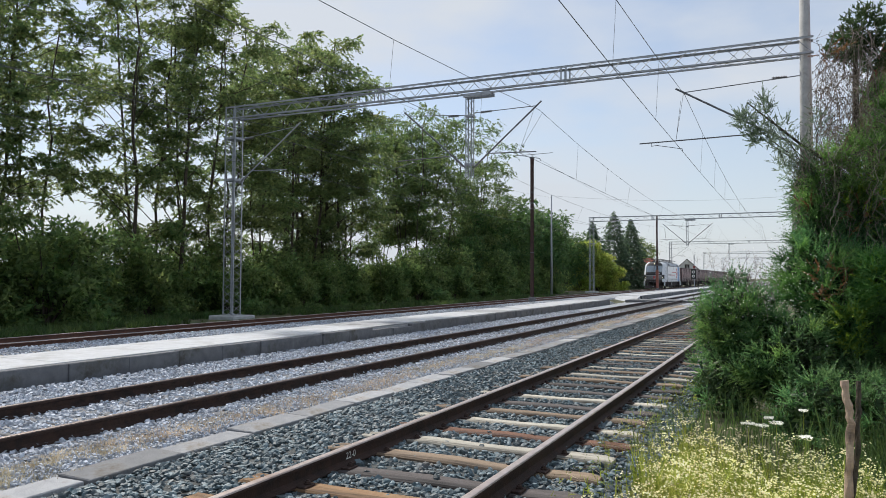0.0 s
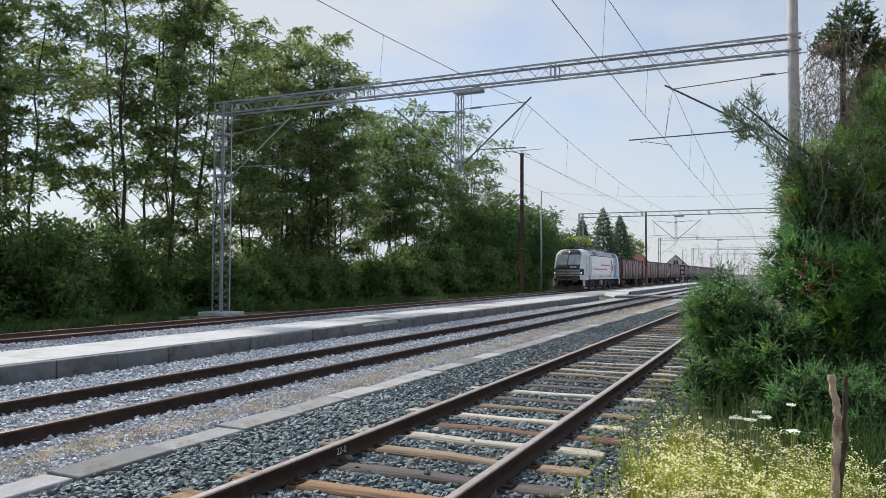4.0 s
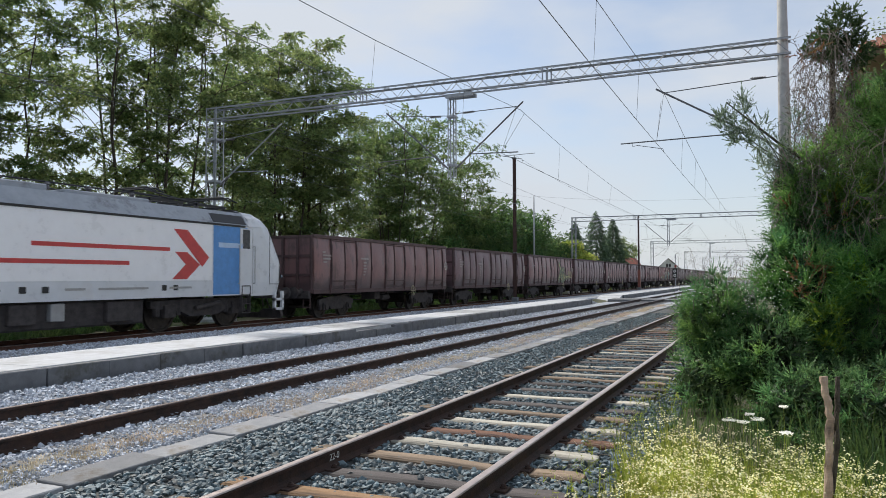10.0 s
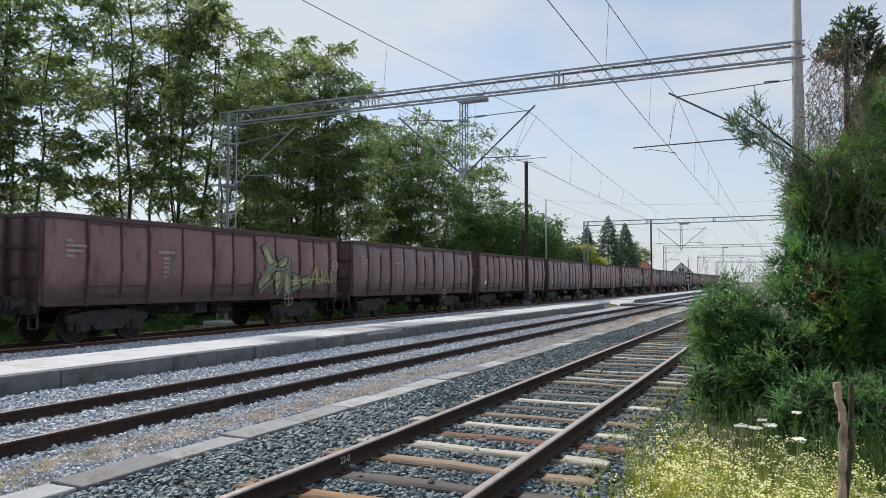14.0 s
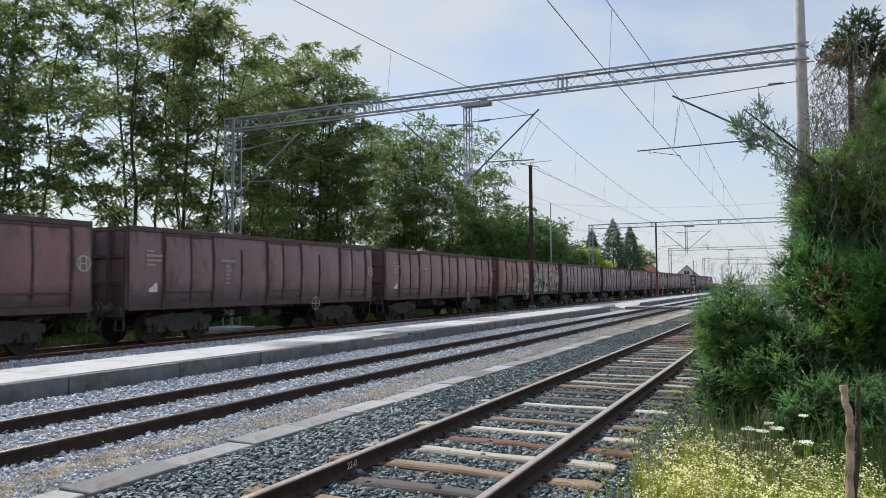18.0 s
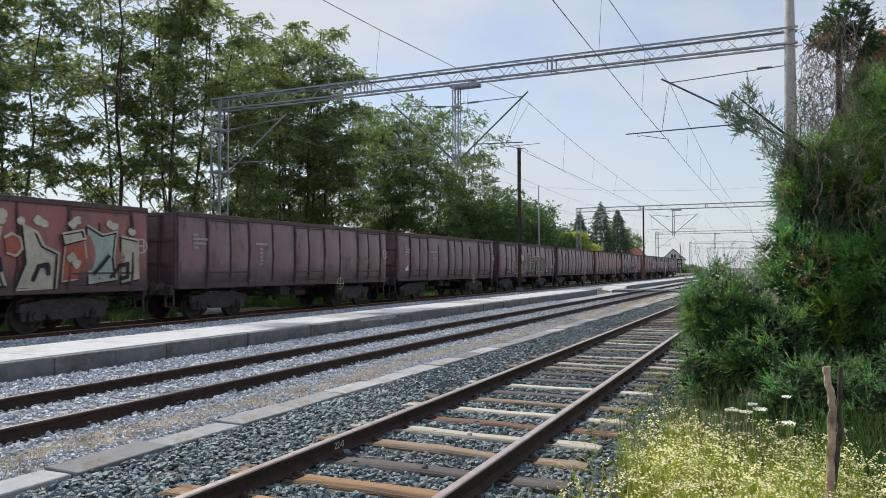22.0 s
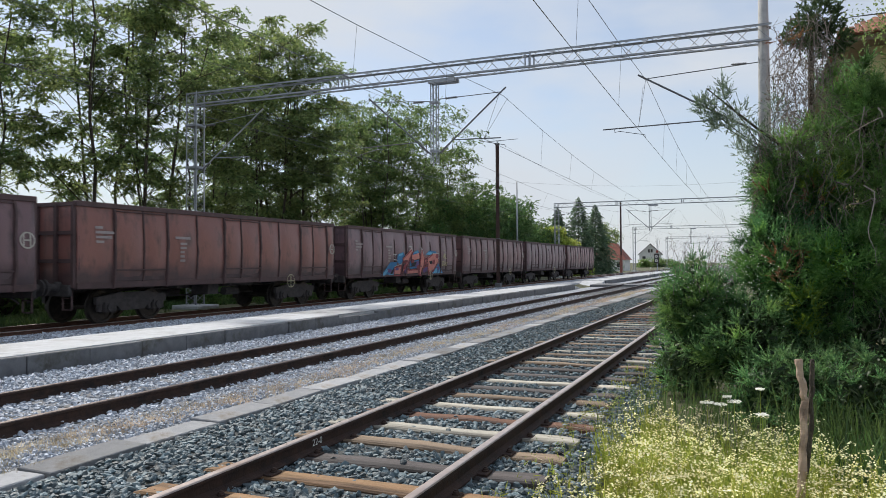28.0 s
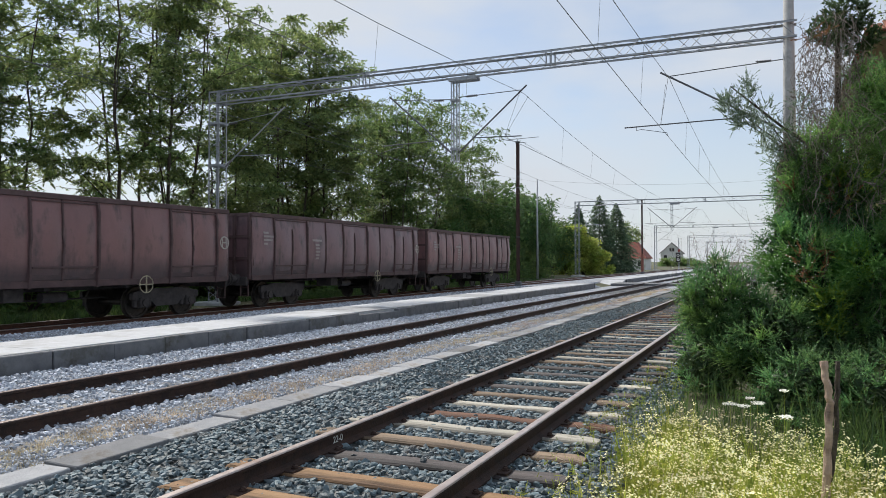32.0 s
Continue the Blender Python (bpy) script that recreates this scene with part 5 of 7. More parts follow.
shapes_on(WAGONS[13], "blue", 0, [[(3.0, 1.02), (3.5, 1.4), (3.9, 1.7), (4.6, 1.72), (4.8, 1.1)], [(4.6, 1.7), (4.65, 2.1), (5.3, 2.22), (5.5, 2.0), (5.1, 1.6)], [(6.1, 1.75), (7.2, 1.85), (7.0, 1.4), (6.2, 1.35)],
                              [(9.0, 1.05), (9.8, 1.7), (10.2, 1.4), (10.9, 1.03)], [(6.4, 2.2), (7.1, 2.35), (7.3, 2.1), (6.5, 2.05)], [(8.0, 2.1), (8.6, 2.35), (9.5, 2.3), (9.6, 2.1)]], "dark blue sprayed background")
shapes_on(WAGONS[13], "cyan", 1, [[(3.15, 1.03), (3.6, 1.4), (3.8, 1.35), (3.5, 1.03)], [(3.8, 1.05), (4.2, 1.25), (4.5, 1.05)], [(4.7, 2.0), (4.8, 2.12), (5.3, 2.18), (5.2, 2.06)], [(6.5, 2.22), (7.0, 2.3), (7.0, 2.2)],
                              [(8.1, 2.12), (8.5, 2.28), (9.2, 2.22), (8.9, 2.12)], [(9.3, 1.05), (9.8, 1.5), (9.85, 1.05)], [(10.0, 1.04), (10.2, 1.3), (10.7, 1.04)]], "light blue sprayed shapes")
LETTERS = [[(4.45, 1.1), (4.4, 1.5), (5.1, 1.6), (5.2, 1.08)], [(5.2, 1.9), (6.25, 2.4), (6.4, 2.3), (5.8, 1.6), (5.4, 1.1), (5.35, 1.5), (5.75, 1.8), (5.25, 1.76)],
                              [(6.25, 2.06), (7.2, 2.2), (7.3, 1.9), (6.3, 1.75)], [(5.9, 1.4), (6.2, 1.35), (7.2, 1.36), (7.3, 1.12), (6.0, 1.1)], [(7.37, 1.95), (7.52, 2.46), (7.9, 1.95), (7.86, 1.5), (7.65, 1.05), (7.4, 1.1)],
                              [(8.1, 1.9), (8.95, 2.18), (9.8, 2.2), (9.75, 1.7), (9.3, 1.3), (8.65, 1.1), (8.4, 1.5)], [(7.9, 1.9), (8.2, 2.0), (8.4, 1.6), (7.95, 1.5)]]
shapes_on(WAGONS[13], "pink", 2, LETTERS, "pink sprayed letter shapes")
shapes_on(WAGONS[13], "black", 3, [[(8.55, 1.75), (8.95, 1.8), (9.0, 1.6), (8.7, 1.62)], [(6.3, 1.68), (6.9, 1.72), (6.8, 1.5), (6.35, 1.48)], [(4.0, 1.1), (4.35, 1.45), (4.38, 1.12)]], "dark sprayed fields")
graffiti(WAGONS[13], "crimson", 2.5, lambda s, x: [blob(s, l, z, 0.2, 0.16, x, g) for l, z in ((5.6, 1.5), (6.4, 1.75), (7.2, 1.45), (8.1, 1.6), (9.2, 1.7), (9.6, 2.05))], "dark red sprayed shading")
graffiti(WAGONS[13], "crimson", 3, lambda s, x: [outline(s, [(l + 0.06, z - 0.05) for l, z in p], 0.09, x, g) for p in LETTERS], "dark red sprayed letter edges")
graffiti(WAGONS[13], "black", 3.5, lambda s, x: [outline(s, p, 0.028, x, g) for p in LETTERS], "dark sprayed outlines")
graffiti(WAGONS[13], "violet", 1.5, lambda s, x: [blob(s, l, z, 0.32, 0.17, x, g) for l, z in ((3.95, 1.25), (4.6, 1.35), (5.9, 1.25), (7.0, 1.6), (8.2, 1.3), (9.9, 1.3))], "violet sprayed patches")
graffiti(WAGONS[13], "white", 4, lambda s, x: [stroke(s, p, 0.04, x) for p in ([(6.0, 2.3), (6.3, 2.45), (6.4, 2.25)], [(7.4, 2.2), (7.55, 2.5), (7.9, 2.0)], [(9.0, 2.2), (9.85, 2.2), (9.8, 1.9)], [(6.1, 2.6), (6.25, 2.4)], [(5.95, 2.5), (6.3, 2.52)],
    [(4.15, 2.1), (4.3, 2.1)], [(4.22, 2.1), (4.22, 1.95)], [(4.35, 2.1), (4.35, 1.95)], [(4.35, 2.1), (4.5, 2.1)], [(4.2, 1.85), (4.6, 1.8)], [(4.4, 1.5), (5.15, 1.62)])], "white sprayed highlights")
graffiti(WAGONS[13], "yellow", 4, lambda s, x: [stroke(s, p, 0.05, x) for p in ([(10.5, 1.95), (10.65, 2.2), (10.7, 1.9)], [(10.53, 2.05), (10.72, 2.02)], [(10.85, 2.15), (10.83, 1.92), (10.95, 1.92)], [(10.45, 1.75), (10.42, 1.55), (10.6, 1.5), (10.65, 1.72), (10.48, 1.78)],
    [(10.75, 1.78), (10.78, 1.5), (10.92, 1.72), (10.98, 1.5)], [(11.05, 1.7), (11.15, 1.68), (11.05, 1.5)])] + [curls(s, 10.6, 10.8, 2.28, 2.4, 1, 0.04, x, g)], "yellow sprayed signature")
graffiti(WAGONS[8], "grey", 0, lambda s, x: letters(s, 9.0, 11.6, 1.5, 2.2, 3, 0.03, x, g, 5), "faint grey sprayed lines")

# ---------------------------------------------------------------- locomotive
LW = surf("silver_loco_paint", (0.62, 0.645, 0.68), (0.7, 0.725, 0.76), 2.5, 0.3, 0.03, c3=(0.62, 0.61, 0.6), stain=0.9, cover=(0.6, 0.78))
LW2 = surf("bright_panel_paint", (0.86, 0.86, 0.88), (0.92, 0.92, 0.94), 2.5, 0.3, 0.03, c3=(0.62, 0.61, 0.6), stain=0.7, cover=(0.62, 0.8))
ROOF_GREY = surf("blue_grey_roof_paint", (0.27, 0.3, 0.34), (0.38, 0.41, 0.46), 2.5, 0.4, 0.08, c3=(0.12, 0.12, 0.13), stain=1.2)
LBLACK = plain("black_loco_paint", (0.02, 0.021, 0.024), 0.5)
LBLUE = plain("blue_foil", (0.09, 0.28, 0.62), 0.4)
LRED = plain("red_foil", (0.55, 0.06, 0.06), 0.45)
LGREY = plain("silver_trim", (0.36, 0.37, 0.38), 0.45, 0.3)
GLASS = bpy.data.materials.new("windscreen_glass")
GLASS.use_nodes = True
gb = GLASS.node_tree.nodes["Principled BSDF"]
gb.inputs["Base Color"].default_value, gb.inputs["Roughness"].default_value, gb.inputs["Specular IOR Level"].default_value = (0.3, 0.35, 0.38, 1), 0.04, 0.8
gb.inputs["Metallic"].default_value = 0.5
SIDE_GLASS = plain("dark_side_glass", (0.02, 0.022, 0.025), 0.1)
LAMP = plain("lit_headlamp", (1.0, 0.85, 0.55), 0.2, glow=1.6)
LENGTH = 18.98
loco = thing("electric_locomotive", "white electric locomotive with grey roof, blue panel and red arrows", "locomotive")
CAB = [(1.02, 0.78, 1.48), (1.5, 0.62, 1.5), (2.1, 0.58, 1.5), (2.28, 0.66, 1.5), (3.0, 1.08, 1.5), (3.4, 1.32, 1.49), (3.66, 1.5, 1.36), (3.86, 1.72, 1.12), (3.95, 2.1, 0.8)]


def cab_ring(front, w, flip, grow=0.0):
    pts = [(w, 2.95), (w, front + 1.0), (w - 0.09, front + 0.58), (w - 0.36, front + 0.17), (w - 0.62, front + 0.07), (0, front - 0.02)]
    pts = [(x + grow * (1 if i < 3 else 0.3), y - grow) for i, (x, y) in enumerate(pts)]
    full = pts + [(-x, y) for x, y in reversed(pts[:-1])]
    return [(x, LENGTH - y if flip else y) for x, y in full]


def cab_face(levels, cols, flip, grow):
    """A piece of the cab's skin, a little proud of it."""
    s = Shape()
    rows_ = []
    for z in levels:
        fr = float(np.interp(z, [c[0] for c in CAB], [c[1] for c in CAB]))
        w = float(np.interp(z, [c[0] for c in CAB], [c[2] for c in CAB]))
        rows_.append([(x, y, z) for x, y in cab_ring(fr, w, flip, grow)][cols[0]:cols[1]])
    k = len(rows_[0])
    for row in rows_:
        s.v.extend(row)
    for i in range(len(rows_) - 1):
        s.f.extend([(i * k + j, i * k + j + 1, (i + 1) * k + j + 1, (i + 1) * k + j) for j in range(k - 1)])
    return s


for flip in (False, True):
    shell = cab_face([c[0] for c in CAB], (0, 11), flip, 0.0)
    k = len(CAB) - 1
    shell.f.append(tuple(k * 11 + j for j in range(11)))
    cabp = part("cab", shell, LW, loco, "white painted driver's cab", smooth=False)
    part("front_mask", cab_face([1.98, 2.1, 2.28, 3.0, 3.4, 3.66, 3.86, 3.94], (3, 8), flip, 0.008), LBLACK, cabp, "black front mask")
    cap = [(x, y, 3.956) for x, y in cab_ring(CAB[-1][1], CAB[-1][2], flip)]
    cap = Shape().add(cap + [(x, y, 3.975) for x, y, z in cap], [tuple(range(11))[::-1], tuple(range(11, 22))] + [(i, (i + 1) % 11, 11 + (i + 1) % 11, 11 + i) for i in range(11)])
    part("roof_cap", cap, LBLACK, cabp, "black cab roof")
    part("windscreen", cab_face([2.45, 3.0, 3.38], (3, 8), flip, 0.016), GLASS, cabp, "dark two-part windscreen")
    part("grille", cab_face([1.42, 1.5, 1.97], (3, 8), flip, 0.01), LGREY, cabp, "silver front grille panel")
    for z in (1.52, 1.66, 1.8):
        part("grille_slot", cab_face([z, z + 0.045], (3, 8), flip, 0.018), LBLACK, cabp)
    s = cab_face([1.05, 1.4], (3, 8), flip, 0.012)
    part("bumper_panel", s, UNDER, cabp)
    y0 = (lambda a: LENGTH - a) if flip else (lambda a: a)
    part("screen_pillar", Shape().tube((0, y0(0.69), 2.42), (0, y0(1.29), 3.42), 0.035), LBLACK, cabp)
    for sx in (-0.35, 0.45):
        part("wiper", Shape().tube((sx, y0(0.66), 2.38), (sx + 0.25, y0(1.02), 3.05), 0.014), LBLACK, cabp)
    plate = Shape()
    for a in (0.3, 0.39, 0.48, 0.63, 0.72, 0.81):
        plate.box(a, a + 0.06, *sorted((y0(0.5), y0(0.58))), 2.16, 2.28)
    part("number_bar", plate, LW, cabp, "row of white bars")
    part("emblem", Shape().box(-0.02, 0.2, *sorted((y0(0.53), y0(0.56))), 1.52, 1.86), LRED, cabp, "red emblem patch")
    part("seam", Shape().box(1.495, 1.507, *sorted((y0(1.3), y0(1.84))), 1.41, 1.43).box(-1.507, -1.495, *sorted((y0(1.3), y0(1.84))), 1.41, 1.43), LBLACK, cabp)
    for sx in (-1, 1):
        lamp = part("headlight", cab_face([1.5, 2.06], (2, 4) if sx > 0 else (7, 9), flip, 0.014), LBLACK, cabp, "angular black headlight unit")
        part("lens", Shape().lathe([(0.0, 0.0), (0.045, 0.0), (0.06, 0.03)], "y", (sx * 1.24, y0(0.84), 1.68), 10), LAMP if not flip else GLASS, lamp, "lit headlight lens")
        part("buffer", Shape().lathe([(0.0, 0.0), (0.2, 0.0), (0.22, 0.03), (0.22, 0.07), (0.11, 0.12), (0.11, 0.4), (0.17, 0.5), (0.17, 0.75)] if not flip else [(0.0, 0.0), (0.2, 0.0), (0.22, -0.03), (0.22, -0.07), (0.11, -0.12), (0.11, -0.4), (0.17, -0.5), (0.17, -0.75)], "y", (sx * 0.875, y0(0.0), 1.06), 14), UNDER, loco)
        step = Shape()
        for z in (0.48, 0.82):
            step.box(sx * 1.42 - 0.05, sx * 1.42 + 0.05, min(y0(0.95), y0(1.5)), max(y0(0.95), y0(1.5)), z, z + 0.09)
        for a in (0.95, 1.4):
            step.box(sx * 1.42 - 0.05, sx * 1.42 + 0.05, min(y0(a), y0(a + 0.1)), max(y0(a), y0(a + 0.1)), 0.48, 1.16)
        part("corner_step", step, LW, loco, "white corner step")
    part("snow_plough", Shape().extrude([(-1.25, 0.16), (1.25, 0.16), (1.3, 0.3), (1.2, 0.5), (0.45, 0.5), (0.3, 0.36), (-0.3, 0.36), (-0.45, 0.5), (-1.2, 0.5), (-1.3, 0.3)], "y", min(y0(0.75), y0(0.9)), max(y0(0.75), y0(0.9))), UNDER, loco)
    part("top_lamp", Shape().lathe([(0.0, 0.0), (0.06, 0.0), (0.075, 0.05)], "y", (0, y0(1.44), 3.64), 10), LAMP if not flip else GLASS, cabp)
    part("front_coupling", Shape().tube((0, y0(0.6), 1.0), (0, y0(0.3), 0.98), 0.06).tube((0, y0(0.35), 0.98), (0.05, y0(0.32), 0.55), 0.03).tube((0.45, y0(0.7), 0.9), (0.5, y0(0.45), 0.45), 0.03), UNDER, loco)

body = Shape().extrude([(-1.5, 1.06), (1.5, 1.06), (1.5, 3.36), (-1.5, 3.36)], "y", 2.95, LENGTH - 2.95)
part("body", body, LW, loco, "white painted body sides")
part("roof", Shape().extrude([(-1.5, 3.36), (1.5, 3.36), (1.16, 3.84), (-1.16, 3.84)], "y", 2.95, LENGTH - 2.95), ROOF_GREY, loco, "blue-grey sloping roof")
part("cab_roof_skin", Shape().extrude([(1.505, 3.38), (1.16, 3.86), (-1.16, 3.86), (-1.505, 3.38)], "y", 2.5, 3.3), LW, loco)
part("cab_roof_skin", Shape().extrude([(1.505, 3.38), (1.16, 3.86), (-1.16, 3.86), (-1.505, 3.38)], "y", LENGTH - 3.0, LENGTH - 2.5), LW, loco)
for sx in (1, -1):
    x0, x1 = sorted((sx * 1.503, sx * 1.509))
    x2, x3 = sorted((sx * 1.511, sx * 1.517))
    part("gutter", Shape().box(*sorted((sx * 1.47, sx * 1.53)), 3.2, LENGTH - 3.2, 3.33, 3.39), LBLACK, loco)
    part("side_panel", Shape().box(x0, x1, 3.97, 14.2, 1.56, 3.32), LW2, loco, "bright white panel")
    part("blue_panel", Shape().box(x0, x1, 14.26, 15.9, 1.1, 3.32), LBLUE, loco, "blue foil panel")
    part("panel_lettering", Shape().box(x2, x3, 14.5, 15.7, 2.62, 2.78), plain("pale_blue_lettering", (0.45, 0.6, 0.8), 0.5), loco)
    part("stripe", Shape().box(x2, x3, 7.95, 12.4, 2.43, 2.54), LRED, loco, "red stripe")
    part("stripe", Shape().box(x2, x3, 6.6, 10.9, 2.0, 2.11), LRED, loco, "red stripe")
    xx = sx * 1.514
    ch = Shape()
    for q in ([(12.55, 3.1), (13.1, 3.1), (14.05, 2.28), (13.75, 1.98)], [(12.6, 2.42), (13.1, 2.42), (13.65, 2.05), (13.1, 1.6), (12.5, 1.6), (13.05, 2.05)]):
        ch.extrude(q, "x", sx * 1.511, sx * 1.517)
    part("arrow", ch, LRED, loco, "red double arrow")
    let = Shape()
    a = 4.55
    for wd in (0.18, 0.18, 0.0, 0.18, 0.18, 0.18, 0.18, 0.18):
        if wd:
            for e in ((a, a + 0.035, 1.98, 2.2), (a + wd - 0.035, a + wd, 1.98, 2.2), (a + 0.035, a + wd - 0.035, 2.165, 2.2), (a + 0.035, a + wd - 0.035, 1.98, 2.015)):
                let.box(x2, x3, *e)
        a += 0.255
    part("side_lettering", let, plain("maroon_lettering", (0.16, 0.045, 0.075), 0.5), loco)
    small = Shape()
    for a, b in ((4.7, 5.0), (5.2, 5.5), (6.6, 7.2), (8.9, 9.5), (9.9, 11.6), (12.4, 13.3)):
        small.box(x2, x3, a, b, 1.32, 1.38)
    part("data_lettering", small, LGREY, loco)
    for a in (7.75, 8.35, 12.2, 12.65):
        part("socket_cover", Shape().box(x2, x3, a - 0.09, a + 0.09, 1.27, 1.43), LBLACK, loco, bevel=0.0)
    for a in (2.93, LENGTH - 3.33):
        door = part("side_door", Shape().box(x2, x3, a - 0.12, a + 0.52, 1.1, 3.3), LW, loco)
        part("window", Shape().box(*sorted((sx * 1.518, sx * 1.524)), a + 0.02, a + 0.38, 2.62, 3.26), SIDE_GLASS, door, "dark cab side window")
        part("seam", Shape().box(*sorted((sx * 1.518, sx * 1.522)), a - 0.13, a - 0.11, 1.1, 3.3).box(*sorted((sx * 1.518, sx * 1.522)), a + 0.51, a + 0.53, 1.1, 3.3), LGREY, door)
        for b in (a - 0.2, a + 0.6):
            part("handrail", Shape().tube((sx * 1.57, b, 1.45), (sx * 1.57, b, 2.7), 0.016).tube((sx * 1.5, b, 1.45), (sx * 1.57, b, 1.45), 0.014).tube((sx * 1.5, b, 2.7), (sx * 1.57, b, 2.7), 0.014), LGREY, loco)
        lad = Shape()
        for z in (0.45, 0.75, 1.05, 1.35):
            lad.box(*sorted((sx * 1.4, sx * 1.54)), a, a + 0.4, z, z + 0.03)
        lad.box(*sorted((sx * 1.4, sx * 1.54)), a - 0.02, a, 0.45, 1.38).box(*sorted((sx * 1.4, sx * 1.54)), a + 0.4, a + 0.42, 0.45, 1.38)
        part("ladder", lad, UNDER, loco)
    for a in (1.84, LENGTH - 1.86):
        part("seam", Shape().box(x0, x1, a, a + 0.025, 1.41, 3.4), LBLACK, loco)
    part("roof_vent", Shape().extrude([(sx * 1.46, 3.44), (sx * 1.25, 3.73), (sx * 1.23, 3.72), (sx * 1.44, 3.43)], "y", 5.0, 6.5), LBLACK, loco)
    part("roof_vent", Shape().extrude([(sx * 1.46, 3.44), (sx * 1.25, 3.73), (sx * 1.23, 3.72), (sx * 1.44, 3.43)], "y", 14.3, 15.9), LBLACK, loco)


def pantograph(y, sg):
    p = part("pantograph", Shape().box(-0.6, 0.6, y - 0.7, y - 0.62, 4.0, 4.08).box(-0.6, 0.6, y + 0.62, y + 0.7, 4.0, 4.08).box(-0.6, -0.54, y - 0.7, y + 0.7, 4.0, 4.08).box(0.54, 0.6, y - 0.7, y + 0.7, 4.0, 4.08), LBLACK, loco, "folded dark pantograph")
    part("lower_arm", Shape().tube((0, y - sg * 0.6, 4.1), (0, y + sg * 0.9, 4.22), 0.05), LBLACK, p)
    part("upper_arm", Shape().tube((-0.1, y + sg * 0.9, 4.22), (-0.45, y - sg * 0.8, 4.34), 0.03).tube((0.1, y + sg * 0.9, 4.22), (0.45, y - sg * 0.8, 4.34), 0.03), LBLACK, p)
    part("collector_bow", Shape().path([(-0.95, y - sg * 0.8, 4.22), (-0.6, y - sg * 0.8, 4.38), (0.6, y - sg * 0.8, 4.38), (0.95, y - sg * 0.8, 4.22)], 0.03).path([(-0.95, y - sg * 0.5, 4.22), (-0.6, y - sg * 0.5, 4.38), (0.6, y - sg * 0.5, 4.38), (0.95, y - sg * 0.5, 4.22)], 0.03), LBLACK, p)
    for x in (-0.5, 0.5):
        for dy in (-0.65, 0.65):
            part("insulator", Shape().lathe([(0, 0.2), (0.05, 0.2), (0.09, 0.15), (0.05, 0.12), (0.09, 0.07), (0.05, 0.04), (0.08, 0.0)], "z", (x, y + dy, 3.83), 8), INSULATOR, p)


for y, sg in ((3.9, 1), (5.9, -1), (13.2, 1), (15.2, -1)):
    pantograph(y, sg)
part("roof_conductor", Shape().tube((0.5, 5.0, 4.15), (0.5, 14.5, 4.15), 0.025).tube((-0.5, 5.0, 4.12), (-0.5, 14.5, 4.12), 0.025), LBLACK, loco)
part("roof_box", Shape().box(-0.8, 0.8, 7.6, 8.9, 3.84, 4.05).box(-0.9, 0.9, 9.4, 12.2, 3.84, 3.98), ROOF_GREY, loco, bevel=0.03)
for y in (7.0, 9.1, 10.4, 11.9):
    part("insulator", Shape().lathe([(0, 0.32), (0.05, 0.32), (0.1, 0.26), (0.05, 0.22), (0.1, 0.16), (0.05, 0.12), (0.1, 0.05), (0.07, 0.0)], "z", (0.5, y, 3.83), 8), INSULATOR, loco)
part("transformer_tank", Shape().box(-1.25, 1.25, 7.3, 11.7, 0.35, 1.04), UNDER, loco, bevel=0.05)
for a, b, z in ((7.5, 8.2, 0.5), (8.6, 9.0, 0.55), (10.3, 11.2, 0.45)):
    part("equipment_case", Shape().box(1.0, 1.4, a, b, z, 1.0), LGREY if b == 9.0 else UNDER, loco, "grimy equipment case", bevel=0.02)
LOCO_WHEEL = wheelset_mesh(0.62)
for l in (4.75, LENGTH - 4.75):
    s = Shape()
    for x in (-1.08, 1.08):
        s.extrude([(-2.2, 0.75), (-2.2, 0.95), (-0.8, 0.98), (0.8, 0.98), (2.2, 0.95), (2.2, 0.75), (1.0, 0.62), (0.6, 0.45), (-0.6, 0.45), (-1.0, 0.62)], "x", x - 0.08, x + 0.08)
        for y in (-1.5, 1.5):
            s.box(x - 0.1, x + 0.16, y - 0.22, y + 0.22, 0.45, 0.82)
            for dy in (-0.42, 0.42):
                s.tube((x, y + dy, 0.5), (x, y + dy, 0.95), 0.11, n=8)
        s.tube((x + 0.2 * (1 if x > 0 else -1), -0.5, 0.7), (x + 0.2 * (1 if x > 0 else -1), 0.6, 0.85), 0.07, n=8)
    s.box(-1.0, 1.0, -0.4, 0.4, 0.5, 0.9)
    b = part("bogie", s, UNDER, loco, at=Matrix.Translation((0, l, 0)))
    for y in (-1.5, 1.5):
        ws = part("wheelset", LOCO_WHEEL, None, b, at=Matrix.Translation((0, y, 0.62)))
        WHEELS.append((ws, (0, y, 0.62), 0.62))


def motions():
    """The train rolls by; its wheels turn with it."""
    times = [float(t) for t in range(33)]
    walk(loco, [(t, pose(TRAIN_X, first_wagon(t) - 20.0, TRAIN_Z)) for t in times])
    for i, w in enumerate(WAGONS):
        walk(w, [(t, pose(TRAIN_X, first_wagon(t) + PITCH * i, TRAIN_Z)) for t in times])
    ticks = [k / 15 for k in range(481)]
    start = first_wagon(0)
    for ws, (x, y, z), r in WHEELS:
        walk(ws, [(t, pose(x, y, z, math.degrees((start - first_wagon(t)) / r))) for t in ticks])

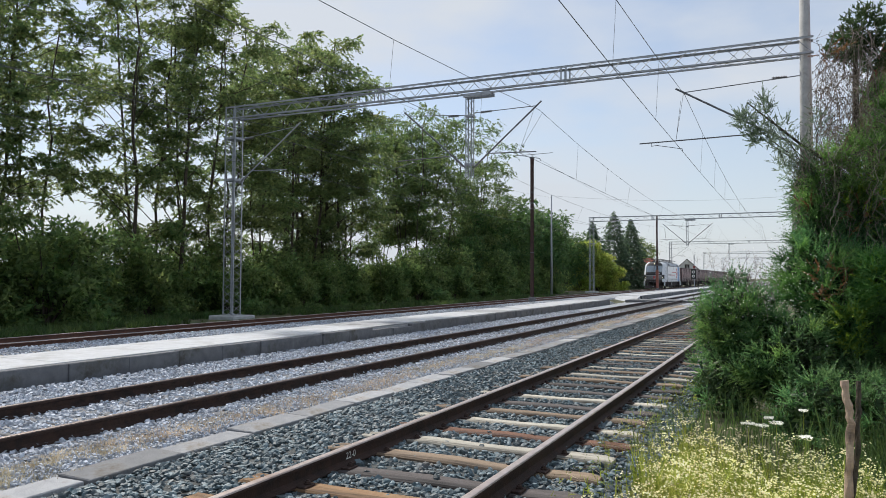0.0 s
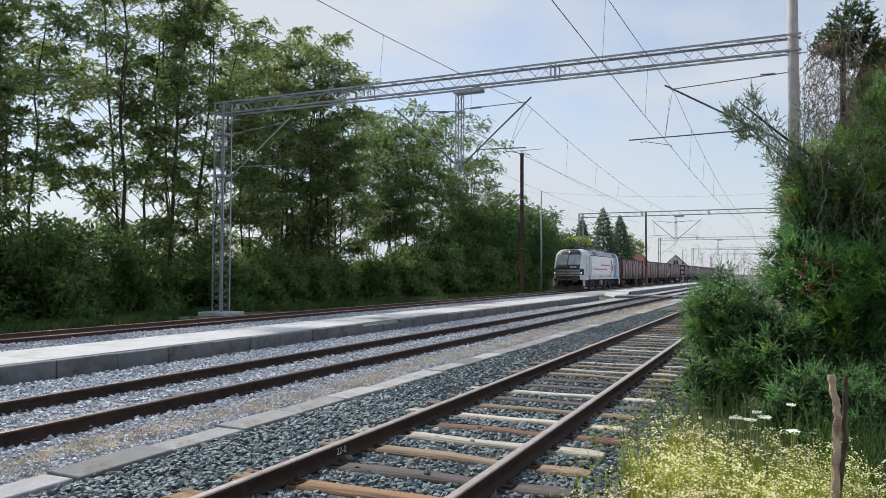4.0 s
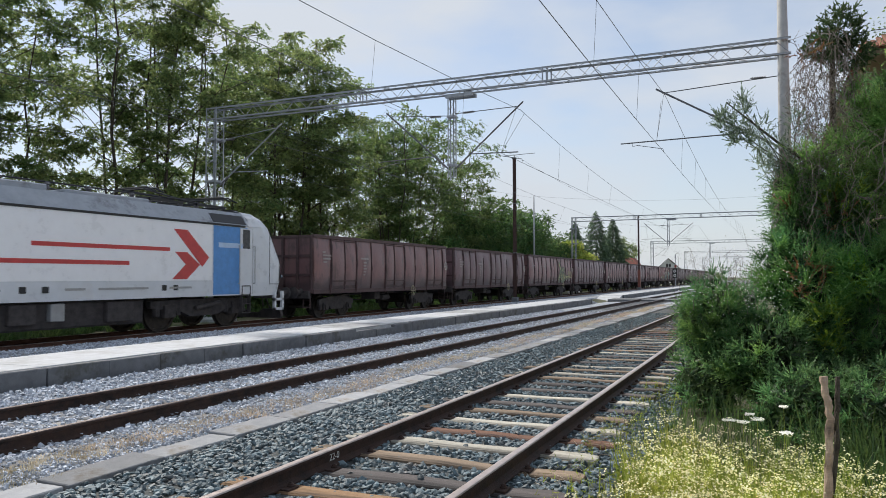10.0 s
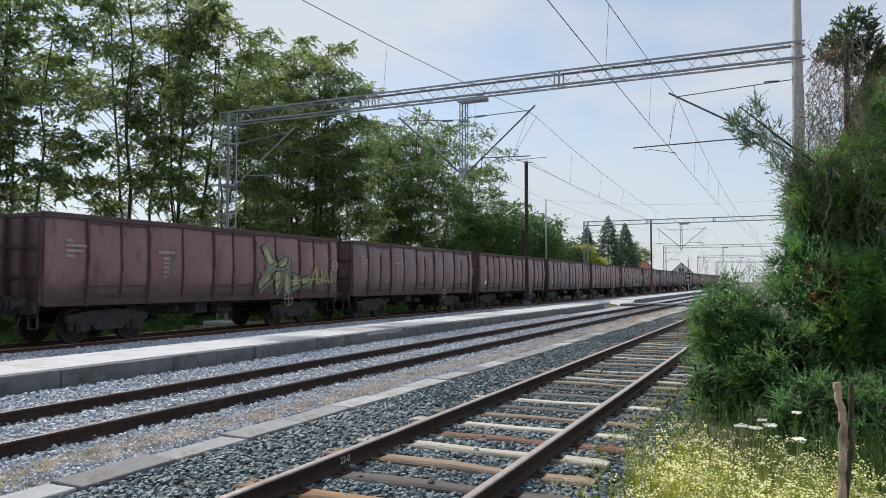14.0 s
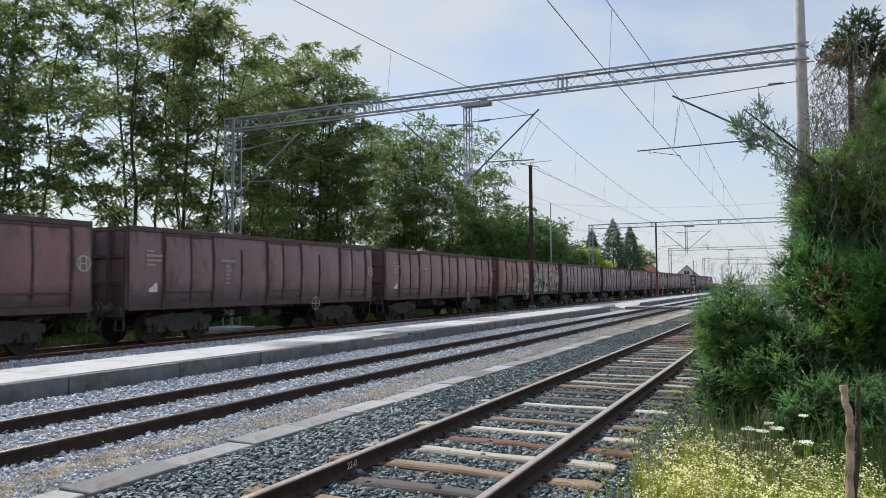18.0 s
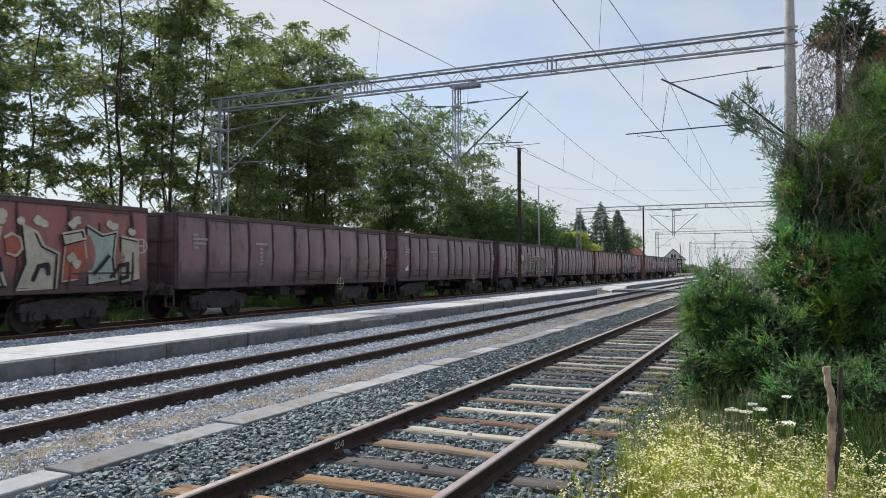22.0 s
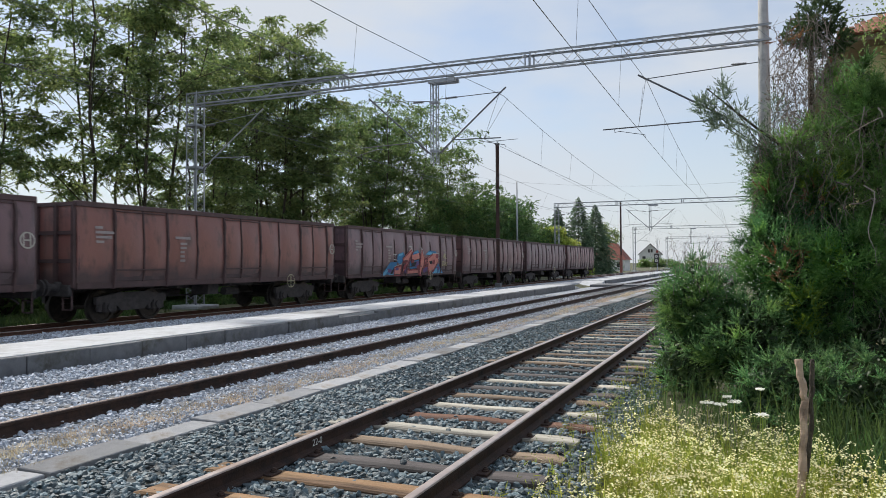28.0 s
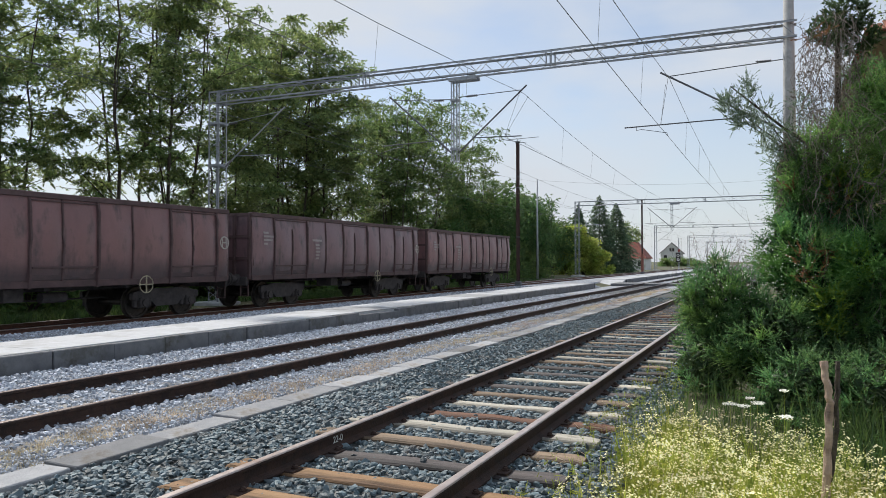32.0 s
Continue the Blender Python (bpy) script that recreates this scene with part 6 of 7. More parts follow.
# ---------------------------------------------------------------- trees
def limb_paths(r, height, spread, stems, lean=0.06, start=0.3, rise=(0.3, 0.95), base_gap=0.35):
    """Stems and limbs of a tree as polylines with radii; returns them and the twig tips."""
    paths, tips = [], []
    for k in range(stems):
        a = r.uniform(0, math.tau)
        base = np.array([math.cos(a), math.sin(a), 0]) * (base_gap * r.uniform(0.6, 1.4) if stems > 1 else 0)
        h = height * r.uniform(0.8, 1.0)
        drift = np.array([math.cos(a), math.sin(a), 0]) * h * lean * r.uniform(0.4, 1.6)
        pts = []
        for i in range(9):
            t = i / 8
            pts.append(base + drift * t + np.array([r.gauss(0, 0.12), r.gauss(0, 0.12), 0]) * (t > 0) + np.array([0, 0, h * 0.93 * t]))
        r0 = 0.0068 * h * r.uniform(0.7, 1.0) / math.sqrt(max(1, stems * 0.6))
        paths.append((pts, r0, 0.03))
        n = int(9 + h * 0.75)
        for q in range(n):
            t = start + (0.98 - start) * (q + r.random()) / n
            i = min(7, int(t * 8))
            p = pts[i] + (pts[i + 1] - pts[i]) * (t * 8 - i)
            b = r.uniform(0, math.tau)
            reach = spread * r.uniform(0.5, 1.1) * (0.55 + 0.45 * math.sin(math.pi * min(1, max(0, (t - start + 0.1) / 1.1))))
            d = np.array([math.cos(b), math.sin(b), r.uniform(*rise)])
            mid = p + d * reach * 0.5 + np.array([0, 0, 0.1 * reach])
            end = p + d * reach + np.array([0, 0, -0.1 * reach])
            paths.append(([p, mid, end], r0 * 0.32 * (1.1 - t * 0.7), 0.012))
            full = 0.85 if t < 0.36 else 1.0
            tips.append((end, full))
            for z in range(4):
                c = b + r.uniform(-1.1, 1.1)
                f0 = p + (mid - p) * r.uniform(0.4, 1.0) if z % 2 else mid + (end - mid) * r.uniform(0.0, 0.8)
                e2 = f0 + np.array([math.cos(c), math.sin(c), r.uniform(-0.15, 0.5)]) * reach * r.uniform(0.2, 0.5)
                paths.append(([f0, e2], r0 * 0.12, 0.006))
                tips.append((e2, full * r.uniform(0.3, 1.5) if r.random() > 0.28 else 0.05))
        tips.append((pts[-1], 0.8))
    return paths, tips


def crown_points(tips, leaves, nr, pad=0.5, flat=0.45):
    """Leaf places in uneven pads round the twig tips."""
    w = np.array([t[1] for t in tips])
    w = w / w.sum()
    idx = nr.choice(len(tips), leaves, p=w)
    c = np.array([t[0] for t in tips])[idx]
    rad = np.array([pad * 1.5 * t[1] for t in tips])[idx]
    v = unit(nr.normal(size=(leaves, 3))) * (nr.uniform(size=(leaves, 1)) ** 0.5)
    v[:, 2] *= flat
    out = unit(v + 1e-6)
    return c + v * rad[:, None], out


def fronds(c, out, nr, each, stem, length, width, droop=0.35):
    """Feathered leaves: at each place a drooping midrib with small leaflets along both its sides."""
    n = len(c)
    d = unit(out * 0.9 + nr.normal(size=(n, 3)) * 0.45 + np.array([0, 0, -droop]))
    side = unit(np.cross(d, nr.normal(size=(n, 3)) * 0.5 + np.array([0, 0, 1.0])))
    ln = stem * nr.uniform(0.6, 1.3, n)
    k = np.repeat(np.arange(n), each)
    t = np.tile(np.linspace(-0.5, 0.5, each), n)
    sign = np.where(np.arange(n * each) % 2 == 0, 1.0, -1.0)
    along = side[k] * sign[:, None] + d[k] * 0.5 + nr.normal(size=(n * each, 3)) * 0.3
    pos = c[k] + d[k] * (t * ln[k])[:, None] + unit(along) * (length * 0.5)
    pos[:, 2] -= (t + 0.5) ** 2 * 0.12 * ln[k]
    return leaf_points(pos, along, length * nr.uniform(0.7, 1.3, n * each), width * nr.uniform(0.7, 1.3, n * each), nr, 0.5)


def tree(name, seed, height, spread, stems, leaves, leaf, label, size=(0.2, 0.085), at=None, pad=0.5, flat=0.45, category="tree", each=1, stem=0.45, start=0.3, lean=0.06, rise=(0.3, 0.95), base_gap=0.35):
    r, nr = random.Random(seed), np.random.default_rng(seed)
    paths, tips = limb_paths(r, height, spread, stems, lean, start, rise, base_gap)
    t = thing(name, label, category, at)
    for pts, a, b in [q for q in paths if len(q[0]) == 9]:
        part("trunk", Shape().path([tuple(p) for p in pts], a, b, 7), BARK, t, smooth=True)
    s = Shape()
    for pts, a, b in [q for q in paths if len(q[0]) != 9]:
        s.path([tuple(p) for p in pts], a, b, 4)
    tagged(part("branchwork", s, BARK, t), kind="stuff")
    c, out = crown_points(tips, leaves // each, nr, pad, flat)
    if each > 1:
        q = fronds(c, out, nr, each, stem, *size)
    else:
        along = out * 0.7 + nr.normal(size=(leaves, 3)) * 0.5 + np.array([0, 0, -0.35])
        q = leaf_points(c, along, size[0] * nr.uniform(0.6, 1.3, leaves), size[1] * nr.uniform(0.7, 1.3, leaves), nr, 0.55)
    part("crown", quick_mesh("crown", q, 3, leaf), leaf, t)
    return t


LOCUST = "tall black locust tree with slim dark stems and feathery leaves"
BASES = [tree("locust_tree", 40 + i, h, sp, st, lv, LEAF_LOCUST, LOCUST, at=pose(-300, 0, -60), size=(0.118, 0.086), pad=0.58, flat=0.36, each=15, stem=0.5, start=0.13)
         for i, (h, sp, st, lv) in enumerate([(20.0, 3.8, 2, 34000), (18.5, 3.5, 3, 36000), (17.5, 3.6, 2, 32000), (21.0, 4.3, 1, 30000)])]
for b in BASES:
    tagged(b, group="locust trees behind the main track")
tr = random.Random(12)
SPOTS = [(-27.5, 17.5), (-31, 19.5), (-28.5, 21.5), (-27, 25.5), (-30.5, 28), (-28, 30.5), (-27.2, 34.5), (-28, 39), (-28.5, 43), (-27, 14), (-31.5, 45), (-26.9, 28.3), (-27.6, 32.4), (-28.4, 41.2), (-29.6, 46.3), (-27.6, 44.2), (-30.4, 40.0), (-30.8, 43.2)]
placed = 0
for i, (x, y) in enumerate(SPOTS):
    x -= 1.5 if x > -29 else 0.0
    k = tr.uniform(0.92, 1.08) * (1.08 if i > 14 else 1.0)
    m = pose(x, y, ground_z(x), 0, 0, tr.uniform(0, 360)) @ Matrix.Diagonal((k, k, k, 1))
    if placed < 4:
        BASES[placed].matrix_basis = m
        placed += 1
    else:
        copy_thing(BASES[i % 4], m)
# a clump of slim-stemmed younger locusts with high crowns
YOUNG = tree("locust_tree", 61, 17.0, 2.9, 5, 36000, LEAF_YOUNG, "clump of slim-stemmed locust trees with a high open crown", at=pose(-28.5, 54.5, ground_z(-28.5)), size=(0.15, 0.1), pad=0.62, flat=0.45, each=11, stem=0.55, start=0.3, lean=0.12, rise=(0.15, 0.7), base_gap=0.9)
tagged(YOUNG, group="locust trees behind the main track")
for x, y, k, a in ((-28.3, 70.5, 0.74, 150), (-29.5, 59.5, 1.04, 70), (-28.8, 65.5, 0.96, 200), (-33, 57, 0.95, 300)):
    copy_thing(YOUNG, pose(x, y, ground_z(x), 0, 0, a) @ Matrix.Diagonal((k, k, k, 1)))


def shrub(name, seed, w, h, leaves, leaf, label, at=None, size=(0.17, 0.1), category="bush"):
    """A broad bush: a few crooked stems and a dense uneven crown down to the ground."""
    r, nr = random.Random(seed), np.random.default_rng(seed)
    t = thing(name, label, category, at)
    tips = []
    for k in range(9):
        a = r.uniform(0, math.tau)
        e = np.array([math.cos(a) * w * r.uniform(0.2, 0.75), math.sin(a) * w * r.uniform(0.2, 0.75), h * r.uniform(0.5, 0.93)])
        m = e * 0.5 + np.array([r.gauss(0, 0.2), r.gauss(0, 0.2), 0.2])
        part("stem", Shape().path([(m[0] * 0.1, m[1] * 0.1, 0), tuple(m), tuple(e)], 0.06, 0.015, 4), BARK, t)
        tips += [(e, 1.0), (m, 1.0)]
    for k in range(16):
        a = r.uniform(0, math.tau)
        q = r.uniform(0.4, 0.95)
        tips.append((np.array([math.cos(a) * w * q, math.sin(a) * w * q, h * r.uniform(0.08, 0.75) * (1.15 - 0.6 * q)]), r.uniform(0.6, 1.0)))
    c, out = crown_points(tips, leaves, nr, 0.3 * w, 0.8)
    c[:, 2] = np.abs(c[:, 2])
    along = out + nr.normal(size=(leaves, 3)) * 0.6
    q = leaf_points(c, along, size[0] * nr.uniform(0.6, 1.3, leaves), size[1] * nr.uniform(0.7, 1.3, leaves), nr, 0.4)
    part("crown", quick_mesh("crown", q, 3, leaf), leaf, t)
    return t


UNDERGROWTH = "dense dark green bush in the undergrowth beside the track"
BUSHES = [shrub("bush", 70 + i, 1.9 + 0.3 * i, 3.4 + 0.7 * i, 5000, LEAF_BUSH, UNDERGROWTH, at=pose(-300, 10 * i, -60), size=(0.28, 0.17)) for i in range(3)]
for b in BUSHES:
    tagged(b, group="bushes in the undergrowth")
n_b = 0
for i in range(34):
    y = 14.5 + i * 2.2 + tr.uniform(-0.6, 0.6)
    x = -25.6 - tr.uniform(0, 1.6) - (0.8 if 23 < y < 28 else 0)
    k = tr.uniform(0.7, 1.0) if y < 30 else tr.uniform(0.6, 0.85) if y < 46 else tr.uniform(0.95, 1.3)
    m = pose(x, y, ground_z(x), 0, 0, tr.uniform(0, 360)) @ Matrix.Diagonal((k, k, k, 1))
    if n_b < 3:
        BUSHES[n_b].matrix_basis = m
        n_b += 1
    else:
        copy_thing(BUSHES[i % 3], m)
for i in range(19):
    y = 16 + i * 2.9
    x = -29.5 - tr.uniform(0, 5)
    k = tr.uniform(0.85, 1.3) * (0.75 if y > 50 else 0.85)
    copy_thing(BUSHES[i % 3], pose(x, y, ground_z(x), 0, 0, tr.uniform(0, 360)) @ Matrix.Diagonal((k, k, k, 1)))
for i in range(13):
    y = 17.5 + i * 2.2
    x = -27.4 - tr.uniform(0, 0.8)
    k = tr.uniform(0.7, 0.95)
    copy_thing(BUSHES[i % 3], pose(x, y, ground_z(x), 0, 0, tr.uniform(0, 360)) @ Matrix.Diagonal((k, k, k, 1)))
# broad trees of the hedge further on
HEDGE = tree("hedge_tree", 91, 10.5, 3.0, 4, 19000, LEAF_HEDGE, "broad dark green hedge tree beside the main track", at=pose(-28, 74, -0.35), size=(0.22, 0.17), pad=0.9, flat=0.7, start=0.1, each=6, stem=0.4, base_gap=0.9)
tagged(HEDGE, group="hedge trees")
for x, y, k in ((-27.6, 62, 0.62), (-28, 68, 0.88), (-28.5, 79, 0.95), (-27.5, 84, 1.0), (-28.5, 89, 0.98), (-29, 95, 0.85), (-28.5, 101, 0.8), (-30, 108, 0.75), (-29, 115, 0.7), (-32, 82, 1.05)):
    copy_thing(HEDGE, pose(x, y, -0.35, 0, 0, tr.uniform(0, 360)) @ Matrix.Diagonal((k, k, k, 1)))


def spruce(seed, h, w, leaves, at):
    nr = np.random.default_rng(seed)
    t = thing("spruce_tree", "tall dark green spruce behind the yard", "conifer", at, group="spruces behind the yard")
    part("trunk", Shape().tube((0, 0, 0), (0, 0, h), 0.16, 0.02, 7), BARK, t)
    u = nr.uniform(0.0, 1, leaves) ** 0.55
    z = h * (1 - u) + 0.2
    # boughs: leaves gather round spokes whose height and reach vary
    spokes = 13
    a = (np.round(nr.uniform(0, spokes, leaves)) + nr.normal(0, 0.22, leaves)) * math.tau / spokes + np.floor(z * 1.6) * 1.3
    tier = 0.5 + 0.5 * (1 - (z * 1.6) % 1.0) * (0.6 + 0.4 * np.sin(a * 5 + np.floor(z * 1.6) * 2.1))
    rad = w * (u ** 0.72 * 0.98 + 0.02) * tier * nr.uniform(0.15, 1.0, leaves) ** 0.55
    c = np.stack([np.cos(a) * rad, np.sin(a) * rad, z - rad * 0.3], 1)
    along = np.stack([np.cos(a), np.sin(a), np.full(leaves, -0.45)], 1) + nr.normal(size=(leaves, 3)) * 0.35
    part("crown", quick_mesh("crown", leaf_points(c, along, 0.42 * nr.uniform(0.6, 1.3, leaves), 0.2, nr, 0.6), 3, LEAF_SPRUCE), LEAF_SPRUCE, t)
    return t


for i, (x, y, h, w) in enumerate(((-26.3, 122, 12.9, 6.6), (-24.3, 126, 11.8, 6.0), (-28.9, 118, 11.0, 5.0), (-34.5, 118, 9.6, 3.2), (-34, 112, 8.8, 3.0))):
    spruce(200 + i, h, w, 11000, pose(x, y, -0.35))
YB = shrub("yellow_bush", 301, 2.8, 7.2, 10000, LEAF_YELLOW, "bright yellow-green bush beside the far portal", at=pose(-27.5, 106, -0.35), size=(0.28, 0.2))
copy_thing(YB, pose(-23.6, 108, -0.35, 0, 0, 80) @ Matrix.Diagonal((0.8, 0.8, 0.75, 1)))
copy_thing(YB, pose(-25.5, 107, -0.35, 0, 0, 140) @ Matrix.Diagonal((0.95, 0.95, 1.0, 1)))
copy_thing(YB, pose(-30, 107, -0.35, 0, 0, 200) @ Matrix.Diagonal((0.9, 0.9, 1.05, 1)))
for i in range(14):
    x = -41 + i * 1.7
    k = tr.uniform(0.7, 1.25)
    copy_thing(BUSHES[i % 3], pose(x, 300 + tr.uniform(-12, 12) + abs(i - 3) * 2, -0.4, 0, 0, tr.uniform(0, 360)) @ Matrix.Diagonal((k * 1.4, k * 1.4, k * 0.8, 1)))
tree("far_tree", 410, 12, 3.4, 2, 7000, LEAF_LOCUST, "light green tree behind the red-roofed house", at=pose(-35.4, 195, -0.4), size=(0.4, 0.25), pad=0.8, flat=0.8)

# ---------------------------------------------------------------- houses
TILE = surf("red_roof_tiles", (0.2, 0.062, 0.045), (0.31, 0.11, 0.078), 6, 0.85, 0.5, c3=(0.16, 0.06, 0.045), stain=0.7)
PLASTER_W = surf("white_plaster", (0.62, 0.62, 0.6), (0.74, 0.73, 0.7), 2, 0.9, 0.2, c3=(0.5, 0.49, 0.46), stain=0.5)
PLASTER_Y = surf("yellow_plaster", (0.46, 0.38, 0.2), (0.56, 0.47, 0.26), 2, 0.9, 0.2, c3=(0.38, 0.32, 0.2), stain=0.5)
PANE = plain("dark_pane", (0.03, 0.035, 0.04), 0.15)
FRAME_WOOD = plain("brown_frame", (0.07, 0.045, 0.03), 0.7)


def window_part(parent, x0, x1, y, z0, z1, frame_mat, out=-1):
    w = part("window", Shape().box(x0, x1, min(y, y + out * 0.03), max(y, y + out * 0.03), z0, z1), PANE, parent)
    f = Shape()
    for a, b, c, d in ((x0 - 0.06, x0 + 0.04, z0 - 0.06, z1 + 0.06), (x1 - 0.04, x1 + 0.06, z0 - 0.06, z1 + 0.06), (x0, x1, z0 - 0.06, z0 + 0.04), (x0, x1, z1 - 0.04, z1 + 0.06), ((x0 + x1) / 2 - 0.03, (x0 + x1) / 2 + 0.03, z0, z1)):
        f.box(a, b, min(y + out * 0.01, y + out * 0.06), max(y + out * 0.01, y + out * 0.06), c, d)
    part("window_frame", f, frame_mat, w)


def house_red():
    h = thing("house", "small white house with a steep red tiled roof", "house", pose(-30.2, 172, -0.4, 0, 0, 0))
    part("wall", Shape().box(-3.6, 3.6, 0, 9, 0, 2.9), PLASTER_W, h)
    part("roof", Shape().add([(-4.0, -0.5, 2.7), (4.0, -0.5, 2.7), (4.0, 9.5, 2.7), (-4.0, 9.5, 2.7), (-1.2, 3.2, 6.6), (1.2, 3.2, 6.6), (1.2, 6, 6.6), (-1.2, 6, 6.6)],
                             [(0, 3, 2, 1), (0, 1, 5, 4), (1, 2, 6, 5), (2, 3, 7, 6), (3, 0, 4, 7), (4, 5, 6, 7)]), TILE, h, "red tiled hipped roof")
    for x in (-2.2, 2.0):
        window_part(h, x, x + 0.9, 0, 1.0, 2.2, FRAME_WOOD)
    part("door", Shape().box(-0.5, 0.6, -0.05, 0.0, 0, 2.1), FRAME_WOOD, h)


def house_white():
    h = thing("house", "pale gabled house with a grey roof in the distance", "house", pose(-38.6, 320, -0.4, 0, 0, 8))
    part("wall", Shape().extrude([(-4.5, 0), (4.5, 0), (4.5, 5.6), (0, 9.6), (-4.5, 5.6)], "y", 0, 11), PLASTER_W, h)
    dark = plain("grey_roof", (0.12, 0.11, 0.11), 0.85)
    part("roof", Shape().add([(-5.1, -0.6, 5.1), (0, -0.6, 9.8), (0, 11.6, 9.8), (-5.1, 11.6, 5.1), (-5.1, -0.6, 5.4), (0, -0.6, 10.1), (0, 11.6, 10.1), (-5.1, 11.6, 5.4)], [(0, 3, 2, 1), (4, 5, 6, 7), (0, 1, 5, 4), (1, 2, 6, 5), (2, 3, 7, 6), (3, 0, 4, 7)])
         .add([(5.1, -0.6, 5.1), (0, -0.6, 9.8), (0, 11.6, 9.8), (5.1, 11.6, 5.1), (5.1, -0.6, 5.4), (0, -0.6, 10.1), (0, 11.6, 10.1), (5.1, 11.6, 5.4)], [(0, 3, 2, 1), (4, 5, 6, 7), (0, 1, 5, 4), (1, 2, 6, 5), (2, 3, 7, 6), (3, 0, 4, 7)]), dark, h)
    for x in (-0.9, 0.2):
        window_part(h, x, x + 0.7, 0, 6.3, 7.6, FRAME_WOOD)
    for x in (-3.2, 1.8):
        window_part(h, x, x + 1.2, 0, 3.2, 4.6, FRAME_WOOD)


house_red()
house_white()


def station():
    """The station building behind the thuja: two storeys, deep eaves, tiled hipped roof."""
    h = thing("station_building", "two-storey yellow plastered building with red tiled roof", "building", pose(3.1, 22.5, 0.4))
    part("wall", Shape().box(0, 11, 0, 16, -0.6, 7.0), PLASTER_Y, h)
    part("cornice", Shape().box(-0.06, 11.06, -0.06, 16.06, 5.35, 5.65), FRAME_WOOD, h, "dark brown timber band")
    part("eave", Shape().box(-0.75, 11.75, -0.75, 16.75, 7.0, 7.15), plain("eave_boards", (0.2, 0.15, 0.1), 0.8), h)
    part("roof", Shape().add([(-0.9, -0.9, 7.15), (11.9, -0.9, 7.15), (11.9, 16.9, 7.15), (-0.9, 16.9, 7.15), (5.0, 5.5, 10.6), (6.0, 5.5, 10.6), (6.0, 10.5, 10.6), (5.0, 10.5, 10.6)],
                             [(0, 3, 2, 1), (0, 1, 5, 4), (1, 2, 6, 5), (2, 3, 7, 6), (3, 0, 4, 7), (4, 5, 6, 7)]), TILE, h, "red tiled roof")
    for x in (1.2, 4.2, 7.2):
        for z in (1.0, 4.0):
            window_part(h, x, x + 1.2, 0, z, z + 1.6, plain("white_frame", (0.7, 0.7, 0.68), 0.6))


    # rows of hollow tiles on the slope towards the camera and round its corner
    tile = Shape()
    n = 6
    for k in range(n + 1):
        a = math.pi * k / n
        tile.v += [(0.078 * math.cos(a), 0.0, 0.035 * math.sin(a)), (0.07 * math.cos(a), 0.34, 0.03 * math.sin(a) + 0.01)]
    tile.f += [(2 * k, 2 * k + 1, 2 * k + 3, 2 * k + 2) for k in range(n)] + [tuple(range(0, 2 * n + 2, 2))]
    mesh = tile.mesh("roof_tile", TILE_PIECE, False, 0)
    rise = math.atan2(3.45, 6.4)
    for row in range(13):
        d = row * 0.29
        for col in range(23):
            x = -0.82 + col * 0.163
            if x < -0.9 + d * math.cos(rise) * 0.92:
                continue
            part("roof_tile", mesh, None, h, at=pose(x, -0.92 + d * math.cos(rise), 7.16 + d * math.sin(rise), math.degrees(rise)))


TILE_PIECE = surf("weathered_clay_tile", (0.2, 0.075, 0.045), (0.33, 0.135, 0.08), 5, 0.85, 0.4, c3=(0.15, 0.1, 0.08), stain=1.5, vary="object", spread=0.35)
station()

# ---------------------------------------------------------------- thuja, creepers and weeds beside the camera
def plumes(name, seed, n, blobs, leaf, parent, label="", stem=(0.18, 0.42), each=16, length=0.1, width=0.022, up=0.9):
    """Feathery shoots that stand on uneven lobes (x, y, z, rx, ry, rz, weight), each a fan of small leaves along a stem."""
    q = np.random.default_rng(seed)
    b = np.array(blobs)
    idx = q.choice(len(b), n, p=b[:, 6] / b[:, 6].sum())
    v = unit(q.normal(size=(n, 3)))
    lump = 1 + 0.22 * np.sin(v[:, 0] * 6 + idx * 1.7) * np.cos(v[:, 2] * 5 + v[:, 1] * 4)
    c = b[idx, :3] + v * b[idx, 3:6] * ((1 - np.abs(q.normal(0, 0.22, n))) * lump)[:, None]
    d = unit(v * np.array([0.7, 0.7, 0.4]) + np.array([0, 0, up]) + q.normal(size=(n, 3)) * 0.75)
    ln = q.uniform(stem[0], stem[1], n)
    fan = unit(np.cross(d, q.normal(size=(n, 3))))
    t = np.tile(np.linspace(0.05, 1.0, each), n)
    k = np.repeat(np.arange(n), each)
    sign = np.where(np.arange(n * each) % 2 == 0, 1.0, -1.0)
    along = d[k] + fan[k] * (sign * q.uniform(0.4, 1.3, n * each))[:, None] * (1.1 - t)[:, None] + q.normal(size=(n * each, 3)) * 0.3
    size = length * q.uniform(0.6, 1.3, n * each) * (1.25 - 0.6 * t)
    pos = c[k] + d[k] * (t * ln[k])[:, None] + unit(along) * (size * 0.45)[:, None]
    pos[:, 2] = np.maximum(pos[:, 2], 0.0)
    part(name, quick_mesh(name, leaf_points(pos, along, size, width * q.uniform(0.7, 1.3, n * each), q, 0.05), 3, leaf), leaf, parent, label)


